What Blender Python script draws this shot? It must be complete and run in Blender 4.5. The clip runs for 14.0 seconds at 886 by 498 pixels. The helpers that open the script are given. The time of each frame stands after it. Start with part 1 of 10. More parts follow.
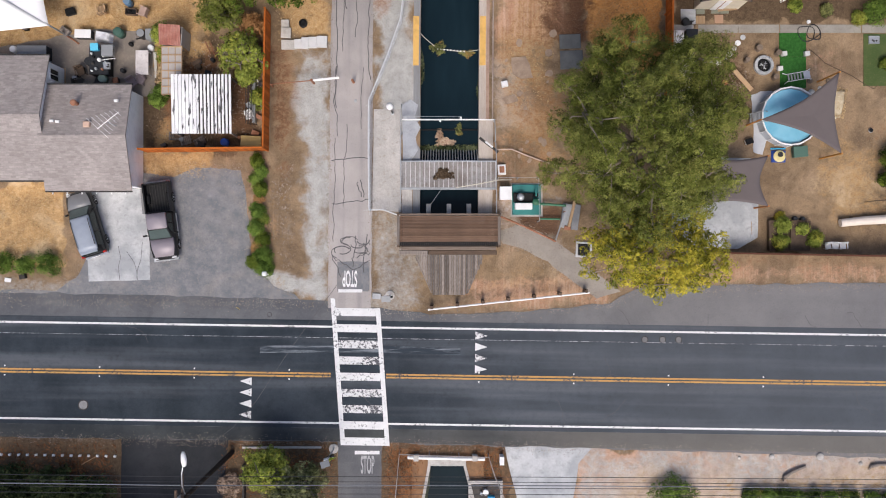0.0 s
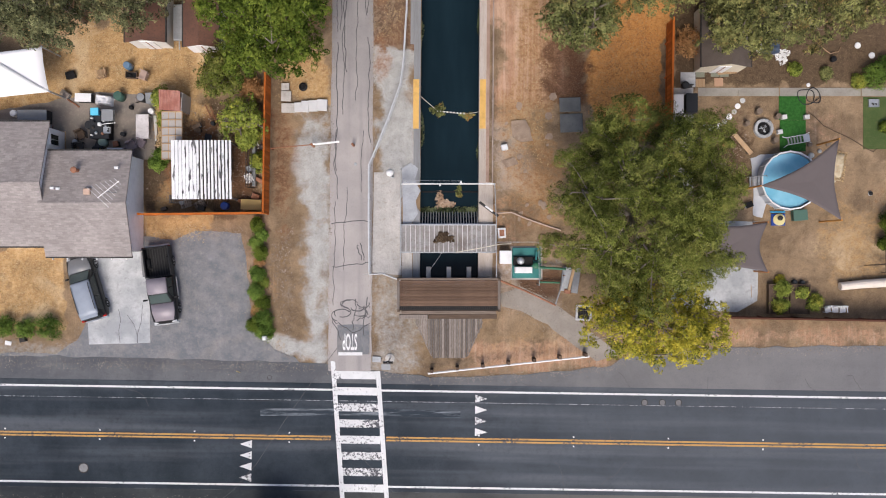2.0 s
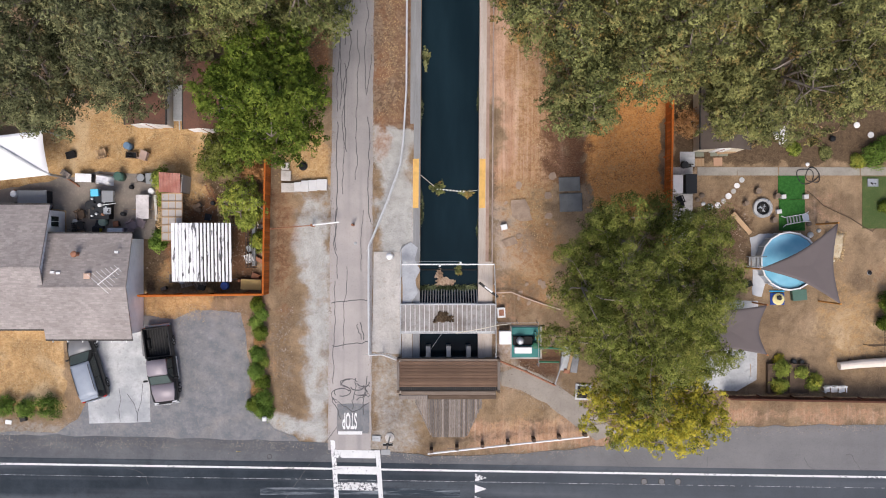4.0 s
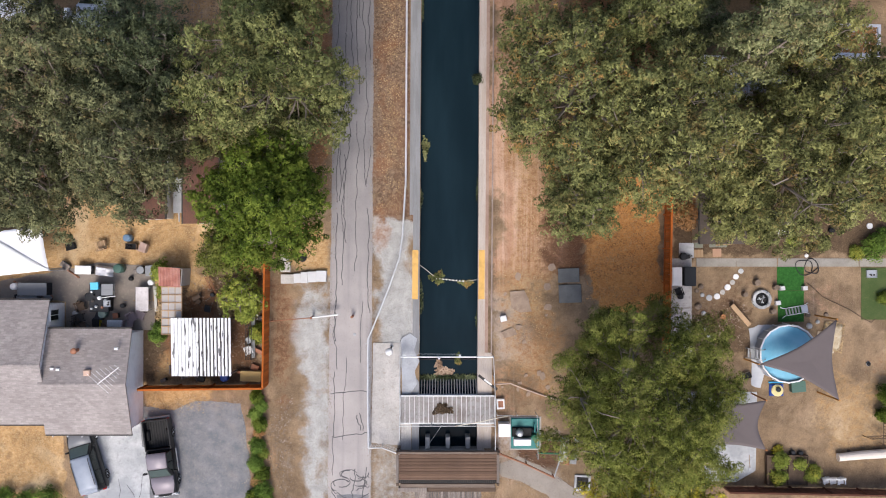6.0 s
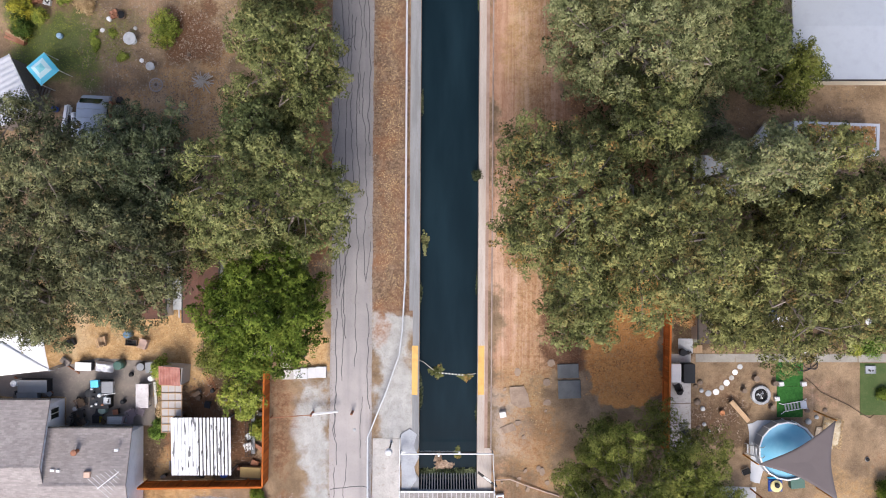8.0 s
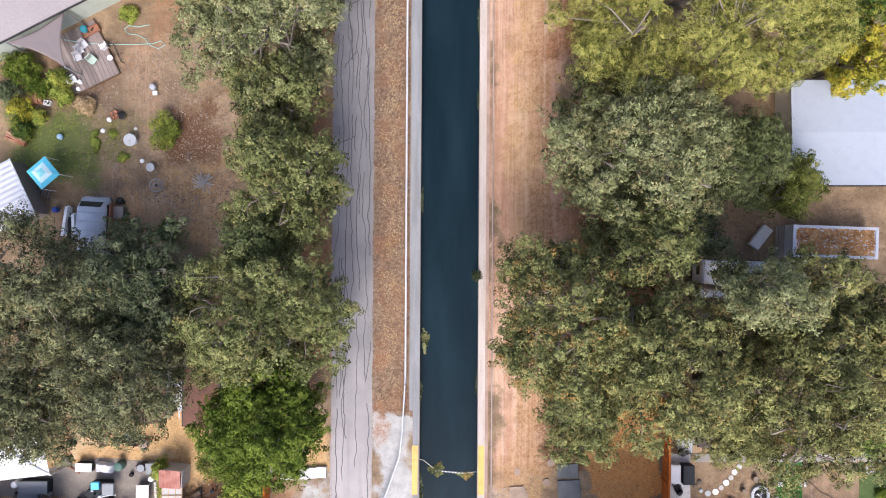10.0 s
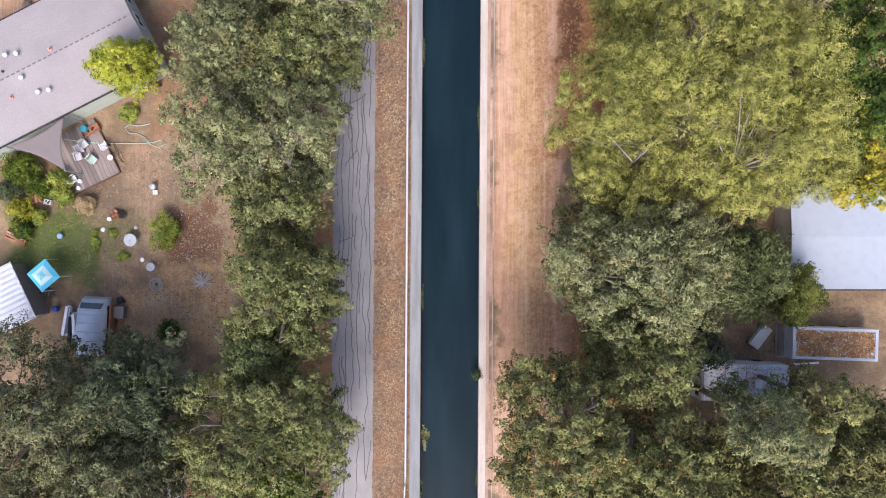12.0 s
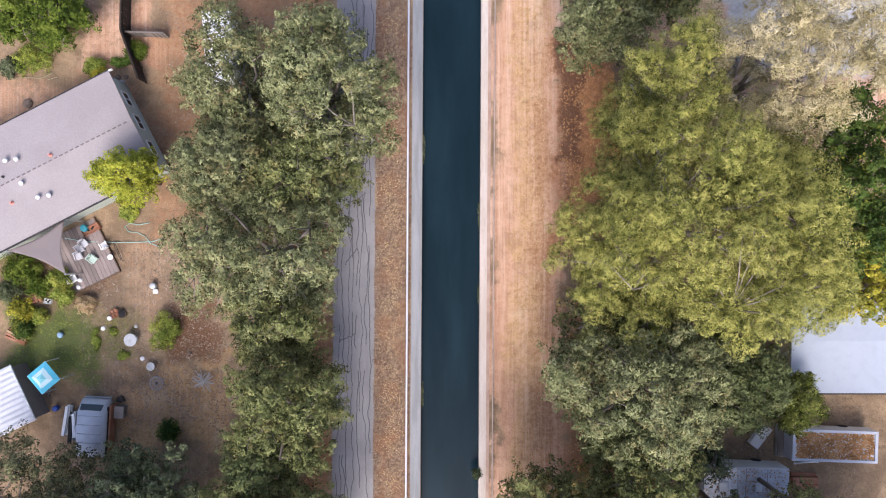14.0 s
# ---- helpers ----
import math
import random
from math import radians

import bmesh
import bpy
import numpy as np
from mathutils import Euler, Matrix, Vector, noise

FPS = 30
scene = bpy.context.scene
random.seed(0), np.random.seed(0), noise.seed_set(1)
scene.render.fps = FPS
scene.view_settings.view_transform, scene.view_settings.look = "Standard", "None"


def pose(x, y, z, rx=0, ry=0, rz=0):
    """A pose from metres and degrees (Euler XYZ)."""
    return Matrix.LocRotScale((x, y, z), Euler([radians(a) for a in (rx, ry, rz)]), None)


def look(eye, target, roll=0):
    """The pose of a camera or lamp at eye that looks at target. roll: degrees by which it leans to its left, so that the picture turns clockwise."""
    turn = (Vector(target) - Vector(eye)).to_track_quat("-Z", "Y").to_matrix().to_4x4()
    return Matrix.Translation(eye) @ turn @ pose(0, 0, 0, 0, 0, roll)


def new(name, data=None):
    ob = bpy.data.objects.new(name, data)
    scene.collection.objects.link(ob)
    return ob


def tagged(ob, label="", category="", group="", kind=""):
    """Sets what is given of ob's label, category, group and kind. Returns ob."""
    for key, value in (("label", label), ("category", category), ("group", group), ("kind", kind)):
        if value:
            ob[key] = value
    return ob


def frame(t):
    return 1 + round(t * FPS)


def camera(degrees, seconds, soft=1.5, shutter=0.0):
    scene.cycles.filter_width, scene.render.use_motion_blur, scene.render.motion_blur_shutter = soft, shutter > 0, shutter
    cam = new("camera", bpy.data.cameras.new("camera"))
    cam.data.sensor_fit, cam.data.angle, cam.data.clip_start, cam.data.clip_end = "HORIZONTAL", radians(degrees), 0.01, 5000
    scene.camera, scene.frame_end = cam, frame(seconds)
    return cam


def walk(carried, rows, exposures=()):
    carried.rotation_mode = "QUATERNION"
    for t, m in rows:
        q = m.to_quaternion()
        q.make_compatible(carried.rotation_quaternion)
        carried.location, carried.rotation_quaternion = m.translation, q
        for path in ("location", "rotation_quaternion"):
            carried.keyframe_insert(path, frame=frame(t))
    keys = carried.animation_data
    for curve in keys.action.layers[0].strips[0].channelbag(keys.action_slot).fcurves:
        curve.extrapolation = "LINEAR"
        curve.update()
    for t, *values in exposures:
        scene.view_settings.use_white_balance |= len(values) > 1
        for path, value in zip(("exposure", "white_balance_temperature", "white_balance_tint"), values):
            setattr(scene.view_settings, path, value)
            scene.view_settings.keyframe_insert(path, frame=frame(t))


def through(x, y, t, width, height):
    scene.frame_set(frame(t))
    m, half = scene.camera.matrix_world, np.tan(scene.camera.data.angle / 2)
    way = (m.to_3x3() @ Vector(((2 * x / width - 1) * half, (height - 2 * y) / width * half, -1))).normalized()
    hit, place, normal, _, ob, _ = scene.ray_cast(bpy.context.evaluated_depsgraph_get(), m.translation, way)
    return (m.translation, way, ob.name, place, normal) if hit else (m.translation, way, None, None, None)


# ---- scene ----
# ---------------------------------------------------------------- camera
cam = camera(60.0, 14.0, 1.05)
# seconds, metres flown north, metres east, height
FLIGHT = [
    (0.0, 0.0, 0.0, 54.39), (0.5, 0.985, 0.0, 54.39), (1.0, 2.05, 0.0, 54.40), (1.5, 3.22, 0.0, 54.42),
    (2.0, 4.47, 0.0, 54.43), (2.5, 5.77, 0.01, 54.44), (3.0, 7.135, 0.01, 54.46), (5.5, 14.92, 0.06, 54.56),
    (6.0, 16.57, 0.07, 54.57), (6.5, 18.22, 0.08, 54.59), (7.0, 19.92, 0.09, 54.61), (7.5, 21.64, 0.09, 54.63),
    (8.0, 23.38, 0.10, 54.66), (10.5, 32.30, 0.11, 54.75), (11.0, 34.06, 0.11, 54.76), (11.5, 35.80, 0.11, 54.77),
    (12.0, 37.57, 0.11, 54.78), (12.5, 39.32, 0.11, 54.78), (13.0, 41.08, 0.11, 54.79), (13.5, 42.86, 0.11, 54.79),
    (14.0, 44.62, 0.11, 54.80),
]
walk(cam, [(t, pose(x, y, z, 0.0, 0.0, 0.0)) for t, y, x, z in FLIGHT],
     [(0.0, 0.65, 6500, 12), (3.0, 0.69, 6500, 12), (5.5, 0.84, 6350, 12), (8.0, 1.08, 6250, 13), (10.5, 1.43, 6060, 15), (14.0, 1.38, 6060, 16)])
# ---------------------------------------------------------------- light: a bright overcast afternoon
sky = bpy.data.worlds.new("sky")
scene.world = sky
sky.use_nodes = True
_n = sky.node_tree.nodes
_bg = _n["Background"]
_tex = _n.new("ShaderNodeTexSky")
_tex.sky_type = "NISHITA"
_tex.sun_disc = False
_tex.sun_elevation = radians(55)
_tex.sun_rotation = radians(186)
_tex.dust_density = 3.0
_tex.air_density = 0.7
_tex.ozone_density = 0.6
sky.node_tree.links.new(_tex.outputs[0], _bg.inputs[0])
_bg.inputs[1].default_value = 0.116
_sun = bpy.data.lights.new("sun", "SUN")
_sun.energy = 1.5
_sun.angle = radians(30)
_sun.color = (1.0, 0.94, 0.85)
sun = new("sun", _sun)
sun.matrix_world = look((-3, -31, 44), (0, 0, 0))
# ---------------------------------------------------------------- materials
class Nodes:
    """A small writer of node trees."""

    def __init__(self, name):
        self.m = bpy.data.materials.new(name)
        self.m.use_nodes = True
        self.t = self.m.node_tree
        self.b = self.t.nodes["Principled BSDF"]

    def n(self, kind):
        return self.t.nodes.new(kind)

    def put(self, sock, value):
        if isinstance(value, bpy.types.NodeSocket):
            self.t.links.new(value, sock)
        elif isinstance(value, (tuple, list)) and len(value) == 3 and sock.type == "RGBA":
            sock.default_value = (*value, 1)
        else:
            sock.default_value = value

    def where(self, stretch=(1, 1, 1), local=False, turn=0.0):
        src = self.n("ShaderNodeTexCoord").outputs["Object"] if local else self.n("ShaderNodeNewGeometry").outputs["Position"]
        mp = self.n("ShaderNodeMapping")
        self.put(mp.inputs["Vector"], src)
        mp.inputs["Scale"].default_value = stretch
        mp.inputs["Rotation"].default_value = (0, 0, turn)
        return mp.outputs[0]

    def noise(self, scale, at, detail=3.0, rough=0.55, warp=0.0):
        k = self.n("ShaderNodeTexNoise")
        self.put(k.inputs["Vector"], at)
        k.inputs["Scale"].default_value = scale
        k.inputs["Detail"].default_value = detail
        k.inputs["Roughness"].default_value = rough
        k.inputs["Distortion"].default_value = warp
        return k.outputs["Fac"]

    def band(self, value, lo, hi, a=0.0, b=1.0):
        k = self.n("ShaderNodeMapRange")
        k.interpolation_type = "SMOOTHSTEP"
        self.put(k.inputs[0], value)
        for i, v in enumerate((lo, hi, a, b)):
            self.put(k.inputs[i + 1], v)
        return k.outputs[0]

    def mix(self, fac, a, b, how="MIX"):
        k = self.n("ShaderNodeMix")
        k.data_type, k.blend_type = "RGBA", how
        self.put(k.inputs[0], fac)
        self.put(k.inputs[6], a)
        self.put(k.inputs[7], b)
        return k.outputs[2]

    def math(self, op, a, b=0.0):
        k = self.n("ShaderNodeMath")
        k.operation = op
        self.put(k.inputs[0], a)
        self.put(k.inputs[1], b)
        return k.outputs[0]

    def bump(self, height, strength=0.3, dist=0.02):
        k = self.n("ShaderNodeBump")
        self.put(k.inputs["Height"], height)
        k.inputs["Strength"].default_value = strength
        k.inputs["Distance"].default_value = dist
        self.put(self.b.inputs["Normal"], k.outputs[0])

    def vary(self, colour, amount=0.15, island=False):
        """Lighter or darker from piece to piece."""
        r = self.n("ShaderNodeNewGeometry").outputs["Random Per Island"] if island else self.n("ShaderNodeObjectInfo").outputs["Random"]
        hsv = self.n("ShaderNodeHueSaturation")
        self.put(hsv.inputs["Color"], colour)
        self.put(hsv.inputs["Value"], self.band(r, 0, 1, 1 - amount, 1 + amount))
        return hsv.outputs[0]

    def done(self, colour, rough=0.8, metal=0.0, spec=0.3):
        self.put(self.b.inputs["Base Color"], colour)
        self.put(self.b.inputs["Roughness"], rough)
        self.put(self.b.inputs["Metallic"], metal)
        self.b.inputs["Specular IOR Level"].default_value = spec
        return self.m


def worn(name, a, b, c=None, big=0.6, fine=9.0, rough=0.8, metal=0.0, bump=0.25, stretch=(1, 1, 1), local=False, vary=0.0, spec=0.3, amount=0.5, dist=0.02, island=False):
    """A weathered surface: a and b mottle at the large scale, c spots at the small one."""
    k = Nodes(name)
    at = k.where(stretch, local)
    col = k.mix(k.band(k.noise(big, at, 4), 0.35, 0.65), a, b)
    f = k.noise(fine, at, 4, 0.65)
    if c:
        col = k.mix(k.math("MULTIPLY", k.band(f, 0.5, 0.72), amount), col, c)
    col = k.mix(k.band(k.noise(fine * 3.1, at, 2), 0.3, 0.7, 0.0, 0.25), col, tuple(0.55 * x for x in a))
    if vary:
        col = k.vary(col, vary, island)
    if bump:
        k.bump(f, bump, dist)
    return k.done(col, rough, metal, spec)


def leafy(name, dark, mid, light, dry=None, dry_amount=0.0, through=0.08, speckle=0.45, soft=False):
    """Foliage: leaves of one spray near in tone, sprays and boughs differing, patches of drier leaves."""
    k = Nodes(name)
    at = k.where()
    r = k.n("ShaderNodeNewGeometry").outputs["Random Per Island"]
    cell = k.n("ShaderNodeTexVoronoi")
    k.put(cell.inputs["Vector"], at)
    cell.inputs["Scale"].default_value = 1.8
    tint = k.n("ShaderNodeSeparateColor")
    k.put(tint.inputs[0], cell.outputs["Color"])
    spray = k.band(k.noise(2.6, at, 3, 0.5), 0.33, 0.66) if soft else tint.outputs[0]
    tone = k.math("ADD", k.math("MULTIPLY", spray, 1 - speckle), k.math("MULTIPLY", r, speckle))
    col = k.mix(k.band(tone, 0.10, 0.5), tuple(0.5 * x for x in dark), mid)
    col = k.mix(k.band(tone, 0.48, 0.92), col, light)
    patch = k.noise(0.6, at, 3)
    col = k.mix(k.band(patch, 0.50, 0.68, 0.0, 0.45), col, light)
    col = k.mix(k.band(patch, 0.46, 0.32, 0.0, 0.45), col, dark)
    if dry:
        d = k.math("MULTIPLY", k.band(k.noise(0.8, at, 4), 0.5, 0.66), k.band(r, 0.25, 0.7))
        col = k.mix(k.math("MULTIPLY", d, dry_amount), col, dry)
    k.put(k.b.inputs["Base Color"], col)
    k.b.inputs["Roughness"].default_value = 0.6
    k.b.inputs["Specular IOR Level"].default_value = 0.06
    tr = k.n("ShaderNodeBsdfTranslucent")
    k.put(tr.inputs[0], col)
    ms = k.n("ShaderNodeMixShader")
    ms.inputs[0].default_value = through
    k.put(ms.inputs[1], k.b.outputs[0])
    k.put(ms.inputs[2], tr.outputs[0])
    out = k.t.nodes["Material Output"]
    k.put(out.inputs[0], ms.outputs[0])
    return k.m


def soil_material():
    """Earth, straw, leaf litter, gravel and turf, mixed by the ground's soil layers."""
    k = Nodes("soil")
    at = k.where()
    la, lb, lc = (k.n("ShaderNodeVertexColor") for _ in range(3))
    la.layer_name, lb.layer_name, lc.layer_name = "soil_a", "soil_b", "soil_c"
    sa, sb, sc = (k.n("ShaderNodeSeparateColor") for _ in range(3))
    k.put(sc.inputs[0], lc.outputs[0])
    k.put(sa.inputs[0], la.outputs[0])
    k.put(sb.inputs[0], lb.outputs[0])
    n1, n2, n3 = k.noise(0.5, at, 5, 0.6), k.noise(3.2, at, 5, 0.7), k.noise(14.0, at, 4, 0.7)
    n4 = k.noise(1.3, at, 5, 0.65, 0.6)
    brk = k.math("ADD", k.math("MULTIPLY", k.math("SUBTRACT", n2, 0.5), 0.9), k.math("MULTIPLY", k.math("SUBTRACT", n1, 0.5), 0.5))

    def layer(sock, amount=1.0, soft=0.12):
        on = k.band(k.math("ADD", sock, k.math("MULTIPLY", brk, 0.9)), 0.5 - soft, 0.5 + soft)
        return k.math("MULTIPLY", on, amount)

    dirt = k.mix(k.band(n1, 0.35, 0.65), (0.172, 0.120, 0.073), (0.290, 0.202, 0.122))
    dirt = k.mix(k.band(n2, 0.45, 0.75, 0, 0.6), dirt, (0.14, 0.10, 0.07))
    tan = k.mix(k.band(n4, 0.35, 0.68), (0.53, 0.325, 0.215), (0.42, 0.24, 0.15))
    tan = k.mix(k.band(n3, 0.45, 0.75, 0, 0.4), tan, (0.26, 0.165, 0.105))
    ruts = k.noise(1.0, k.where((2.4, 0.07, 1)), 5, 0.65)
    tan = k.mix(k.band(ruts, 0.48, 0.7, 0, 0.55), tan, (0.62, 0.45, 0.34))
    tan = k.mix(k.band(ruts, 0.47, 0.3, 0, 0.5), tan, (0.36, 0.19, 0.115))
    straw = k.mix(k.band(n2, 0.3, 0.65), (0.56, 0.37, 0.175), (0.38, 0.225, 0.095))
    straw = k.mix(k.band(n4, 0.48, 0.7, 0, 0.75), straw, (0.22, 0.135, 0.065))
    straw = k.mix(k.band(n3, 0.5, 0.8, 0, 0.55), straw, (0.60, 0.44, 0.26))
    litter = k.mix(k.band(n2, 0.3, 0.65), (0.66, 0.315, 0.100), (0.50, 0.205, 0.060))
    fibre = k.noise(5.0, k.where((1.0, 3.2, 1), False, 0.5), 5, 0.75, 1.2)
    straw = k.mix(k.band(fibre, 0.5, 0.68, 0, 0.5), straw, (0.66, 0.50, 0.28))
    straw = k.mix(k.band(fibre, 0.46, 0.32, 0, 0.5), straw, (0.20, 0.11, 0.045))
    litter = k.mix(k.band(fibre, 0.46, 0.32, 0, 0.5), litter, (0.28, 0.115, 0.035))
    litter = k.mix(k.band(fibre, 0.50, 0.66, 0, 0.6), litter, (0.76, 0.50, 0.24))
    litter = k.mix(k.band(n3, 0.45, 0.7, 0, 0.7), litter, (0.72, 0.40, 0.12))
    gravel = k.mix(k.band(n4, 0.3, 0.7), (0.48, 0.48, 0.46), (0.355, 0.352, 0.335))
    gravel = k.mix(k.band(n3, 0.45, 0.75, 0, 0.5), gravel, (0.20, 0.18, 0.15))
    green = k.mix(k.band(n2, 0.3, 0.7), (0.045, 0.085, 0.018), (0.095, 0.135, 0.034))
    # Dark earth; some patches also carry tree shade in this colour.
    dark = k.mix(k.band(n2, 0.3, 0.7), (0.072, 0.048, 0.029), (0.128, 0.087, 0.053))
    worn_pale = k.noise(0.33, at, 5, 0.62, 0.4)
    dirt = k.mix(k.band(worn_pale, 0.52, 0.68, 0, 0.5), dirt, (0.43, 0.31, 0.20))
    dirt = k.mix(k.band(worn_pale, 0.44, 0.30, 0, 0.5), dirt, (0.115, 0.08, 0.054))
    tan = k.mix(k.band(worn_pale, 0.44, 0.30, 0, 0.35), tan, (0.20, 0.12, 0.075))
    straw = k.mix(k.band(worn_pale, 0.52, 0.68, 0, 0.6), straw, (0.64, 0.50, 0.32))
    straw = k.mix(k.band(worn_pale, 0.46, 0.30, 0, 0.55), straw, (0.25, 0.155, 0.075))
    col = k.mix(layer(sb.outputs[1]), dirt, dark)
    col = k.mix(layer(sb.outputs[0], 1.0, 0.2), col, tan)
    col = k.mix(layer(sa.outputs[2], 1.0, 0.3), col, gravel)
    col = k.mix(layer(sa.outputs[0], 1.0, 0.2), col, straw)
    col = k.mix(layer(sa.outputs[1]), col, litter)
    rust = k.mix(k.band(n2, 0.3, 0.65), (0.37, 0.165, 0.075), (0.25, 0.115, 0.055))
    rust = k.mix(k.band(fibre, 0.5, 0.7, 0, 0.5), rust, (0.50, 0.29, 0.15))
    rust = k.mix(k.band(n3, 0.5, 0.7, 0, 0.5), rust, (0.13, 0.065, 0.035))
    tuft = k.noise(4.6, at, 4, 0.7, 0.8)
    stub = k.mix(k.band(tuft, 0.42, 0.62), (0.125, 0.080, 0.053), (0.265, 0.185, 0.125))
    stub = k.mix(k.band(n1, 0.42, 0.62, 0, 0.5), stub, (0.22, 0.115, 0.066))
    stub = k.mix(k.band(n4, 0.55, 0.72, 0, 0.5), stub, (0.36, 0.265, 0.185))
    col = k.mix(layer(sc.outputs[1], 1.0, 0.2), col, stub)
    col = k.mix(layer(sc.outputs[0], 0.9, 0.25), col, rust)
    drag = k.noise(1.0, k.where((7.0, 0.16, 1)), 4, 0.6)
    on_bank = k.math("MULTIPLY", sb.outputs[0], k.band(sa.outputs[2], 0.5, 0.1))
    col = k.mix(k.math("MULTIPLY", k.band(drag, 0.5, 0.68, 0, 0.36), on_bank), col, (0.60, 0.42, 0.29))
    col = k.mix(k.math("MULTIPLY", k.band(drag, 0.48, 0.32, 0, 0.5), on_bank), col, (0.27, 0.135, 0.075))
    col = k.mix(k.math("MULTIPLY", k.band(ruts, 0.5, 0.66, 0, 0.22), on_bank), col, (0.62, 0.46, 0.36))
    umber = k.mix(k.band(fibre, 0.4, 0.7), (0.085, 0.040, 0.022), (0.19, 0.095, 0.05))
    col = k.mix(layer(sc.outputs[2], 0.9, 0.3), col, umber)
    col = k.mix(layer(sb.outputs[2], 0.85, 0.3), col, green)
    grit = k.noise(17.0, at, 4, 0.75)
    col = k.mix(k.band(grit, 0.50, 0.70, 0, 0.5), col, (0.07, 0.046, 0.030))
    col = k.mix(k.band(grit, 0.48, 0.30, 0, 0.26), col, (0.60, 0.46, 0.31))

    k.bump(k.math("ADD", n3, k.math("MULTIPLY", n2, 1.5)), 0.35, 0.05)
    return k.done(col, 0.95, 0, 0.15)


def asphalt_material(name, a, b, streak, streak_amount, along=(0.03, 0.75, 1), patch=0.25, east=None):
    """Asphalt with wheel-worn streaks along the way of travel, blotches and aggregate."""
    k = Nodes(name)
    at = k.where()
    lane = k.where(along, True)
    col = k.mix(k.band(k.noise(patch, at, 5, 0.6), 0.3, 0.7), a, b)
    s = k.noise(1.0, lane, 3, 0.5)
    col = k.mix(k.math("MULTIPLY", k.band(s, 0.42, 0.75), streak_amount), col, streak)
    col = k.mix(k.band(k.noise(1.9, at, 5, 0.7), 0.45, 0.75, 0, 0.35), col, tuple(0.6 * x for x in a))
    if east:
        sx = k.n("ShaderNodeSeparateXYZ")
        k.put(sx.inputs[0], at)
        dusty = k.math("ADD", sx.outputs[0], k.math("MULTIPLY", k.noise(0.12, k.where((1, 3, 1)), 4), 30.0))
        col = k.mix(k.band(dusty, 4.0, 36.0, 0.0, 0.38), col, east)
    f = k.noise(11.0, at, 4, 0.8)
    col = k.mix(k.band(f, 0.5, 0.8, 0, 0.4), col, tuple(1.7 * x for x in b))
    col = k.mix(k.band(f, 0.46, 0.3, 0, 0.3), col, tuple(0.5 * x for x in a))
    k.bump(f, 0.35, 0.01)
    return k.done(col, 0.85, 0, 0.3)


def paint_material(name, paint, under, wear=0.55):
    """Road paint, chipped through to the asphalt."""
    k = Nodes(name)
    at = k.where()
    chips = k.math("ADD", k.noise(5.0, at, 6, 0.75), k.math("MULTIPLY", k.noise(0.7, at, 2), 0.35))
    col = k.mix(k.band(k.noise(1.5, at, 3), 0.3, 0.7, 0, 0.35), paint, tuple(0.72 * x for x in paint))
    col = k.mix(k.band(chips, wear + 0.2, wear + 0.26), col, under)
    return k.done(col, 0.7, 0, 0.3)


def scuff_material():
    """Asphalt scuffed pale in lengthwise smears."""
    k = Nodes("scuffed_asphalt")
    s = k.noise(1.0, k.where((0.3, 3.2, 1)), 5, 0.7, 0.3)
    col = k.mix(k.band(s, 0.44, 0.74), (0.030, 0.040, 0.052), (0.30, 0.33, 0.36))
    col = k.mix(k.band(k.noise(9.0, k.where(), 4, 0.8), 0.5, 0.75, 0, 0.5), col, (0.03, 0.04, 0.05))
    return k.done(col, 0.85, 0, 0.25)


def plank_material(name, a, b, along, vary=0.25, rough=0.85):
    """Weathered boards: grain along one axis, each board its own tone."""
    k = Nodes(name)
    st = {"x": (0.5, 14, 14), "y": (14, 0.5, 14), "z": (14, 14, 0.5)}[along]
    at = k.where(st, True)
    g = k.noise(1.5, at, 4, 0.65)
    col = k.mix(k.band(g, 0.3, 0.7), a, b)
    col = k.mix(k.band(k.noise(0.9, k.where(), 3), 0.4, 0.7, 0, 0.4), col, tuple(0.6 * x for x in a))
    col = k.vary(col, vary)
    k.bump(g, 0.3, 0.01)
    return k.done(col, rough, 0, 0.2)


def shingle_material(name, a, b, course=0.16, turn=0.0):
    """Composition shingles in courses with staggered tabs."""
    k = Nodes(name)
    at = k.where((1, 1, 1), False, turn)
    br = k.n("ShaderNodeTexBrick")
    k.put(br.inputs["Vector"], at)
    br.inputs["Scale"].default_value = 1.0
    br.inputs["Brick Width"].default_value = 0.33
    br.inputs["Row Height"].default_value = course
    br.inputs["Mortar Size"].default_value = 0.012
    br.inputs["Mortar Smooth"].default_value = 0.6
    br.inputs["Color1"].default_value = (*a, 1)
    br.inputs["Color2"].default_value = (*b, 1)
    br.inputs["Mortar"].default_value = (*[0.78 * x for x in a], 1)
    col = k.mix(k.band(k.noise(0.5, at, 4), 0.35, 0.7, 0, 0.35), br.outputs[0], tuple(0.7 * x for x in b))
    run = k.n("ShaderNodeMapping")
    k.put(run.inputs["Vector"], at)
    run.inputs["Scale"].default_value = (1.2, 7.0, 1.0)
    grain = k.noise(2.2, run.outputs[0], 5, 0.75)
    col = k.mix(k.band(grain, 0.5, 0.72, 0, 0.4), col, tuple(1.35 * x for x in a))
    col = k.mix(k.band(grain, 0.48, 0.3, 0, 0.45), col, tuple(0.62 * x for x in b))
    k.bump(br.outputs[1], -0.3, 0.01)
    return k.done(col, 0.9, 0, 0.2)


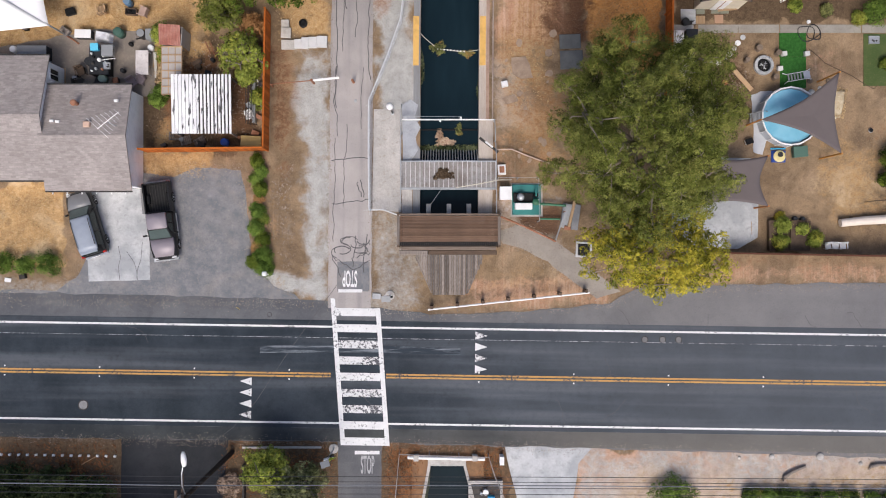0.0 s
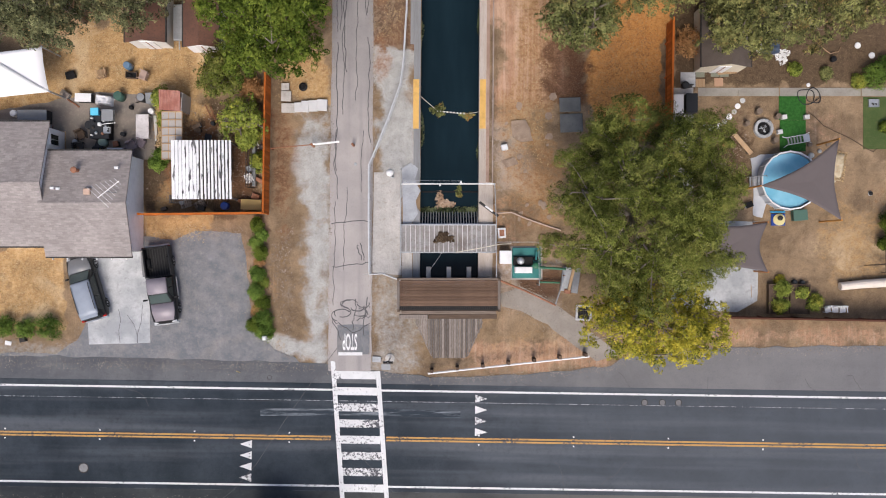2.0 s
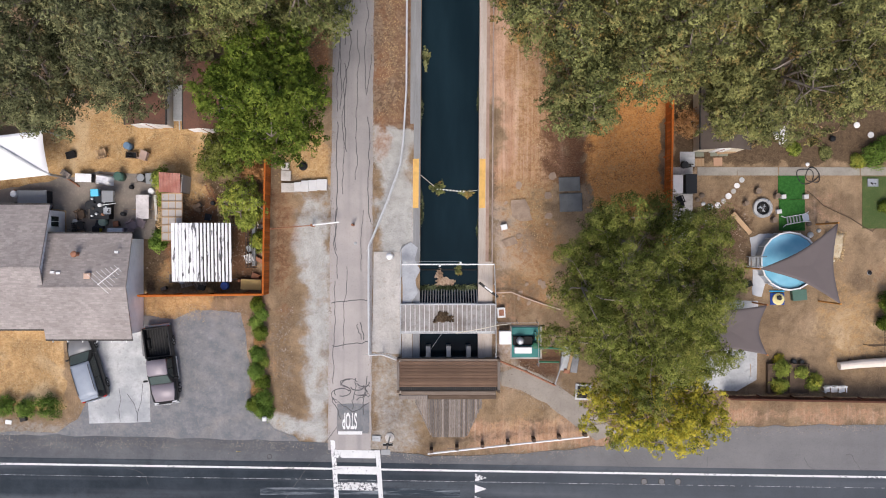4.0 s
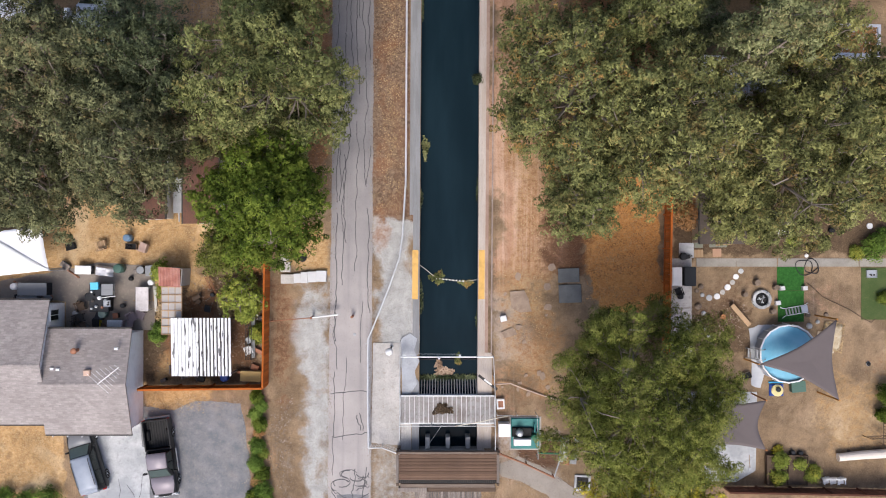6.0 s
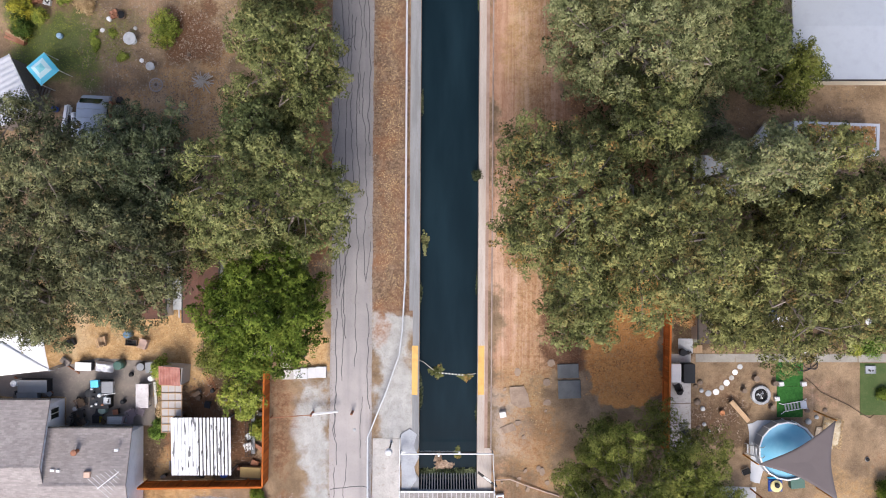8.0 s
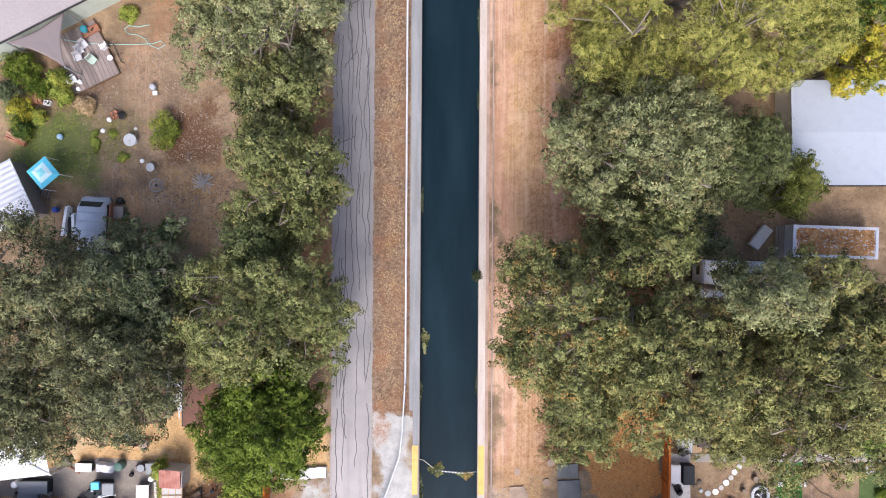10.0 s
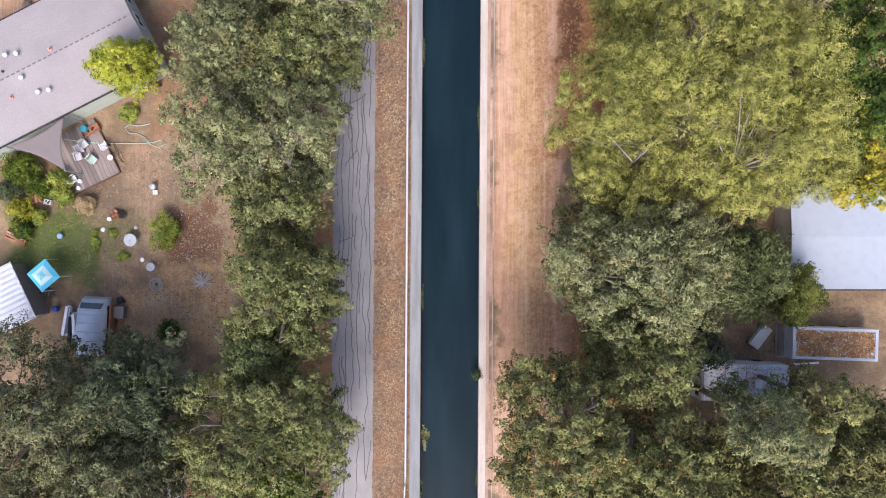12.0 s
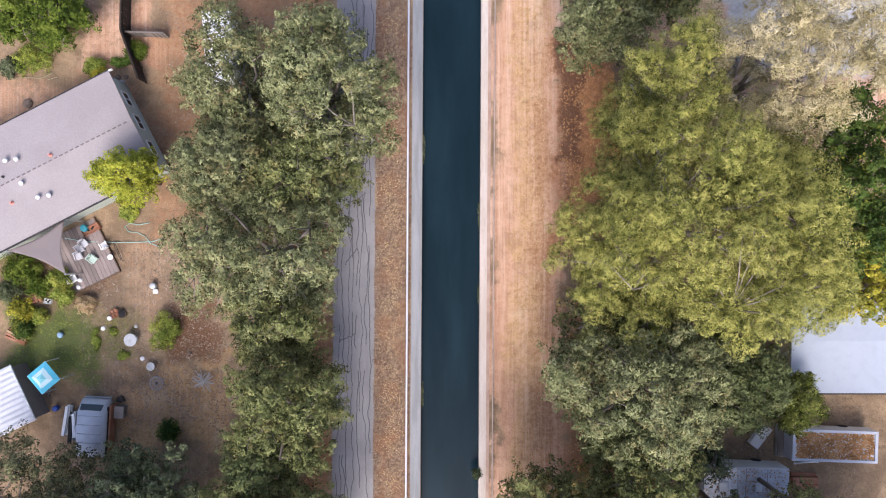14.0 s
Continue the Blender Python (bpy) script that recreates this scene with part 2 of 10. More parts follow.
def plain(name, c, rough=0.6, metal=0.0, spec=0.4, grime=0.25):
    """Painted or moulded surface with faint dirt."""
    k = Nodes(name)
    at = k.where()
    col = k.mix(k.band(k.noise(1.7, at, 5, 0.65), 0.4, 0.75, 0, grime), c, tuple(0.55 * x for x in c))
    col = k.mix(k.band(k.noise(18, at, 3), 0.45, 0.8, 0, grime * 0.6), col, tuple(0.7 * x for x in c))
    return k.done(col, rough, metal, spec)


def lane_material():
    """Old lane asphalt: bluish grey in the north, bleached and dusty towards the main road."""
    k = Nodes("lane_road_asphalt")
    at = k.where()
    big, fine = k.noise(0.3, at, 5, 0.6), k.noise(11.0, at, 4, 0.8)
    tracks = k.noise(1.0, k.where((1.6, 0.05, 1)), 3, 0.5)
    grey = k.mix(k.band(big, 0.3, 0.7), (0.205, 0.195, 0.197), (0.275, 0.26, 0.258))
    pale = k.mix(k.band(big, 0.3, 0.7), (0.33, 0.305, 0.295), (0.42, 0.385, 0.365))
    sx = k.n("ShaderNodeSeparateXYZ")
    k.put(sx.inputs[0], at)
    along = k.math("ADD", sx.outputs[1], k.math("MULTIPLY", k.noise(0.2, at, 3), 10.0))
    col = k.mix(k.band(along, 16.0, 32.0), pale, grey)
    col = k.mix(k.band(tracks, 0.45, 0.75, 0, 0.4), col, (0.17, 0.165, 0.175))
    col = k.mix(k.band(fine, 0.5, 0.8, 0, 0.3), col, (0.40, 0.39, 0.38))
    col = k.mix(k.band(fine, 0.46, 0.3, 0, 0.3), col, (0.11, 0.105, 0.105))
    k.bump(fine, 0.35, 0.01)
    return k.done(col, 0.85, 0, 0.3)


def drive_material():
    """Old asphalt drive: bluish where it is bare, dusted with earth and pale stains elsewhere."""
    k = Nodes("drive_asphalt")
    at = k.where()
    big, mid, fine = k.noise(0.3, at, 5, 0.65, 0.5), k.noise(1.1, at, 5, 0.7), k.noise(11.0, at, 4, 0.8)
    col = k.mix(k.band(mid, 0.35, 0.65), (0.155, 0.163, 0.178), (0.225, 0.225, 0.23))
    col = k.mix(k.band(big, 0.48, 0.72, 0, 0.5), col, (0.30, 0.27, 0.24))
    col = k.mix(k.band(k.noise(0.9, k.where((1, 1, 1), False, 0.6), 4, 0.6), 0.54, 0.78, 0, 0.35), col, (0.33, 0.33, 0.34))
    col = k.mix(k.band(big, 0.46, 0.28, 0, 0.4), col, (0.13, 0.135, 0.15))
    fleck = k.noise(4.5, k.where((1, 1, 1), False, 0.4), 5, 0.75)
    col = k.mix(k.band(fleck, 0.52, 0.68, 0, 0.45), col, (0.33, 0.30, 0.265))
    col = k.mix(k.band(fleck, 0.46, 0.32, 0, 0.4), col, (0.115, 0.12, 0.13))
    col = k.mix(k.band(fine, 0.5, 0.75, 0, 0.5), col, (0.10, 0.095, 0.09))
    k.bump(fine, 0.3, 0.01)
    return k.done(col, 0.88, 0, 0.25)


SOIL = soil_material()
ROAD = asphalt_material("lane_asphalt", (0.014, 0.021, 0.029), (0.036, 0.047, 0.060), (0.112, 0.124, 0.140), 0.9, east=(0.135, 0.146, 0.162))
SHOULDER_DARK = asphalt_material("dark_shoulder_asphalt", (0.024, 0.030, 0.034), (0.054, 0.060, 0.063), (0.085, 0.085, 0.082), 0.5, east=(0.30, 0.27, 0.235))
SHOULDER = asphalt_material("shoulder_asphalt", (0.088, 0.092, 0.102), (0.145, 0.147, 0.153), (0.06, 0.064, 0.074), 0.6, east=(0.27, 0.255, 0.245))
LANE_NORTH = lane_material()
DRIVE = drive_material()
SEALANT = plain("crack_sealant", (0.085, 0.082, 0.086), 0.7)
WHITE_PAINT = paint_material("white_road_paint", (0.72, 0.72, 0.72), (0.16, 0.165, 0.17), 0.55)
WORN_PAINT = paint_material("worn_white_road_paint", (0.68, 0.68, 0.68), (0.09, 0.09, 0.10), 0.47)
YELLOW_PAINT = paint_material("yellow_road_paint", (0.54, 0.31, 0.095), (0.09, 0.09, 0.09), 0.52)
CONCRETE = worn("concrete", (0.42, 0.40, 0.375), (0.55, 0.525, 0.495), (0.27, 0.225, 0.185), 0.55, 3.0, 0.9, 0, 0.2)
CONCRETE_PALE = worn("pale_concrete", (0.54, 0.55, 0.555), (0.35, 0.365, 0.38), (0.22, 0.22, 0.225), 0.5, 2.2, 0.9, 0, 0.15)
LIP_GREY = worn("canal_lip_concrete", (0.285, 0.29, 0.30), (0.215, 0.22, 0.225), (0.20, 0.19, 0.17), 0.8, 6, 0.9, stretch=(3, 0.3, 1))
# East wall's lighter, warmer lip concrete; its sunlit look sits in the colour.
LIP_TAN_SUNLIT = worn("canal_lip_sunlit_concrete", (0.52, 0.46, 0.41), (0.45, 0.385, 0.33), (0.32, 0.24, 0.18), 0.8, 6, 0.9, stretch=(3, 0.3, 1))
STEEL = worn("galvanised_steel", (0.50, 0.52, 0.54), (0.40, 0.42, 0.44), (0.30, 0.29, 0.27), 1.5, 12, 0.45, 0.6, 0.05)
DARK_STEEL = worn("dark_steel", (0.035, 0.035, 0.036), (0.06, 0.056, 0.052), (0.11, 0.06, 0.035), 2, 15, 0.6, 0.3, 0.1)
WHITE = plain("white_painted_metal", (0.78, 0.78, 0.78), 0.5)
WHITE_WALL = plain("white_stucco", (0.90, 0.90, 0.91), 0.85)
BLACK = plain("black_plastic", (0.009, 0.009, 0.010), 0.6, 0.0, 0.25)
RUST = worn("rusty_metal", (0.30, 0.13, 0.07), (0.40, 0.20, 0.13), (0.16, 0.07, 0.04), 1.2, 10, 0.8, 0.2, 0.2)
ORANGE_WOOD = plank_material("stained_redwood_boards", (0.55, 0.155, 0.026), (0.37, 0.092, 0.018), "z", 0.22)
OLD_WOOD = plank_material("grey_weathered_wood", (0.25, 0.215, 0.19), (0.125, 0.105, 0.09), "y", 0.35)
BROWN_DECK = plank_material("brown_deck_boards", (0.20, 0.125, 0.085), (0.125, 0.080, 0.056), "x", 0.22)
TIMBER = plank_material("dark_timber", (0.15, 0.105, 0.075), (0.09, 0.062, 0.045), "x", 0.2)
PALE_WOOD = plank_material("pale_wood", (0.47, 0.33, 0.20), (0.36, 0.23, 0.13), "y", 0.2)
BARK = worn("bark", (0.20, 0.165, 0.135), (0.30, 0.255, 0.215), (0.10, 0.075, 0.06), 1.5, 14, 0.95, 0, 0.6, (1, 1, 0.3))
SHINGLE = shingle_material("brown_grey_shingles", (0.38, 0.34, 0.32), (0.275, 0.244, 0.232))
FELT = worn("flat_pinkish_roof_felt", (0.325, 0.290, 0.284), (0.292, 0.258, 0.254), (0.30, 0.26, 0.25), 0.3, 3, 0.9, 0, 0.1, amount=0.25)
YELLOW = plain("yellow_paint", (0.70, 0.42, 0.12), 0.7, grime=0.5)
OAK = leafy("oak_leaves", (0.044, 0.055, 0.019), (0.126, 0.142, 0.048), (0.285, 0.296, 0.112), (0.27, 0.15, 0.06), 0.35)
OAK_GREY = leafy("grey_oak_leaves", (0.058, 0.070, 0.028), (0.152, 0.167, 0.070), (0.335, 0.346, 0.165), (0.30, 0.17, 0.08), 0.4)
OAK_OLIVE = leafy("olive_oak_leaves", (0.046, 0.055, 0.018), (0.138, 0.145, 0.053), (0.325, 0.328, 0.115), (0.30, 0.16, 0.06), 0.5)
OAK_DULL = leafy("dull_oak_leaves", (0.032, 0.039, 0.017), (0.104, 0.112, 0.054), (0.250, 0.257, 0.122), (0.25, 0.14, 0.06), 0.4)
OAK_DARK = leafy("dark_oak_leaves", (0.025, 0.035, 0.016), (0.080, 0.098, 0.047), (0.190, 0.213, 0.115))
HEDGE_DARK = leafy("dark_hedge_leaves", (0.018, 0.028, 0.010), (0.050, 0.066, 0.026), (0.115, 0.140, 0.055))
OAK_DRY = leafy("drying_oak_leaves", (0.046, 0.056, 0.020), (0.132, 0.142, 0.053), (0.290, 0.300, 0.105), (0.42, 0.19, 0.06), 0.65)
# Darker copy of the oak leaves, with neighbouring crowns' shade in the colour.
OAK_SHADE = leafy("shaded_oak_leaves", (0.040, 0.053, 0.018), (0.083, 0.102, 0.036), (0.170, 0.197, 0.082), (0.24, 0.14, 0.06), 0.25)
ASH = leafy("bright_green_leaves", (0.030, 0.052, 0.007), (0.082, 0.122, 0.016), (0.185, 0.225, 0.036))
ELM = leafy("olive_green_leaves", (0.036, 0.050, 0.009), (0.114, 0.136, 0.024), (0.275, 0.288, 0.076), (0.25, 0.19, 0.06), 0.25, 0.08, 0.4)
YELLOWING = leafy("yellowing_leaves", (0.12, 0.14, 0.018), (0.32, 0.30, 0.034), (0.60, 0.49, 0.060), (0.12, 0.16, 0.03), 0.85)
PINE = leafy("yellow_green_foliage", (0.120, 0.140, 0.034), (0.280, 0.288, 0.070), (0.470, 0.440, 0.125), None, 0.0, 0.3, 0.06, True)
STRAWTREE = leafy("straw_coloured_foliage", (0.30, 0.25, 0.11), (0.42, 0.35, 0.175), (0.56, 0.48, 0.29), (0.22, 0.21, 0.07), 0.6, 0.08, 0.2)
LIME = leafy("lime_green_leaves", (0.14, 0.17, 0.018), (0.28, 0.31, 0.035), (0.47, 0.46, 0.06))
DEEP = leafy("deep_green_leaves", (0.022, 0.042, 0.010), (0.05, 0.088, 0.018), (0.115, 0.165, 0.035), (0.40, 0.33, 0.04), 0.55)
HEDGE = leafy("hedge_leaves", (0.055, 0.100, 0.018), (0.120, 0.195, 0.034), (0.22, 0.31, 0.06))
YARDPLANT = leafy("yard_plant_leaves", (0.09, 0.12, 0.02), (0.20, 0.25, 0.045), (0.36, 0.40, 0.08), (0.44, 0.38, 0.06), 0.6)
DRYGRASS = leafy("dry_grass_blades", (0.55, 0.38, 0.20), (0.48, 0.34, 0.18), (0.56, 0.43, 0.25))
DRYBROWN = leafy("brown_leaf_litter", (0.50, 0.26, 0.11), (0.44, 0.23, 0.095), (0.58, 0.36, 0.17))
MOSS = worn("mossy_concrete", (0.10, 0.115, 0.06), (0.17, 0.165, 0.11), (0.06, 0.07, 0.035), 1.2, 8, 0.95)
LEAFBANK = worn("leaf_strewn_earth", (0.30, 0.165, 0.085), (0.19, 0.115, 0.066), (0.12, 0.075, 0.045), 1.6, 10, 0.95, 0, 0.5)
# Very dark base colour takes in the shade of trees to the south.
DARK_DRIVE = asphalt_material("tree_shaded_drive_asphalt", (0.018, 0.020, 0.023), (0.036, 0.038, 0.042), (0.055, 0.055, 0.06), 0.4, (0.5, 0.3, 1))
PATHWAY = worn("worn_path_concrete", (0.34, 0.305, 0.265), (0.28, 0.25, 0.22), (0.20, 0.165, 0.135), 0.7, 7, 0.9)
LEDGE_GREY = worn("damp_grey_concrete", (0.30, 0.30, 0.295), (0.38, 0.375, 0.365), (0.20, 0.19, 0.175), 0.9, 5, 0.85)
LEDGE = worn("brown_stained_concrete", (0.42, 0.30, 0.24), (0.33, 0.22, 0.17), (0.24, 0.15, 0.11), 0.8, 8, 0.9)


def water_material():
    k = Nodes("canal_water")
    at = k.where()
    col = k.mix(k.band(k.noise(0.18, k.where((2, 0.4, 1)), 4), 0.35, 0.7), (0.006, 0.015, 0.021), (0.011, 0.025, 0.034))
    k.bump(k.noise(2.2, k.where((1, 0.5, 1)), 3), 0.05, 0.03)
    return k.done(col, 0.12, 0, 0.10)


WATER = water_material()


def glass_material():
    k = Nodes("tinted_glass")
    return k.done((0.012, 0.02, 0.018), 0.08, 0, 0.6)


GLASS = glass_material()
# ---------------------------------------------------------------- mesh tools
class M:
    """Gathers faces for one mesh."""

    def __init__(self):
        self.v, self.f = [], []

    def add(self, verts, faces, m=None):
        o = len(self.v)
        self.v += [tuple(m @ Vector(p)) for p in verts] if m else [tuple(p) for p in verts]
        self.f += [tuple(i + o for i in f) for f in faces]
        return self

    def box(self, x0, x1, y0, y1, z0, z1, m=None, c=0.0):
        """A box with its upper edges cut off by c."""
        v = [(x0, y0, z0), (x1, y0, z0), (x1, y1, z0), (x0, y1, z0), (x0, y0, z1 - c), (x1, y0, z1 - c), (x1, y1, z1 - c), (x0, y1, z1 - c)]
        f = [(3, 2, 1, 0), (0, 1, 5, 4), (1, 2, 6, 5), (2, 3, 7, 6), (3, 0, 4, 7)]
        if c:
            v += [(x0 + c, y0 + c, z1), (x1 - c, y0 + c, z1), (x1 - c, y1 - c, z1), (x0 + c, y1 - c, z1)]
            f += [(4, 5, 9, 8), (5, 6, 10, 9), (6, 7, 11, 10), (7, 4, 8, 11), (8, 9, 10, 11)]
        else:
            f += [(4, 5, 6, 7)]
        return self.add(v, f, m)

    def cyl(self, x, y, z0, z1, r0, r1=None, seg=12, m=None, cap=True):
        r1 = r0 if r1 is None else r1
        v, f = [], []
        for i in range(seg):
            a = 2 * math.pi * i / seg
            v += [(x + r0 * math.cos(a), y + r0 * math.sin(a), z0), (x + r1 * math.cos(a), y + r1 * math.sin(a), z1)]
        for i in range(seg):
            j = (i + 1) % seg
            f.append((2 * i, 2 * j, 2 * j + 1, 2 * i + 1))
        if cap:
            f.append(tuple(2 * i + 1 for i in range(seg)))
            f.append(tuple(2 * i for i in reversed(range(seg))))
        return self.add(v, f, m)

    def lathe(self, x, y, rings, seg=16, m=None):
        """rings: (radius, height) from below to above."""
        v, f = [], []
        for r, z in rings:
            for i in range(seg):
                a = 2 * math.pi * i / seg
                v.append((x + r * math.cos(a), y + r * math.sin(a), z))
        for k in range(len(rings) - 1):
            for i in range(seg):
                j = (i + 1) % seg
                f.append((k * seg + i, k * seg + j, (k + 1) * seg + j, (k + 1) * seg + i))
        f.append(tuple(reversed(range(seg))))
        f.append(tuple((len(rings) - 1) * seg + i for i in range(seg)))
        return self.add(v, f, m)

    def tube(self, pts, r, seg=6, r1=None):
        """A round bar along a line of points, tapering from r to r1."""
        pts = [Vector(p) for p in pts]
        r1 = r if r1 is None else r1
        v, f, n = [], [], len(pts)
        for k, p in enumerate(pts):
            d = (pts[min(k + 1, n - 1)] - pts[max(k - 1, 0)]).normalized()
            a = d.cross(Vector((0, 0, 1)))
            a = a.normalized() if a.length > 1e-3 else Vector((1, 0, 0))
            b = d.cross(a)
            rr = r + (r1 - r) * k / max(1, n - 1)
            for i in range(seg):
                w = 2 * math.pi * i / seg
                v.append(p + rr * (math.cos(w) * a + math.sin(w) * b))
        for k in range(n - 1):
            for i in range(seg):
                j = (i + 1) % seg
                f.append((k * seg + i, k * seg + j, (k + 1) * seg + j, (k + 1) * seg + i))
        f.append(tuple(reversed(range(seg))))
        f.append(tuple((n - 1) * seg + i for i in range(seg)))
        return self.add(v, f)

    def prism(self, poly, z0, z1, m=None):
        n = len(poly)
        v = [(x, y, z0) for x, y in poly] + [(x, y, z1) for x, y in poly]
        f = [tuple(reversed(range(n))), tuple(range(n, 2 * n))] + [(i, (i + 1) % n, n + (i + 1) % n, n + i) for i in range(n)]
        return self.add(v, f, m)

    def strip(self, pts, w, z, thick=0.0):
        """A flat ribbon of width w along points (x, y)."""
        n = len(pts)
        v, f = [], []
        for k in range(n):
            a, b = Vector(pts[max(k - 1, 0)]), Vector(pts[min(k + 1, n - 1)])
            d = (b - a).normalized()
            s = Vector((-d.y, d.x)) * w / 2
            p = Vector(pts[k])
            v += [(p.x + s.x, p.y + s.y, z), (p.x - s.x, p.y - s.y, z)]
        for k in range(n - 1):
            f.append((2 * k + 1, 2 * k + 3, 2 * k + 2, 2 * k))
        return self.add(v, f)

    def mesh(self, name, mat, smooth=False):
        me = bpy.data.meshes.new(name)
        me.from_pydata(self.v, [], self.f)
        me.materials.append(mat)
        if smooth:
            me.shade_smooth()
        me.update()
        return me

    def ob(self, name, mat, parent=None, label="", smooth=False, at=None):
        o = new(name, self.mesh(name, mat, smooth))
        if parent:
            o.parent = parent
        if at is not None:
            o.matrix_basis = at
        if label:
            o["label"] = label
        return o


def part(name, geo, mat, parent, label="", smooth=False):
    return geo.ob(name, mat, parent, label, smooth)


def thing(name, label, category, x=0.0, y=0.0, z=0.0, rz=0.0, group="", kind=""):
    e = new(name)
    e.empty_display_size = 0.2
    e.matrix_basis = pose(x, y, z, 0, 0, rz)
    return tagged(e, label, category, group, kind)


def single(name, geo, mat, label, category, x=0.0, y=0.0, z=0.0, rz=0.0, group="", kind="", smooth=False):
    return tagged(geo.ob(name, mat, None, "", smooth, pose(x, y, z, 0, 0, rz)), label, category, group, kind)


def share(name, data, parent, m):
    """One more piece on a mesh that its fellows use too."""
    o = new(name, data)
    o.parent = parent
    o.matrix_basis = m
    return o


def ragged(poly, step=0.5, amount=0.12, seed=0):
    """The outline with broken, uneven edges."""
    out = []
    n = len(poly)
    for i in range(n):
        a, b = Vector(poly[i]), Vector(poly[(i + 1) % n])
        k = max(1, int((b - a).length / step))
        d = (b - a).normalized()
        s = Vector((-d.y, d.x))
        for j in range(k):
            p = a + (b - a) * j / k
            e = noise.noise((p.x * 0.9 + seed * 7.1, p.y * 0.9, seed)) + 0.5 * noise.noise((p.x * 3 + seed, p.y * 3, seed + 3))
            out.append(tuple(p + s * e * amount))
    return out


def sheet(name, poly, z, mat, parent=None, label="", category="", kind="structure", thick=0.05):
    """A thin slab with its top at z."""
    o = M().prism(poly, z - thick, z).ob(name, mat, parent, label if parent else "")
    return o if parent else tagged(o, label, category, "", kind)


def leaves_mesh(name, centres, normals, size, mat, parent=None, label="", aspect=1.7, rng=None):
    """Very many small three-cornered leaves as one mesh."""
    n = len(centres)
    nz = normals / np.linalg.norm(normals, axis=1, keepdims=True)
    a = np.cross(nz, rng.normal(size=(n, 3)))
    a /= np.linalg.norm(a, axis=1, keepdims=True) + 1e-9
    b = np.cross(nz, a)
    s = size[:, None]
    v = np.stack([centres - a * s * aspect * 0.5 - b * s * 0.42, centres + a * s * aspect * 0.6, centres - a * s * aspect * 0.35 + b * s * 0.5], axis=1).reshape(-1, 3)
    me = bpy.data.meshes.new(name)
    me.vertices.add(3 * n)
    me.vertices.foreach_set("co", v.astype(np.float32).ravel())
    me.loops.add(3 * n)
    me.loops.foreach_set("vertex_index", np.arange(3 * n, dtype=np.int32))
    me.polygons.add(n)
    me.polygons.foreach_set("loop_start", np.arange(0, 3 * n, 3, dtype=np.int32))
    me.update(calc_edges=True)
    me.materials.append(mat)
    o = new(name, me)
    if parent:
        o.parent = parent
    if label:
        o["label"] = label
    return o


def quads(name, centres, normals, size, mat, parent=None, label="", aspect=1.5, rng=None):
    """Many small leaf-shaped faces as one mesh: centres and normals (n, 3), size (n,)."""
    n = len(centres)
    nz = normals / np.linalg.norm(normals, axis=1, keepdims=True)
    rnd = rng.normal(size=(n, 3))
    a = np.cross(nz, rnd)
    a /= np.linalg.norm(a, axis=1, keepdims=True) + 1e-9
    b = np.cross(nz, a)
    s = size[:, None]
    tip, side = a * s * aspect * 0.5, b * s * 0.5
    v = np.stack([centres - tip, centres + side * 0.9 - nz * s * 0.12, centres + tip, centres - side * 0.9 - nz * s * 0.12], axis=1).reshape(-1, 3)
    me = bpy.data.meshes.new(name)
    me.vertices.add(4 * n)
    me.vertices.foreach_set("co", v.astype(np.float32).ravel())
    me.loops.add(4 * n)
    me.loops.foreach_set("vertex_index", np.arange(4 * n, dtype=np.int32))
    me.polygons.add(n)
    me.polygons.foreach_set("loop_start", np.arange(0, 4 * n, 4, dtype=np.int32))
    me.update(calc_edges=True)
    me.materials.append(mat)
    o = new(name, me)
    if parent:
        o.parent = parent
    if label:
        o["label"] = label
    return o


def unit(rng, n):
    d = rng.normal(size=(n, 3))
    return d / np.linalg.norm(d, axis=1, keepdims=True)


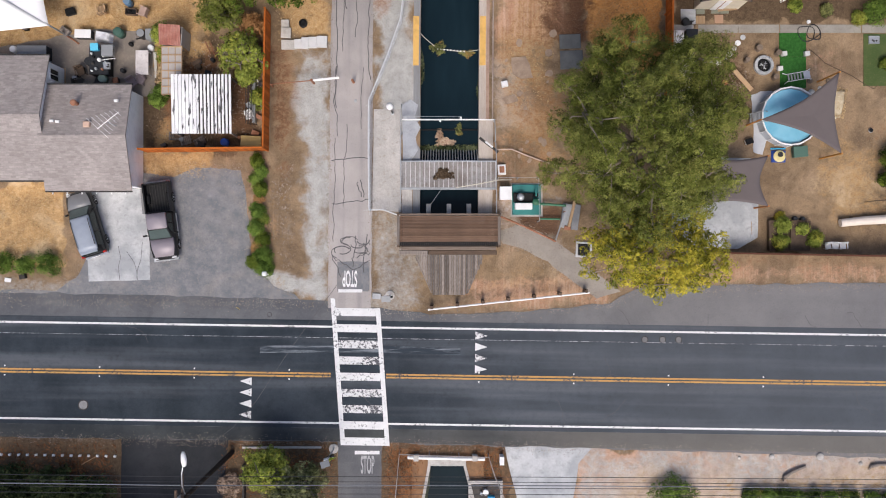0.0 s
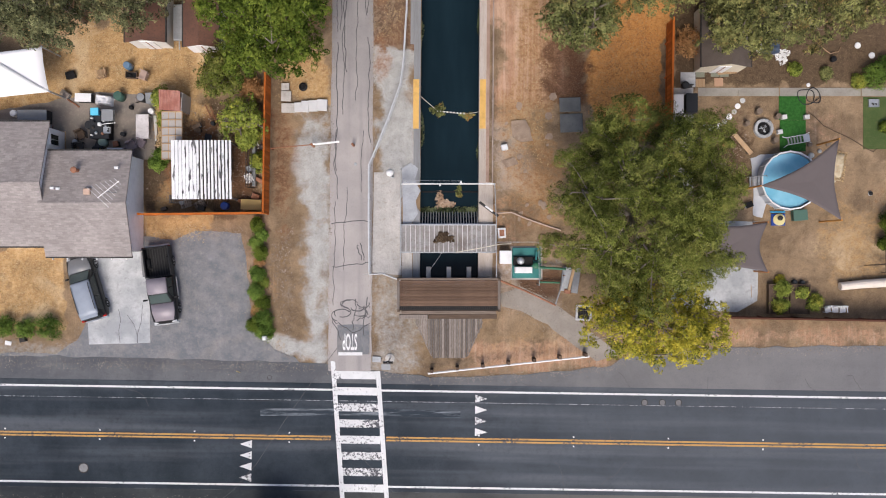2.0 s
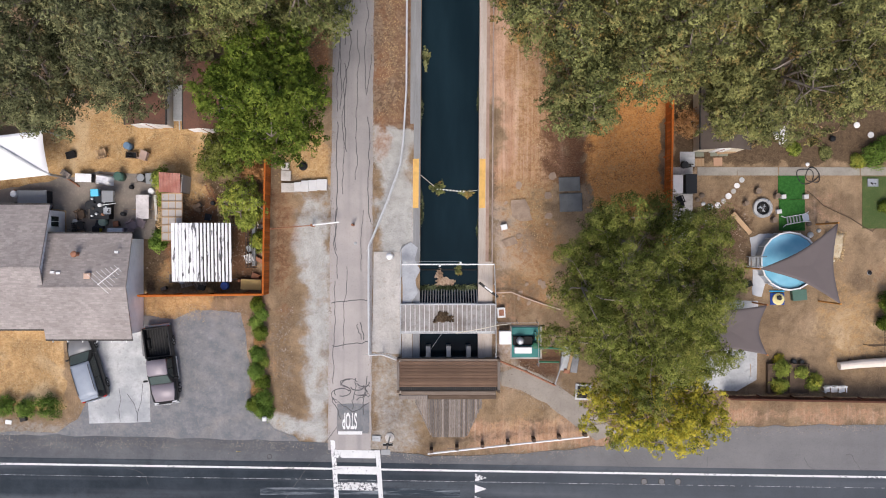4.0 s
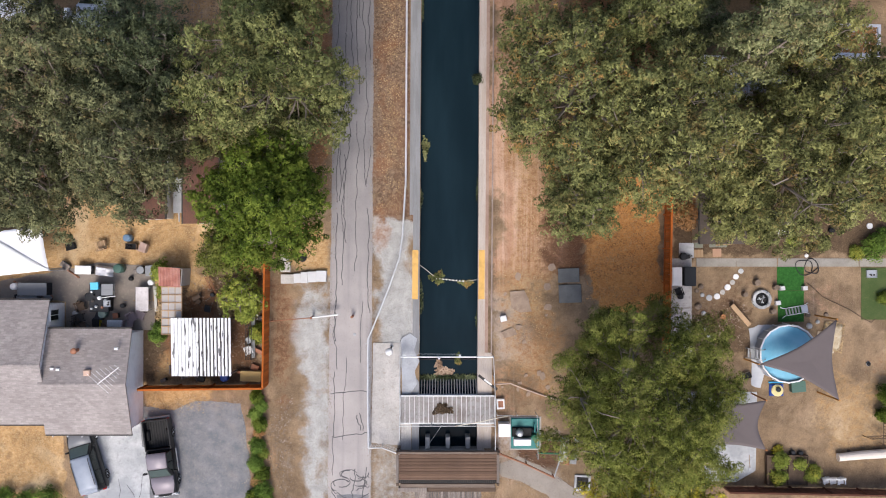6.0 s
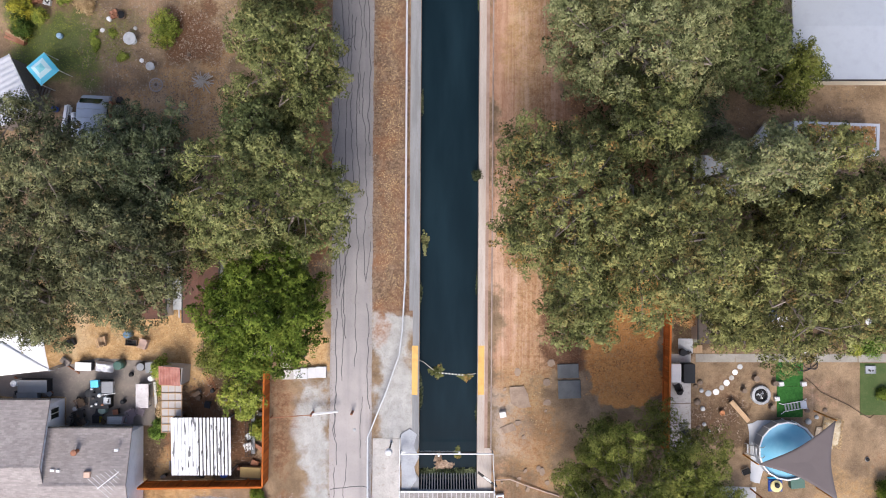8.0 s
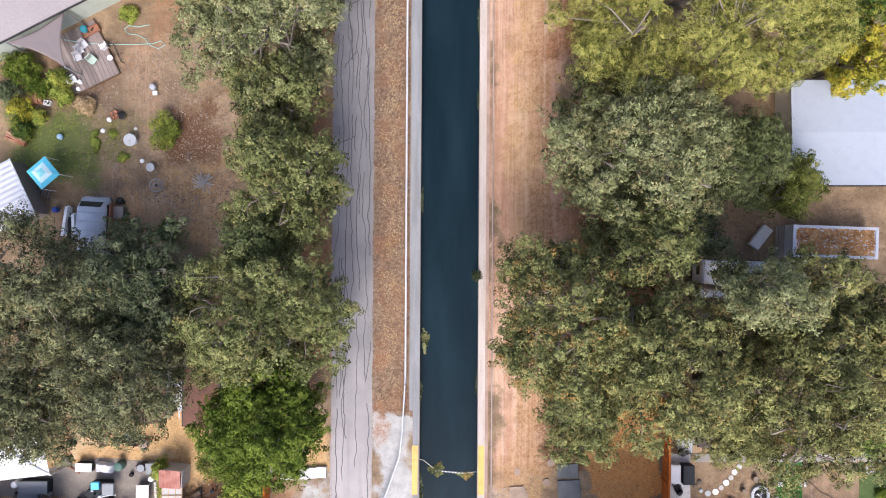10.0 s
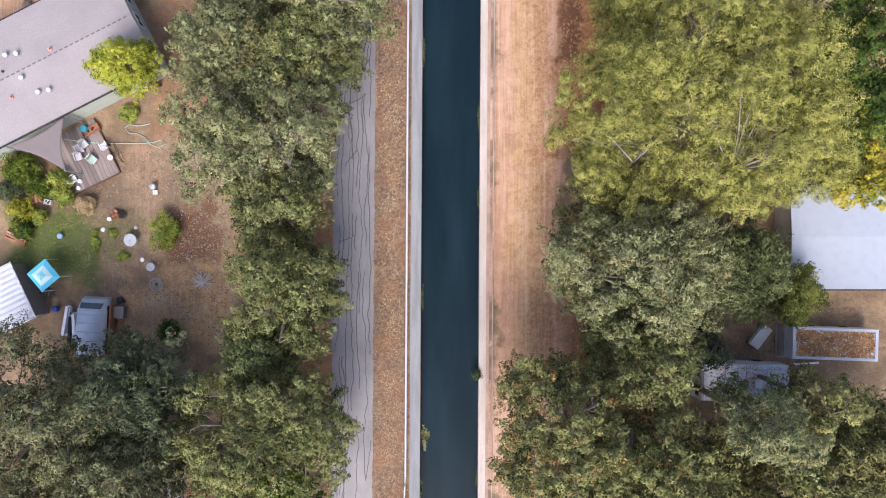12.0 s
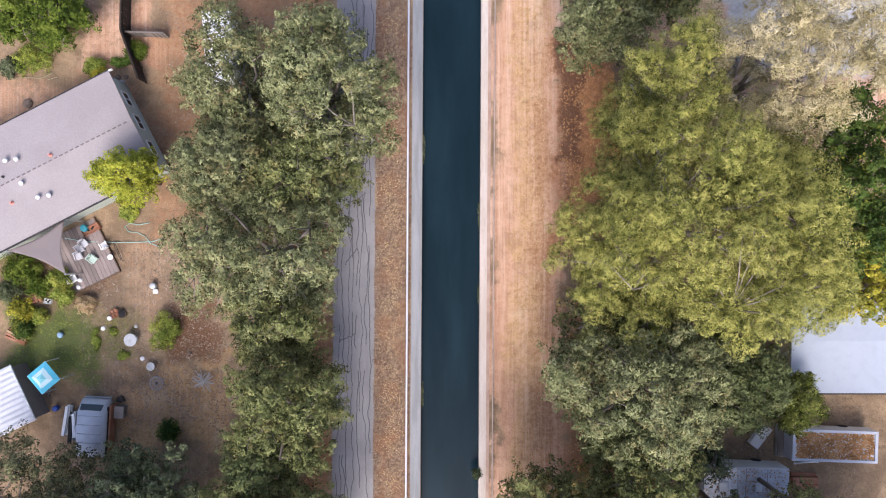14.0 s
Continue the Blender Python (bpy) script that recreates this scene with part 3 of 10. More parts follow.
def foliage(rng, boughs, per, leaf, spray, gap=0.12, lie=0.28, slim=0.5):
    """Finger-like leaf sprays standing out from rounded boughs (x, y, z, radius, flatness): leaf centres, normals, sizes, spray centres."""
    cs, ds = [], []
    for x, y, z, r, fl in boughs:
        k = max(7, int(7.2 * r * r / (spray * 1.7) ** 2))
        i = np.arange(k) + rng.uniform(0.2, 0.8)
        dz = np.clip(1 - 1.35 * i / k + rng.normal(size=k) * 0.07, -0.4, 1)
        an = i * 2.39996 + rng.normal(size=k) * 0.3
        h = np.sqrt(1 - dz ** 2)
        d = np.stack([h * np.cos(an), h * np.sin(an), dz], 1)
        rad = r * (0.5 + 0.68 * rng.uniform(size=k) ** 0.8)
        p = np.array([x, y, z]) + d * rad[:, None] * np.array([1, 1, fl])
        keep = rng.uniform(size=k) > gap
        for u, v, w, q, g in boughs:
            if (u, v, w) != (x, y, z) and (u - x) ** 2 + (v - y) ** 2 < (q + r) ** 2:
                e = (p - np.array([u, v, w])) / np.array([q, q, q * g])
                keep &= (e ** 2).sum(1) > 0.4
        cs.append(p[keep])
        ds.append(d[keep])
    sp, d = np.concatenate(cs), np.concatenate(ds)
    ns = len(sp)
    ax = d + np.array([0, 0, 0.3]) + rng.normal(size=(ns, 3)) * 0.38
    ax /= np.linalg.norm(ax, axis=1, keepdims=True)
    ta = np.cross(ax, rng.normal(size=(ns, 3)))
    ta /= np.linalg.norm(ta, axis=1, keepdims=True)
    tb = np.cross(ax, ta)
    long = spray * 2.3 * np.exp(rng.normal(size=ns) * 0.3)
    wide = spray * 2.3 * slim * np.exp(rng.normal(size=ns) * 0.22)
    own = np.repeat(np.arange(ns), per)
    n = len(own)
    u = rng.uniform(0, 1, n) ** 0.8
    th = rng.uniform(0, 6.28, n)
    w = wide[own] * (0.35 + 0.65 * np.sin(np.pi * np.clip(u * 0.85 + 0.05, 0, 1))) * rng.uniform(0.25, 1, n) ** 0.5
    side = ta[own] * np.cos(th)[:, None] + tb[own] * np.sin(th)[:, None]
    p = sp[own] + ax[own] * ((u - 0.55) * long[own])[:, None] + side * w[:, None]
    p[:, 2] = np.maximum(p[:, 2], 0.03)
    nrm = side * 0.75 + ax[own] * (0.15 + 0.75 * u)[:, None] + np.array([0, 0, 0.3]) + rng.normal(size=(n, 3)) * lie
    return p, nrm, leaf * rng.uniform(0.65, 1.35, n), sp


def boughs_of(rng, rx, ry, z0, z1, bough, ragged_edge=0.1, flat=0.8, holes=0.08):
    """Rounded boughs of about the given radius heaped into a billowing crown, with a lower skirt."""
    mean = 0.5 * (rx + ry)
    bough = min(bough, mean * 0.45)
    n = int(1.7 * rx * ry / bough ** 2) + 3
    ang0, off = rng.uniform(0, 6.28), rng.uniform(0, 50)
    out = []
    for i in range(n):
        rho = math.sqrt((i + 0.5) / n)
        a = ang0 + i * 2.39996 + rng.normal() * 0.3
        r = bough * rng.uniform(0.6, 1.4)
        wave = 1 + ragged_edge * 1.6 * noise.noise((math.cos(a) * 1.7 + off, math.sin(a) * 1.7, off)) + ragged_edge * 0.5 * rng.normal()
        wave = min(1.14, max(0.72, wave))
        reach = max(0.2, 1 - r * 0.6 / mean) * (1 + (wave - 1) * rho)
        x, y = rho * reach * rx * math.cos(a), rho * reach * ry * math.sin(a)
        billow = noise.noise((x / (bough * 2.6) + off, y / (bough * 2.6), off))
        if rho < 0.95 and rng.uniform() < holes:
            continue
        top = z0 + (z1 - z0) * math.sqrt(max(0.1, 1 - 0.8 * rho ** 2)) + (0.22 * billow + 0.06 * rng.normal()) * (z1 - z0)
        out.append((x, y, max(z0 + 0.3 * r, min(top, z1 + 0.5) - r * 0.8), r, flat))
    for i in range(n // 2):
        rho = math.sqrt(rng.uniform(0.05, 0.9))
        a = rng.uniform(0, 6.28)
        r = bough * rng.uniform(0.9, 1.4)
        reach = max(0.2, 1 - r / mean)
        out.append((rho * reach * rx * math.cos(a), rho * reach * ry * math.sin(a), z0 + (z1 - z0) * rng.uniform(0.1, 0.55) * (1 - 0.4 * rho), r, flat))
    return out


def tree(name, label, x, y, rx, ry, z0, z1, mat, seed, bough=1.25, spray=0.27, per=40, leaf=0.085, trunk=0.25, category="tree", base=None, gap=0.18, edge=0.14, holes=0.16, lie=0.28, aspect=1.7, flat=0.8, slim=0.42):
    """A tree with a tapered trunk, forking limbs out to its boughs, and a crown of leaf sprays."""
    rng = np.random.default_rng(seed)
    t = thing(name, label, category, x, y)
    bs = boughs_of(rng, rx, ry, z0, z1, bough * 0.82, edge, flat, holes)
    p, nrm, s, cc = foliage(rng, bs, int(per * 1.62), leaf * 1.15, spray * 1.36, gap, lie, slim)
    g = M()
    bx, by = base or (0.0, 0.0)
    fork = Vector((bx * 0.6, by * 0.6, z0 + (z1 - z0) * 0.12))
    g.tube([(bx, by, -0.05), (bx * 0.9 + 0.1, by * 0.9, fork.z * 0.5), fork], trunk, 9, trunk * 0.75)
    mains = []
    for i in range(7):
        a = i * 0.9 + rng.uniform(0, 0.5)
        reach = rng.uniform(0.35, 0.7)
        e = Vector((rx * reach * math.cos(a), ry * reach * math.sin(a), z0 + (z1 - z0) * rng.uniform(0.5, 0.72)))
        m = fork.lerp(e, 0.5) + Vector((*rng.normal(size=2) * 0.3, 0.3))
        g.tube([fork, fork.lerp(m, 0.5) + Vector((*rng.normal(size=2) * 0.15, 0.1)), m, e], trunk * 0.5, 6, 0.06)
        mains += [m, m.lerp(e, 0.4), m.lerp(e, 0.7), e]
    for q in bs:
        e = Vector(q[:3])
        st = min(mains, key=lambda c: (c - e).length + 0.6 * max(0.0, c.z - e.z))
        m = st.lerp(e, 0.5) + Vector(rng.normal(size=3)) * 0.15
        g.tube([st, m, e], 0.055, 5, 0.025)
        for j in range(3):
            d = Vector(rng.normal(size=3))
            d.z = abs(d.z) * 0.7
            g.tube([m.lerp(e, rng.uniform(0.5, 1.0)), e + d.normalized() * q[3] * rng.uniform(0.7, 1.0)], 0.028, 4, 0.008)
    part("trunk", g, BARK, t, "grey-brown bark", True)
    leaves_mesh("crown", p, nrm, s, mat, t, aspect=aspect, rng=rng)
    return t


def bush(name, label, x, y, rx, ry, h, mat, seed, leaf=0.12, category="bush", group="", clump=0.34):
    """A low shrub: a few stems and a rough dome of leaf sprays."""
    rng = np.random.default_rng(seed)
    t = thing(name, label, category, x, y, group=group)
    size = min(0.19, 0.3 * min(rx, ry) + 0.03)
    bs = boughs_of(rng, rx, ry, 0.05, h, max(0.13, clump * 0.42 * (rx + ry)), 0.24, 0.8, 0.14)
    p, nrm, s, cc = foliage(rng, bs, 24, leaf * 0.55, size, 0.22)
    g = M()
    for q in bs[:8]:
        g.tube([(0, 0, -0.02), (q[0] * 0.5, q[1] * 0.5, q[2] * 0.6), q[:3]], 0.025, 4, 0.008)
    part("stem", g, BARK, t)
    leaves_mesh("leaves", p, nrm, s, mat, t, rng=rng)
    return t


# ---------------------------------------------------------------- ground, one sheet with the canal cut into it
SKEW = 0.006  # the canal and its roads lean this much to the east for each metre north
CANAL_W, CANAL_E = -1.66, 2.48
# what covers the earth: kind, west, south, east, north, softness of the edge, strength
SOILS = [
    ("umber", -19.4, 36.6, -16.0, 40.6, 0.9, 0.8), ("umber", -15.5, 41.0, -12.0, 46.0, 1.5, 0.6),
    ("litter", 9.4, 48.0, 12.8, 57.5, 0.8, 0.8), ("umber", 8.3, 51.0, 9.9, 60.0, 0.7, 0.95), ("rust", 7.6, 44.5, 12.6, 60.0, 1.2, 0.7), ("umber", 8.0, 14.2, 10.3, 24.5, 1.3, 0.85), ("umber", 8.6, 43.0, 9.6, 50.0, 0.9, 0.5),
    ("straw", -40, -1.4, -26.8, 4.6, 0.4, 1.0), ("straw", -21.2, 4.9, -16.8, 6.9, 0.6, 0.9),
    ("straw", -29.5, 12.8, -17.0, 21.0, 1.2, 1.0), ("straw", -40, 12.5, -28.0, 17.5, 1.0, 0.8),
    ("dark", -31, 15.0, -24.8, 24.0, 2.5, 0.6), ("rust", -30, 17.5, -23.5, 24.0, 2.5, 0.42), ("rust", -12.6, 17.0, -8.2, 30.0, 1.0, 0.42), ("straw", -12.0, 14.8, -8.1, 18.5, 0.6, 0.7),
    ("rust", -12.3, 5.0, -10.3, 14.6, 0.9, 0.42), ("umber", -12.3, 6.0, -10.9, 15.0, 0.9, 0.5), ("umber", -15.4, 7.2, -12.5, 12.6, 1.2, 0.55), ("straw", -20.3, 7.4, -18.6, 9.8, 0.8, 0.7), ("umber", -19.8, 10.0, -16.5, 14.0, 1.2, 0.45), ("dark", -12.5, 0.0, -10.4, 12.0, 0.9, 0.45), ("straw", -12.5, -3.0, -10.6, 5.0, 0.8, 0.36),
    ("gravel", -10.2, -3.4, -8.0, 14.2, 1.1, 0.85), ("gravel", -13, -3.6, -8, -1.4, 0.6, 0.8), ("gravel", -34, -4.2, -12, -1.8, 0.9, 0.46),
    ("gravel", -4.9, 8.0, -2.0, 19.0, 0.5, 0.85), ("rust", -4.8, 13.5, -4.0, 20.0, 0.5, 0.5), ("gravel", -5.2, -4.2, -1.6, 3.0, 0.9, 0.48),
    ("stubble", -5.2, 19.0, -2.3, 130.0, 0.4, 1.0), ("rust", -5.0, 19.5, -3.2, 66.0, 1.4, 0.42),
    ("rust", -10.5, 22.0, -7.7, 66.0, 0.7, 0.58), ("rust", -22, 44, -8, 66, 2.5, 0.5),
    ("tan", 3.2, 15.0, 9.0, 80.0, 1.2, 0.75), ("tan", 3.2, -4.5, 5.5, 15.0, 1.2, 0.45), ("straw", 3.6, 6.0, 9.0, 16.0, 1.6, 0.5), ("straw", 4.5, 10.0, 8.2, 80.0, 0.9, 0.52), ("rust", 6.0, 27.0, 8.8, 60.0, 1.6, 0.5), ("rust", 3.8, 7.0, 9.0, 27.0, 2.5, 0.44), ("dark", 3.8, 5.0, 9.2, 27.0, 2.5, 0.22),
    ("rust", 3.6, 5.0, 8.0, 13.0, 1.2, 0.42), ("gravel", 3.4, 8.0, 6.5, 13.5, 1.0, 0.5), ("gravel", 3.6, 0.0, 8.5, 4.0, 0.8, 0.4), ("umber", 5.4, 0.9, 8.3, 3.0, 0.6, 0.85),
    # Brown bank earth at x 8 to 10, darkened in colour for the oaks' shade.
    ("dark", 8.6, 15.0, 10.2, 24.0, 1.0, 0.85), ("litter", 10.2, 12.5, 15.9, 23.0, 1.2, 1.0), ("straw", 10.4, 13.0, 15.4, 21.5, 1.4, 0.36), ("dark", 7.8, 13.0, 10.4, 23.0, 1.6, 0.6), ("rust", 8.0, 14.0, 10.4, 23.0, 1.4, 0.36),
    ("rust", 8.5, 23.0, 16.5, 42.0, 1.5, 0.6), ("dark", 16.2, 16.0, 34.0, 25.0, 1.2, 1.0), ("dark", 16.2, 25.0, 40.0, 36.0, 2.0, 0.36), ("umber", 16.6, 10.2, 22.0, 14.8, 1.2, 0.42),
    ("dark", 16.2, 9.0, 22.0, 13.5, 1.2, 0.6), ("straw", 26.5, 1.0, 40.0, 8.5, 2.0, 0.5), ("tan", 25.5, 11.5, 28.8, 15.0, 1.0, 0.4),
    ("rust", 28.5, 6.5, 40, 10.0, 2.0, 0.32), ("rust", 20.0, -1.6, 60.0, -0.4, 0.4, 0.34), ("tan", 12.5, -2.4, 60.0, -1.0, 0.5, 0.48),
    ("straw", 2.6, -3.6, 10.5, -0.6, 0.9, 0.38), ("tan", 0.5, -4.2, 12.0, -1.6, 0.9, 0.55), ("rust", -1.2, -4.35, 10.8, -3.6, 0.25, 0.3),
    ("rust", 22, 36.0, 40, 46.0, 2.0, 0.45), ("dark", 8.4, 45, 9.9, 58, 1.0, 0.7), ("rust", 8.2, 45.0, 12.6, 60.0, 1.2, 0.52), ("tan", 15, 51, 40, 66, 2.0, 0.9), ("gravel", 19, 57, 40, 66, 2.0, 0.8),
    ("green", -31.0, 35.4, -24.4, 40.6, 2.0, 0.85), ("green", -25.5, 36.2, -21.0, 41.0, 1.4, 0.45), ("rust", -27.5, 29.0, -16.5, 36.0, 2.0, 0.3), ("dark", -24, 27.0, -14.5, 30.0, 2.0, 0.4),
    # Straw and tan laid on stronger, lightening the colour to offset tree shade.
    ("dark", -18.5, 36.0, -14.0, 42.0, 1.2, 0.42), ("straw", -24, 29.5, -14.5, 37.0, 1.8, 0.56), ("tan", -24, 30.0, -14.5, 36.0, 1.8, 0.55), ("tan", -24, 36.5, -18, 46, 2.0, 0.36), ("umber", -29, 39.8, -22.6, 45.0, 1.5, 0.5),
    ("rust", -40, 50.0, -20.5, 58.0, 1.4, 0.36), ("tan", -40, 52.0, -21.0, 57.0, 1.0, 0.5), ("tan", -26, 57, -20, 63, 1.0, 0.6), ("gravel", -4.3, 40.2, -3.2, 42.3, 0.5, 0.85),
    # Dark mulch along the south verge, with tree shade put into its colour.
    ("dark", -40, -30, -7.4, -12.8, 0.2, 1.0), ("rust", -40, -15.6, -22.9, -13.2, 0.5, 0.27), ("rust", -16.2, -14.5, -7.4, -13.2, 0.4, 0.34), ("dark", -4.4, -40, 4.7, -13.0, 0.3, 1.0), ("rust", -4.2, -40, 4.6, -13.2, 0.3, 0.40),
    ("tan", 9.5, -40, 60, -13.9, 0.4, 1.0), ("straw", 11, -30, 60, -15.0, 1.5, 0.45), ("gravel", 9.5, -40, 60, -13.9, 1.0, 0.58),
    ("tan", -26.8, -2.2, -12.5, 6.0, 1.5, 0.4), ("dark", -24.0, 7.0, -12.6, 15.5, 1.0, 0.75), ("rust", -20.5, 8.0, -13.0, 14.0, 0.8, 0.5),
]


def build_ground():
    xs = np.concatenate([[-1500, -300, -90, -50], np.arange(-38, CANAL_W - 0.1, 0.26), [CANAL_W, -0.9, 0.4, 1.6, CANAL_E], np.arange(CANAL_E + 0.26, 38, 0.26), [50, 90, 300, 1500]])
    ys = np.concatenate([[-1500, -300, -80, -60], np.arange(-30, -15.1, 0.4), [-14.9], np.arange(-14.5, 2.2, 0.26), [2.3], np.arange(2.6, 66, 0.26), [75, 100, 130, 200, 300, 1500]])
    gx, gy = np.meshgrid(xs, ys)
    wx = gx + SKEW * np.clip(gy, -60, 130) * (np.abs(gx) < 100)
    n = wx.size
    wob = np.array([noise.noise((a * 0.35, b * 0.35, 2.0)) * 0.7 + noise.noise((a * 1.3, b * 1.3, 5.0)) * 0.4 for a, b in zip(wx.ravel(), gy.ravel())]).reshape(wx.shape)
    lay = {k: np.zeros_like(wx) for k in ("straw", "litter", "gravel", "tan", "dark", "green", "rust", "stubble", "umber")}
    for kind, x0, y0, x1, y1, soft, much in SOILS:
        d = np.minimum(np.minimum(wx - x0, x1 - wx), np.minimum(gy - y0, y1 - gy)) + wob * max(soft, 0.75) * 1.7
        w = np.clip(d / soft * 0.5 + 0.5, 0, 1)
        w = w * w * (3 - 2 * w) * much
        lay[kind] = np.maximum(lay[kind], w)
    z = np.minimum(wob * 0.02, 0.012) * ((np.abs(wx) < 37) & (gy > -30) & (gy < 65)) - 0.016
    flat = np.abs(wx - (CANAL_W + CANAL_E) / 2) < 2.9
    z = np.where(flat, -0.02, z)
    me = bpy.data.meshes.new("ground")
    co = np.stack([wx, gy, z], axis=-1).reshape(-1, 3)
    ny, nx = wx.shape
    faces = []
    for j in range(ny - 1):
        yc = (ys[j] + ys[j + 1]) / 2
        for i in range(nx - 1):
            xc = (xs[i] + xs[i + 1]) / 2
            if 2.3 < yc < 300 and CANAL_W < xc < CANAL_E:
                continue
            if -80 < yc < -14.9 and CANAL_W < xc < CANAL_E:
                continue
            a = j * nx + i
            faces.append((a, a + 1, a + nx + 1, a + nx))
    me.from_pydata(co.tolist(), [], faces)
    for layer, keys in (("soil_a", ("straw", "litter", "gravel")), ("soil_b", ("tan", "dark", "green")), ("soil_c", ("rust", "stubble", "umber"))):
        at = me.color_attributes.new(layer, "FLOAT_COLOR", "POINT")
        c = np.ones((n, 4), dtype=np.float32)
        for i, kk in enumerate(keys):
            c[:, i] = lay[kk].ravel()
        at.data.foreach_set("color", c.ravel())
    me.materials.append(SOIL)
    me.update()
    return tagged(new("ground", me), "dry brown earth with straw and fallen leaves", "ground", "", "structure")


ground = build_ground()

# ---------------------------------------------------------------- the main road, east to west
ROAD_TURN = -0.88
road = M().prism(ragged([(-300, -4.75), (-22, -4.75), (-9, -4.7), (8, -4.9), (30, -5.2), (300, -5.6), (300, 7.6), (31, 7.2), (13.8, 6.6), (11.8, 5.4),
                         (8, 5.0), (3, 4.55), (-1, 4.45), (-4.5, 4.8), (-9, 5.3), (-22, 5.5), (-300, 5.4)], 0.6, 0.14, 3), -0.2, 0.012).ob("road", SHOULDER)
road.matrix_basis = pose(0.0, -9.06, 0, 0, 0, ROAD_TURN)
tagged(road, "two-lane asphalt road with worn paint", "road", "", "structure")
part("travel_lane", M().prism([(-300, 0.0), (300, 0.0), (300, 3.9), (-300, 3.9)], -0.1, 0.016), ROAD, road, "dark wheel-worn asphalt lane")
part("travel_lane", M().prism([(-300, -3.75), (300, -3.75), (300, -0.001), (-300, -0.001)], -0.1, 0.016), ROAD, road, "dark wheel-worn asphalt lane")
LINE_Z = 0.021


def bar(x0, x1, y0, y1):
    return M().add([(x0, y0, LINE_Z), (x1, y0, LINE_Z), (x1, y1, LINE_Z), (x0, y1, LINE_Z)], [(0, 1, 2, 3)])


for a, b in ((-300, -7.75), (-4.75, 300)):
    part("edge_line", bar(a, b, 3.36, 3.50), WHITE_PAINT, road, "white painted edge line")
for a, b in ((-300, -7.3), (-4.1, 300)):
    part("edge_line", bar(a, b, -3.46, -3.32), WHITE_PAINT, road, "white painted edge line")
for a, b in ((-300, -7.95), (-4.02, 300)):
    for v in (0.045, -0.165):
        part("centre_line", bar(a, b, v, v + 0.12), YELLOW_PAINT, road, "yellow painted centre line")
part("shoulder", M().prism(ragged([(-60, -4.7), (-22, -4.72), (-9, -4.66), (8, -4.85), (60, -5.1), (60, -3.752), (-60, -3.752)], 0.6, 0.05, 13), -0.1, 0.0145), SHOULDER_DARK, road, "dark patched asphalt shoulder")
part("joint", M().strip([(-7.1, 7.1), (-9.4, 3.9), (-11.3, 1.1), (-13.2, -1.9), (-14.8, -3.8), (-16.6, -5.2)], 0.035, 0.0182), SEALANT, road, "thin diagonal line across the road")
part("scuff", M().strip([(-13.0, 1.75), (-9.0, 1.85), (-5.0, 1.9), (-2.0, 1.85), (1.2, 1.8)], 0.5, 0.0185), scuff_material(), road, "pale scuffed streak on the asphalt")
part("seam", bar(-34, 40, 2.64, 2.67), paint_material("seam_paint", (0.50, 0.51, 0.53), (0.06, 0.068, 0.08), 0.44), road, "pale seam between asphalt passes")
for i in range(9):
    v = 4.5 - 1.145 * i
    w = -8.02 + 0.085 * (5.0 - v)
    part("crosswalk_bar", bar(w + 0.3, w + 3.15, v - 0.29, v + 0.27), WORN_PAINT if i in (2, 3, 5, 6) else WHITE_PAINT, road, "white painted crosswalk bar")
for dx, v1 in ((0.0, 5.45), (3.15, 4.8)):
    g = M()
    a, b = -8.02 + dx + 0.085 * (5.0 - v1), -8.02 + dx + 0.085 * (5.0 + 4.95)
    g.add([(b, -4.95, LINE_Z + 0.003), (b + 0.32, -4.95, LINE_Z + 0.003), (a + 0.32, v1, LINE_Z + 0.003), (a, v1, LINE_Z + 0.003)], [(0, 1, 2, 3)])
    part("crosswalk_rail", g, WHITE_PAINT, road, "white painted crosswalk side line")
for sgn, x0, v0 in ((1, 2.25, 2.95), (-1, -13.55, -0.52)):
    for i in range(4):
        v = v0 - 0.79 * i
        g = M().add([(x0, v - 0.29, LINE_Z), (x0 + sgn * 0.86, v, LINE_Z), (x0, v + 0.29, LINE_Z)], [(0, 1, 2) if sgn > 0 else (0, 2, 1)])
        part("yield_triangle", g, WORN_PAINT if (sgn > 0 and i in (0, 2)) or (sgn < 0 and i == 3) else WHITE_PAINT, road, "white painted yield triangle")
for i in range(-5, 6):
    for v in (0.33, -0.33):
        part("road_stud", M().box(-10.9 + 6.72 * i - 0.05, -10.9 + 6.72 * i + 0.05, v - 0.05, v + 0.05, 0.0, 0.035, None, 0.012), WHITE, road, "pale raised road marker")
rng = np.random.default_rng(4)
for k in range(16):
    x, v = rng.uniform(-30, 32), rng.uniform(-4.5, 5.0)
    pts, ang = [], rng.uniform(0, 6.28)
    for j in range(int(rng.integers(6, 14))):
        pts.append((x, v))
        ang += rng.normal() * 0.35
        x, v = x + 0.3 * math.cos(ang), min(5.0, max(-4.5, v + 0.3 * math.sin(ang)))
    part("crack", M().strip(pts, 0.025, 0.0185), SEALANT, road)


PALE_IRON = worn("worn_iron", (0.30, 0.30, 0.30), (0.20, 0.20, 0.20), (0.10, 0.10, 0.10), 3, 14, 0.6)


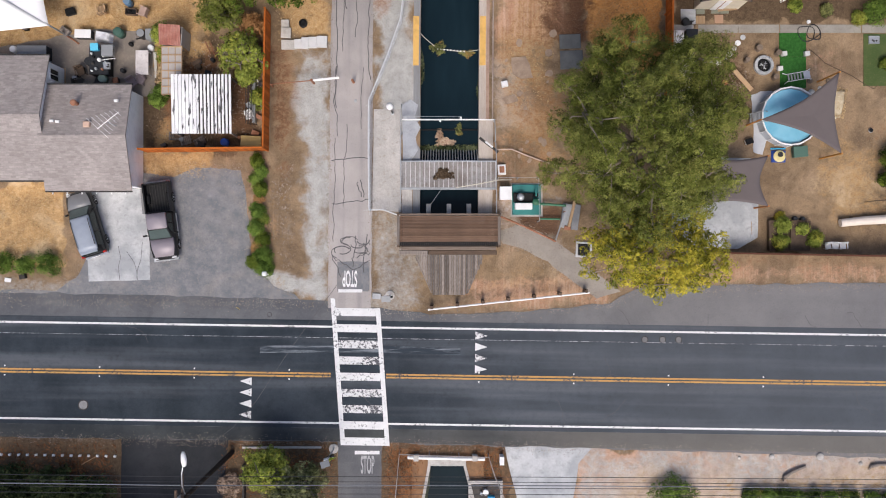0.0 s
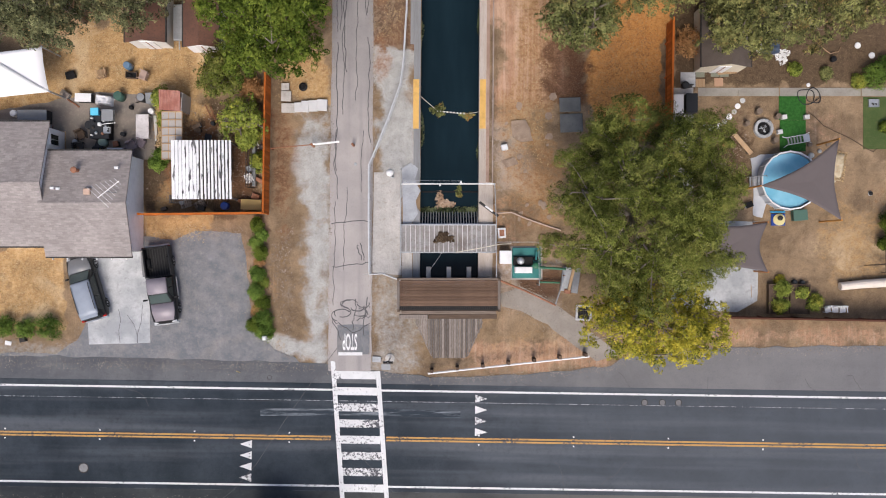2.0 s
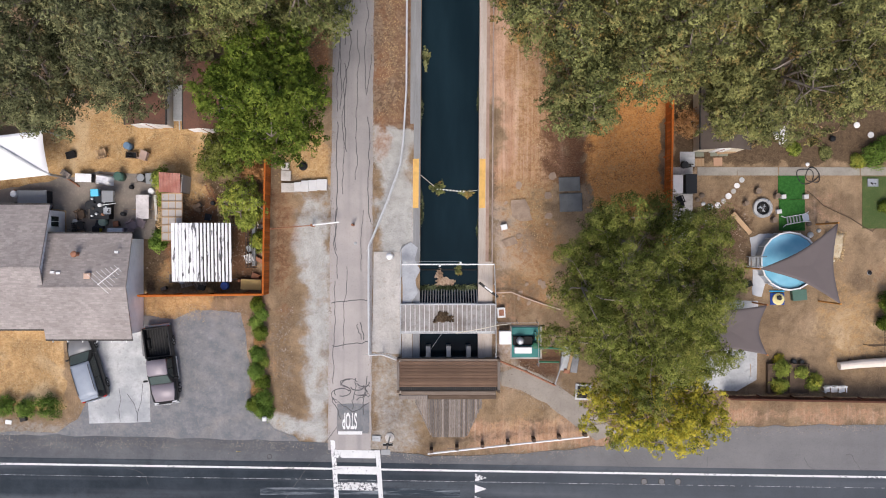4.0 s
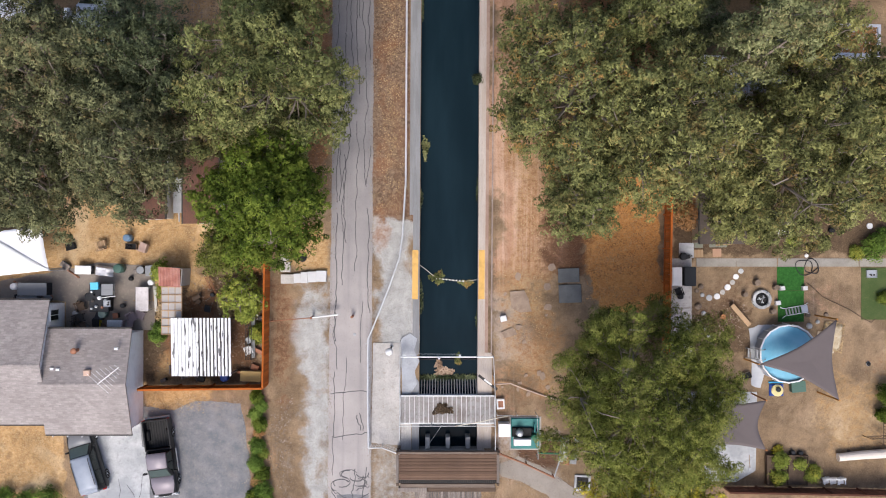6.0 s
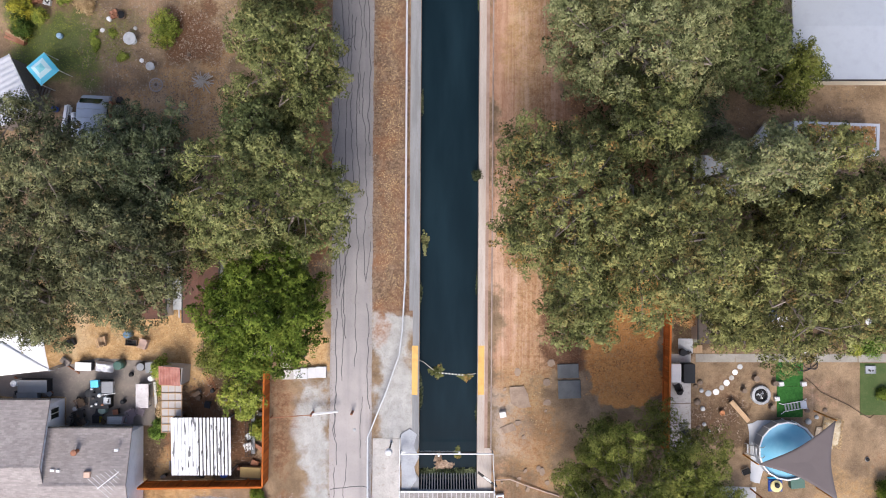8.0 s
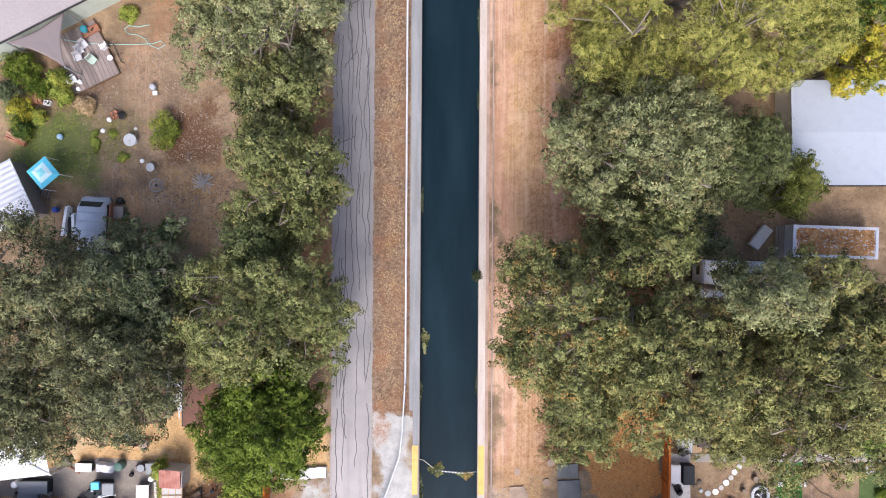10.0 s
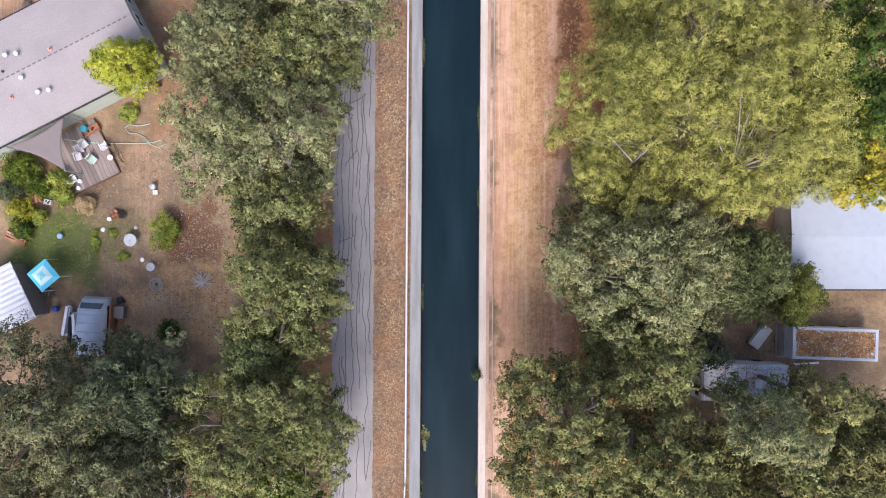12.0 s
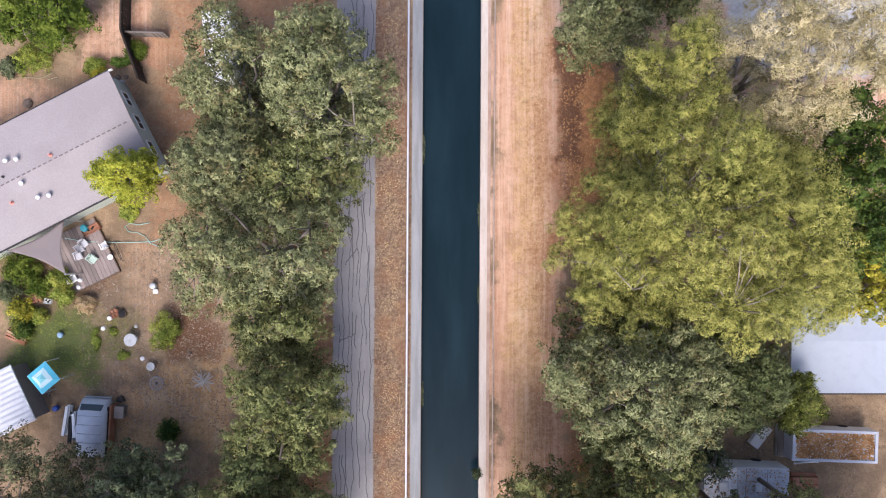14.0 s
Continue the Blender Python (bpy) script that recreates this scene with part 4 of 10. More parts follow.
def cover(name, label, x, y, r, mat=None):
    t = thing(name, label, "manhole", x, y, 0.018)
    g = M().lathe(0, 0, [(r, -0.03), (r, 0.0), (r * 0.86, 0.004)], 24)
    part("rim", g, DARK_STEEL, t)
    g = M().lathe(0, 0, [(r * 0.8, -0.02), (r * 0.8, 0.008)], 24)
    for i in range(-3, 4):
        h = math.sqrt(max(0.02, (r * 0.75) ** 2 - (i * r * 0.2) ** 2))
        g.box(i * r * 0.2 - 0.012, i * r * 0.2 + 0.012, -h, h, 0.006, 0.013)
    part("lid", g, mat or CONCRETE, t)


cover("manhole_cover", "grey iron manhole cover in the road", -25.5, -11.05, 0.38, PALE_IRON)
for x in (14.3, 15.55, 16.7):
    cover("valve_cover", "small round utility cover in the road", x, -6.42, 0.24, SHOULDER)
cover("valve_cover", "small round utility cover in the road", -12.3, -4.65, 0.18, SHOULDER)


def lettering(text, size, x, y, z, turn, mat, parent, squash=1.0, label="white painted word on the asphalt"):
    cu = bpy.data.curves.new("word", "FONT")
    cu.body, cu.size, cu.align_x, cu.align_y = text, size, "CENTER", "CENTER"
    cu.extrude = 0.0
    cu.offset = 0.035
    tmp = new("word", cu)
    me = bpy.data.meshes.new_from_object(tmp.evaluated_get(bpy.context.evaluated_depsgraph_get()))
    bpy.data.objects.remove(tmp)
    me.materials.clear()
    me.materials.append(mat)
    o = new("lettering", me)
    o.parent = parent
    o.matrix_basis = pose(x, y, z, 0, 0, turn) @ Matrix.Diagonal((squash, 1, 1, 1))
    o["label"] = label
    return o


# ---------------------------------------------------------------- the lane beside the canal
lane = M().prism(ragged([(-8.15, -4.2), (-5.1, -4.2), (-5.0, 5), (-4.95, 20), (-4.8, 40), (-4.65, 66), (-4.1, 160), (-6.9, 160), (-7.45, 66), (-7.75, 40), (-7.85, 20), (-8.05, 8)], 0.5, 0.07, 9), -0.1, 0.014).ob("lane", LANE_NORTH)
tagged(lane, "cracked pale asphalt service lane with tar lines", "road", "", "structure")
part("patch", M().prism(ragged([(-7.5, -3.0), (-5.2, -3.0), (-5.2, -0.9), (-7.5, -0.9)], 0.4, 0.05, 2), -0.05, 0.0185), DRIVE, lane, "darker asphalt patch")
lettering("STOP", 1.6, -6.6, -2.05, 0.024, 180, paint_material("fresh_white_road_paint", (0.74, 0.74, 0.74), (0.20, 0.20, 0.20), 0.72), lane, 0.27)
part("stop_line", M().box(-7.42, -5.72, -3.08, -2.85, 0.0, 0.024), WHITE_PAINT, lane, "white painted stop line")
rng = np.random.default_rng(12)
CRACKS = [(-7.6, 10, 46), (-7.2, 14, 32), (-6.9, 17, 64), (-6.6, 26, 60), (-6.2, 15, 40), (-5.9, 33, 66), (-5.6, 21, 62), (-5.35, 30, 66), (-7.3, 36, 62), (-6.4, 42, 66),
          (-7.7, 0.5, 8), (-7.0, 3, 9), (-5.3, 12, 24), (-6.7, 44, 60), (-6.0, 46, 62), (-7.4, 20, 30), (-5.8, 8.5, 13), (-7.6, 8, 13)]
for k, (x0, y0, y1) in enumerate(CRACKS):
    pts, y = [], y0
    gap = rng.uniform(7, 16)
    while y < y1:
        x = x0 + 0.34 * noise.noise((y * 0.22, k * 3.7, 1.0)) + 0.16 * noise.noise((y * 0.9, k * 5.1, 2.0)) + 0.05 * noise.noise((y * 3.1, k, 4.0))
        pts.append((min(-5.2, max(-7.85, x)) + SKEW * y, y))
        y += 0.15
        if len(pts) * 0.15 > gap or y >= y1:
            if len(pts) > 8:
                part("tar_line", M().strip(pts, rng.uniform(0.04, 0.062), 0.0185 + 0.0003 * k), SEALANT, lane)
            pts, gap = [], rng.uniform(7, 16)
            y += rng.uniform(0.2, 2.2)
for x0, y0, x1, y1 in ((-7.8, 3.2, -5.1, 3.5), (-7.9, 6.3, -5.2, 6.5), (-7.7, -0.6, -6.4, -1.5), (-6.4, -1.5, -5.2, -0.8), (-5.4, 1.0, -5.7, -1.6), (-6.0, 0.2, -5.2, 0.4), (-6.1, -0.6, -5.2, -0.3),
                       (-6.1, 4.8, -5.8, 3.7), (-5.8, 4.8, -5.6, 3.6), (-6.2, 0.9, -6.4, -1.3), (-7.9, -0.4, -7.2, -2.0), (-7.3, 38, -6.2, 38.6), (-7.0, 47.5, -5.4, 48.6), (-6.2, 50, -5.2, 51.0), (-6.9, 43.5, -6.0, 44.6)):
    pts = [(x0 + (x1 - x0) * i / 8 + rng.normal() * 0.05, y0 + (y1 - y0) * i / 8 + rng.normal() * 0.05) for i in range(9)]
    part("tar_line", M().strip(pts, 0.06, 0.019), SEALANT, lane)

for k in range(9):
    a0, cx, cy, r = rng.uniform(0, 6.28), rng.uniform(-7.2, -5.5), rng.uniform(-0.75, 0.6), rng.uniform(0.35, 0.7)
    pts = [(min(-5.15, max(-7.9, cx + r * 1.2 * math.cos(a0 + 0.42 * i) + rng.normal() * 0.02)), cy + r * 0.7 * math.sin(a0 + 0.42 * i) + rng.normal() * 0.02) for i in range(9)]
    part("tar_line", M().strip(pts, rng.uniform(0.05, 0.085), 0.0195 + 0.0002 * k), SEALANT, lane)

# the lane goes on across the road
lane_south = M().prism(ragged([(-7.2, -60), (-4.4, -60), (-4.35, -13.6), (-7.45, -13.6)], 0.5, 0.05, 5), -0.1, 0.013).ob("lane", SHOULDER)
tagged(lane_south, "grey asphalt service lane across the road", "road", "", "structure")
lettering("STOP", 1.75, -5.35, -15.35, 0.024, 0, paint_material("thin_white_road_paint", (0.40, 0.40, 0.41), (0.12, 0.12, 0.125), 0.55), lane_south, 0.23, "worn white painted word on the asphalt")
part("stop_line", M().box(-6.25, -4.5, -14.55, -14.3, 0.0, 0.024), WHITE_PAINT, lane_south, "white painted stop line")

# ---------------------------------------------------------------- driveways and paving
sheet("driveway", ragged([(-26.75, 3.9), (-21.45, 4.3), (-21.3, 2.5), (-20.85, 2.4), (-20.75, -2.2), (-25.1, -2.3), (-25.3, 0.5)], 0.5, 0.03, 4), 0.02, CONCRETE_PALE, None, "pale concrete driveway in front of the house", "driveway")
sheet("drive", ragged([(-21.5, 5.4), (-19.0, 5.0), (-17.5, 5.8), (-14.3, 5.6), (-13.7, 2.0), (-13.6, -1.2), (-12.0, -2.6), (-10.5, -3.2), (-9.6, -4.6), (-40, -4.3), (-40, -3.0), (-27.5, -2.9), (-26.0, -2.0)], 0.5, 0.2, 6), 0.006, DRIVE, None, "patchy grey asphalt parking area", "driveway")
sheet("south_drive", ragged([(-22.8, -13.4), (-15.2, -13.4), (-15.8, -20), (-16.0, -40), (-23, -40)], 0.5, 0.08, 8), 0.007, DARK_DRIVE, None, "dark asphalt driveway across the road, tree shade in its colour", "driveway")
sheet("south_apron", ragged([(4.3, -13.6), (10.9, -13.7), (9.6, -15.2), (9.2, -18), (9.4, -40), (5.4, -40), (5.2, -17.5), (4.8, -16)], 0.5, 0.05, 8), 0.007, CONCRETE_PALE, None, "pale concrete apron", "driveway")
sheet("pad", ragged([(-5.0, 2.8), (-2.95, 2.6), (-2.95, 8.2), (-2.0, 8.3), (-2.0, 9.9), (-4.9, 9.9)], 0.5, 0.03, 2), 0.03, CONCRETE, None, "pale concrete pad beside the gate", "pavement")
sheet("footpath", ragged([(3.9, 1.2), (5.4, 1.8), (7.8, 0.7), (9.8, -0.8), (11.5, -2.2), (12.6, -3.0), (10.9, -3.5), (9.0, -2.2), (7.4, -0.9), (5.5, 0.1), (4.2, 0.4)], 0.5, 0.1, 2), 0.006, PATHWAY, None, "worn concrete path around the gate house", "pavement")

# ---------------------------------------------------------------- the canal
canal = new("canal")
tagged(canal, "straight concrete-lined canal of still dark water", "canal", "", "structure")


def sk(x, y):
    return x + SKEW * max(-60.0, min(130.0, y))


WATER_Z = -1.0
for y0, y1, w, e in ((2.3, 300.0, CANAL_W, CANAL_E), (-80.0, -14.9, CANAL_W, CANAL_E)):
    ya, yb = (y0, 130.0) if y0 > 0 else (-60.0, y1)
    for side, xx, out in ((-1, w, LIP_GREY), (1, e, LIP_TAN_SUNLIT)) if y0 > 0 else ():
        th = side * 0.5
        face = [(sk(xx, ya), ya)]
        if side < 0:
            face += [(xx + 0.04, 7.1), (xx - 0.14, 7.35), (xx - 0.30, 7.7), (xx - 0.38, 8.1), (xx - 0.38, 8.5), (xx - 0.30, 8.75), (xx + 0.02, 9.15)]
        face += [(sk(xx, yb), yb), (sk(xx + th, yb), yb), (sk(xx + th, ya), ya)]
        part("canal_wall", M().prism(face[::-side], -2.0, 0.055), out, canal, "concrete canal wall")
    part("canal_bed", M().prism([(sk(w, ya), ya), (sk(e, ya), ya), (sk(e, yb), yb), (sk(w, yb), yb)], -2.1, -1.95), DARK_STEEL, canal, "muddy canal bed")
    part("water", M().add([(sk(w - 0.42, ya), ya, WATER_Z), (sk(e, ya), ya, WATER_Z), (sk(e, yb), yb, WATER_Z), (sk(w - 0.42, yb), yb, WATER_Z)], [(0, 1, 2, 3)]), WATER, canal, "still dark teal water")
part("end_wall", M().box(CANAL_W - 0.5, CANAL_E + 0.5, 1.8, 2.3, -2.0, 0.05), CONCRETE, canal)
part("end_wall", M().box(-0.87, 1.43, -15.36, -14.9, -2.0, 0.08), CONCRETE, canal)
# ---------------------------------------------------------------- houses and sheds
def gable_body(parent, x0, x1, y0, y1, eave, ridge, wall_mat, roof_mat, over=0.35, side=0.12, wall_label="", roof_label="", open_front=False, cap=True):
    """Walls with gables to east and west and a pitched roof whose ridge runs along x."""
    ym = (y0 + y1) / 2
    rise = (ridge - eave) / ((y1 - y0) / 2)
    g = M()
    t = 0.15
    g.box(x0, x1, y0, y0 + t, -0.05, eave).box(x0, x1, y1 - t, y1, -0.05, eave)
    for a in (x0, x1 - t):
        g.add([(a, y0 + t, -0.05), (a, y1 - t, -0.05), (a, y1 - t, eave), (a, ym, ridge - 0.03), (a, y0 + t, eave), (a + t, y0 + t, -0.05), (a + t, y1 - t, -0.05), (a + t, y1 - t, eave), (a + t, ym, ridge - 0.03), (a + t, y0 + t, eave)],
              [(0, 4, 3, 2, 1), (5, 6, 7, 8, 9), (2, 3, 8, 7), (3, 4, 9, 8), (0, 1, 6, 5)])
    part("wall", g, wall_mat, parent, wall_label)
    th = 0.12
    for s, ye in ((-1, y0 - over), (1, y1 + over)):
        ze = eave - rise * over
        g = M()
        v = [(x0 - side, ym, ridge), (x1 + side, ym, ridge), (x1 + side, ye, ze), (x0 - side, ye, ze)]
        w = [(a, b, c + th) for a, b, c in v]
        f = [(4, 5, 6, 7), (3, 2, 1, 0), (0, 1, 5, 4), (1, 2, 6, 5), (2, 3, 7, 6), (3, 0, 4, 7)]
        if s > 0:
            f = [tuple(reversed(q)) for q in f]
        g.add(v + w, f)
        part("roof_slope", g, roof_mat, parent, roof_label)
        part("gutter", M().box(x0 - side, x1 + side, min(ye, ye + s * 0.1), max(ye, ye + s * 0.1), ze - 0.02, ze + 0.1), DARK_STEEL, parent, "dark metal gutter")
    if cap:
        for i in range(int((x1 - x0 + 2 * side) / 0.3)):
            a = x0 - side + 0.3 * i
            g = M().add([(a, ym - 0.16, ridge + th - 0.16 * rise + 0.006), (a + 0.29, ym - 0.16, ridge + th - 0.16 * rise + 0.03), (a, ym, ridge + th + 0.008), (a + 0.29, ym, ridge + th + 0.035),
                         (a, ym + 0.16, ridge + th - 0.16 * rise + 0.006), (a + 0.29, ym + 0.16, ridge + th - 0.16 * rise + 0.03)], [(0, 1, 3, 2), (2, 3, 5, 4)])
            part("ridge_shingle", g, roof_mat, parent)


def window_in(parent, x, y, z, w, h, axis="x", face=1, frame_mat=None):
    """A framed dark pane on a wall; face: the way it looks along the axis's normal."""
    m = pose(x, y, z, 0, 0, {("y", 1): 90, ("y", -1): -90, ("x", 1): 180, ("x", -1): 0}[(axis, face)])
    win = new("window")
    win.parent = parent
    win.matrix_basis = m
    g = M().box(-w / 2 - 0.06, w / 2 + 0.06, -0.06, 0.02, -0.06, 0).box(-w / 2 - 0.06, w / 2 + 0.06, -0.06, 0.02, h, h + 0.06)
    g.box(-w / 2 - 0.06, -w / 2, -0.06, 0.02, 0, h).box(w / 2, w / 2 + 0.06, -0.06, 0.02, 0, h).box(-0.02, 0.02, -0.05, 0.0, 0, h)
    part("frame", g, frame_mat or WHITE, win)
    part("pane", M().box(-w / 2, w / 2, -0.03, 0.0, 0, h), GLASS, win)


house = thing("house", "one-storey white house with brown-grey shingle roof", "house", -24, 8)
gable_body(house, -42 + 24, -26.85 + 24, 5.0 - 8, 12.75 - 8, 2.45, 3.7, WHITE_WALL, SHINGLE, 0.35, 0.2, "white stucco wall", "brown-grey shingle slope")
gable_body(house, -26.83 + 24, -21.25 + 24, 4.3 - 8, 10.8 - 8, 2.35, 3.35, WHITE_WALL, SHINGLE, 0.35, 0.15, "white stucco wall", "brown-grey shingle slope")
window_in(house, -26.85 + 24, 12.0 - 8, 0.9, 0.7, 1.1, "y", 1)
for x, y, r in ((-30.0, 8.6, 0), (-23.7, 8.3, 0)):
    zz = 3.75 if x < -27 else 3.35
    part("roof_vent", M().box(x + 24 - 0.22, x + 24 + 0.22, y - 8 - 0.2, y - 8 + 0.2, zz - 0.25, zz + 0.12, None, 0.04), plain("pink_vent_paint", (0.55, 0.38, 0.29), 0.7), house, "pinkish metal roof vent")
part("vent_pipe", M().lathe(-24.6 + 24, 9.75 - 8, [(0.13, 2.6), (0.13, 3.3), (0.22, 3.32), (0.2, 3.42), (0.08, 3.47)], 12), RUST, house, "rusty capped vent pipe")
for x, y in ((-26.1, 8.55), (-25.7, 8.5), (-21.8, 9.9)):
    part("flashing", M().box(x + 24 - 0.14, x + 24 + 0.12, y - 8 - 0.09, y - 8 + 0.08, 3.1, 3.28, None, 0.02), WHITE, house, "small white roof jack")
for i in range(6):
    part("rafter_tail", M().box(-26.6 + 24 + i * 1.0, -26.54 + 24 + i * 1.0, 3.72 - 8, 3.9 - 8, 2.1, 2.2), WHITE, house)

antenna = thing("antenna", "old rooftop television aerial with long elements", "antenna", -21.75, 8.2, 3.45, -42)
part("mast", M().tube([(0, 0, -0.15), (0, 0, 1.3)], 0.025, 6), STEEL, antenna)
part("boom", M().tube([(-0.2, -0.75, 1.25), (0.1, 1.0, 1.25)], 0.03, 6), WHITE, antenna)
for i in range(7):
    w, yy = 0.95 - 0.11 * i, -0.7 + 0.27 * i
    part("element", M().tube([(-w - 0.1 + yy * 0.17, yy, 1.25), (w - 0.1 + yy * 0.17, yy, 1.25)], 0.012, 5), WHITE, antenna)

house_two = thing("house", "long low sage-green house with pale pinkish flat-pitched roof", "house", -20.6, 53.45, 0, 27.0)
gable_body(house_two, -34.0, -0.35, -3.6, 3.45, 2.95, 3.35, plain("sage_wall_paint", (0.42, 0.46, 0.40), 0.85), FELT, 0.25, 0.15, "sage-green siding", "pale pinkish roofing felt", cap=False)
g = M()
rng = np.random.default_rng(3)
# Dark dashes beside the ridge: the seam's shadow laid on as colour.
for i in range(84):
    g.box(-34 + 0.4 * i, -34 + 0.4 * i + 0.24, -0.12, -0.03, 3.46, 3.485)
part("ridge_seam", g, plain("seam_shadow_felt", (0.16, 0.13, 0.13), 0.9), house_two, "dark dashes for shadow along the stitched ridge seam")
for y in (-1.9, 0.1, 1.9):
    window_in(house_two, -0.35, y, 1.2, 1.0, 0.9, "y", 1)
PINKPIPE = plain("pink_pipe_primer", (0.62, 0.26, 0.20), 0.7)
for lx, ly, kind in ((-8.9, 1.25, "w"), (-8.2, 1.0, "w"), (-6.1, 0.25, "p"), (-8.6, -0.6, "w"), (-9.9, -1.4, "p"), (-8.1, -1.9, "w"), (-7.4, -2.1, "w"), (-9.6, 0.4, "d")):
    z = 3.45 - abs(ly) * 0.118
    if kind == "w":
        part("vent_cap", M().lathe(lx, ly, [(0.09, z - 0.2), (0.09, z + 0.26), (0.165, z + 0.28), (0.15, z + 0.38), (0.04, z + 0.43)], 12), WHITE, house_two, "white mushroom vent cap", True)
    elif kind == "p":
        part("vent_pipe", M().lathe(lx, ly, [(0.16, z - 0.2), (0.13, z + 0.1), (0.06, z + 0.14), (0.06, z + 0.34)], 10), PINKPIPE, house_two, "pinkish pipe with flashing")
    else:
        part("vent_cap", M().lathe(lx, ly, [(0.09, z - 0.2), (0.09, z + 0.1)], 10), DARK_STEEL, house_two, "dark vent stub")
for s in (-1, 1):
    part("fascia", M().box(-34.15, 0.02, s * 3.72 - 0.04, s * 3.72 + 0.04, 2.8, 3.02), WHITE, house_two, "white fascia board")


def shed(name, label, x, y, lx, ly, eave, ridge, turn, wall, roof, along="x", door=True):
    """A small gabled shed; its ridge runs along its own x."""
    t = thing(name, label, "shed", x, y, 0, turn)
    gable_body(t, -lx / 2, lx / 2, -ly / 2, ly / 2, eave, ridge, wall, roof, 0.12, 0.1, cap=False)
    if door:
        part("door", M().box(-lx / 2 - 0.05, -lx / 2 + 0.01, -0.45, 0.45, 0.0, min(1.9, eave)), WHITE, t, "plain shed door")
        part("door_trim", M().box(-lx / 2 - 0.07, -lx / 2 - 0.05, -0.03, 0.03, 0.0, min(1.9, eave)), RUST, t)
    return t


REDROOF = worn("reddish_brown_shingles", (0.17, 0.085, 0.06), (0.12, 0.065, 0.05), (0.06, 0.045, 0.04), 1.0, 8, 0.9)
CREAM = plain("cream_siding", (0.62, 0.56, 0.44), 0.8)
shed("garden_shed", "white garden shed with dark brown shingle roof", -20.35, 21.0, 4.6, 2.5, 2.0, 2.6, 90, plain("white_siding", (0.68, 0.66, 0.62), 0.8), REDROOF)
shed("garden_shed", "white garden shed with red-brown roof beside a trailer", -16.55, 20.6, 4.4, 2.2, 1.9, 2.4, 90, WHITE_WALL, REDROOF)
oak_shed = shed("garden_shed", "cream garden shed with brown roof under an oak", 19.35, 19.1, 4.2, 3.1, 2.0, 2.9, 90, CREAM, worn("brown_shingles", (0.125, 0.10, 0.085), (0.095, 0.075, 0.063), (0.16, 0.125, 0.10), 1.0, 8, 0.9))
for u in (-0.35, 0.55):
    part("skylight", M().box(-0.75, -0.45, -u - 0.62, -u - 0.32, 0, 0.05, pose(0, 0, 2.92, 0, 0, 0)), WHITE, oak_shed, "small white roof pane")


def ribbed_roof(x0, x1, y0, y1, z0, z1, ribs, th=0.04, high=0.05):
    """Corrugated sheet, ribs along y, sloping from z0 at y0 to z1 at y1."""
    g = M()
    n = ribs * 4
    top, low = [], []
    for i in range(n + 1):
        x = x0 + (x1 - x0) * i / n
        h = high * (0, 1, 1, 0)[i % 4]
        top += [(x, y0, z0 + h), (x, y1, z1 + h)]
    for i in range(n + 1):
        x = x0 + (x1 - x0) * i / n
        low += [(x, y0, z0 - th), (x, y1, z1 - th)]
    o = len(top)
    f = [(2 * i, 2 * i + 2, 2 * i + 3, 2 * i + 1) for i in range(n)] + [(o + 2 * i + 1, o + 2 * i + 3, o + 2 * i + 2, o + 2 * i) for i in range(n)]
    f += [(2 * i, o + 2 * i, o + 2 * i + 2, 2 * i + 2) for i in range(n)] + [(2 * i + 3, o + 2 * i + 3, o + 2 * i + 1, 2 * i + 1) for i in range(n)]
    f += [(0, 1, o + 1, o), (2 * n, o + 2 * n, o + 2 * n + 1, 2 * n + 1)]
    return g.add(top + low, f)


def flaking_white():
    """White paint flaking off dark metal in lengthwise tatters."""
    k = Nodes("flaking_white_metal")
    at = k.where((5.0, 0.9, 1))
    base = k.mix(k.band(k.noise(1.2, k.where(), 3), 0.3, 0.7), (0.80, 0.80, 0.80), (0.66, 0.66, 0.67))
    col = k.mix(k.band(k.noise(1.0, at, 3, 0.5), 0.60, 0.635), base, (0.13, 0.13, 0.135))
    return k.done(col, 0.6, 0, 0.3)


carport = thing("carport", "open shelter with a white corrugated metal roof", "shelter", -16.48, 9.87)
part("roof", ribbed_roof(-2.02, 2.02, -1.96, 1.96, 2.05, 2.25, 16, 0.03, 0.02), DARK_STEEL, carport, "dark metal sheet")
_flake = flaking_white()
for i in range(17):
    w = 0.116 if i < 7 else 0.08
    x = -2.02 + 0.2455 * i
    part("roof_rib", M().add([(x, -2.0, 2.07), (x + 2 * w, -2.0, 2.07), (x + 2 * w, 2.0, 2.27), (x, 2.0, 2.27), (x + 0.02, -2.0, 2.10), (x + 2 * w - 0.02, -2.0, 2.10), (x + 2 * w - 0.02, 2.0, 2.30), (x + 0.02, 2.0, 2.30)],
         [(3, 2, 1, 0), (0, 1, 5, 4), (1, 2, 6, 5), (2, 3, 7, 6), (3, 0, 4, 7), (4, 5, 6, 7)]), _flake, carport, "flaking white rib")
for x in (-1.9, 1.9):
    for y in (-1.9, 1.9):
        part("post", M().box(x - 0.05, x + 0.05, y - 0.05, y + 0.05, -0.05, 2.05), OLD_WOOD, carport)
part("back_wall", M().box(-2.0, -1.95, -1.95, 1.95, 0, 2.0), OLD_WOOD, carport, "weathered board wall")
for i in range(4):
    part("purlin", M().box(-2.05, 2.05, -1.7 + i * 1.1, -1.62 + i * 1.1, 1.93, 2.02), OLD_WOOD, carport)

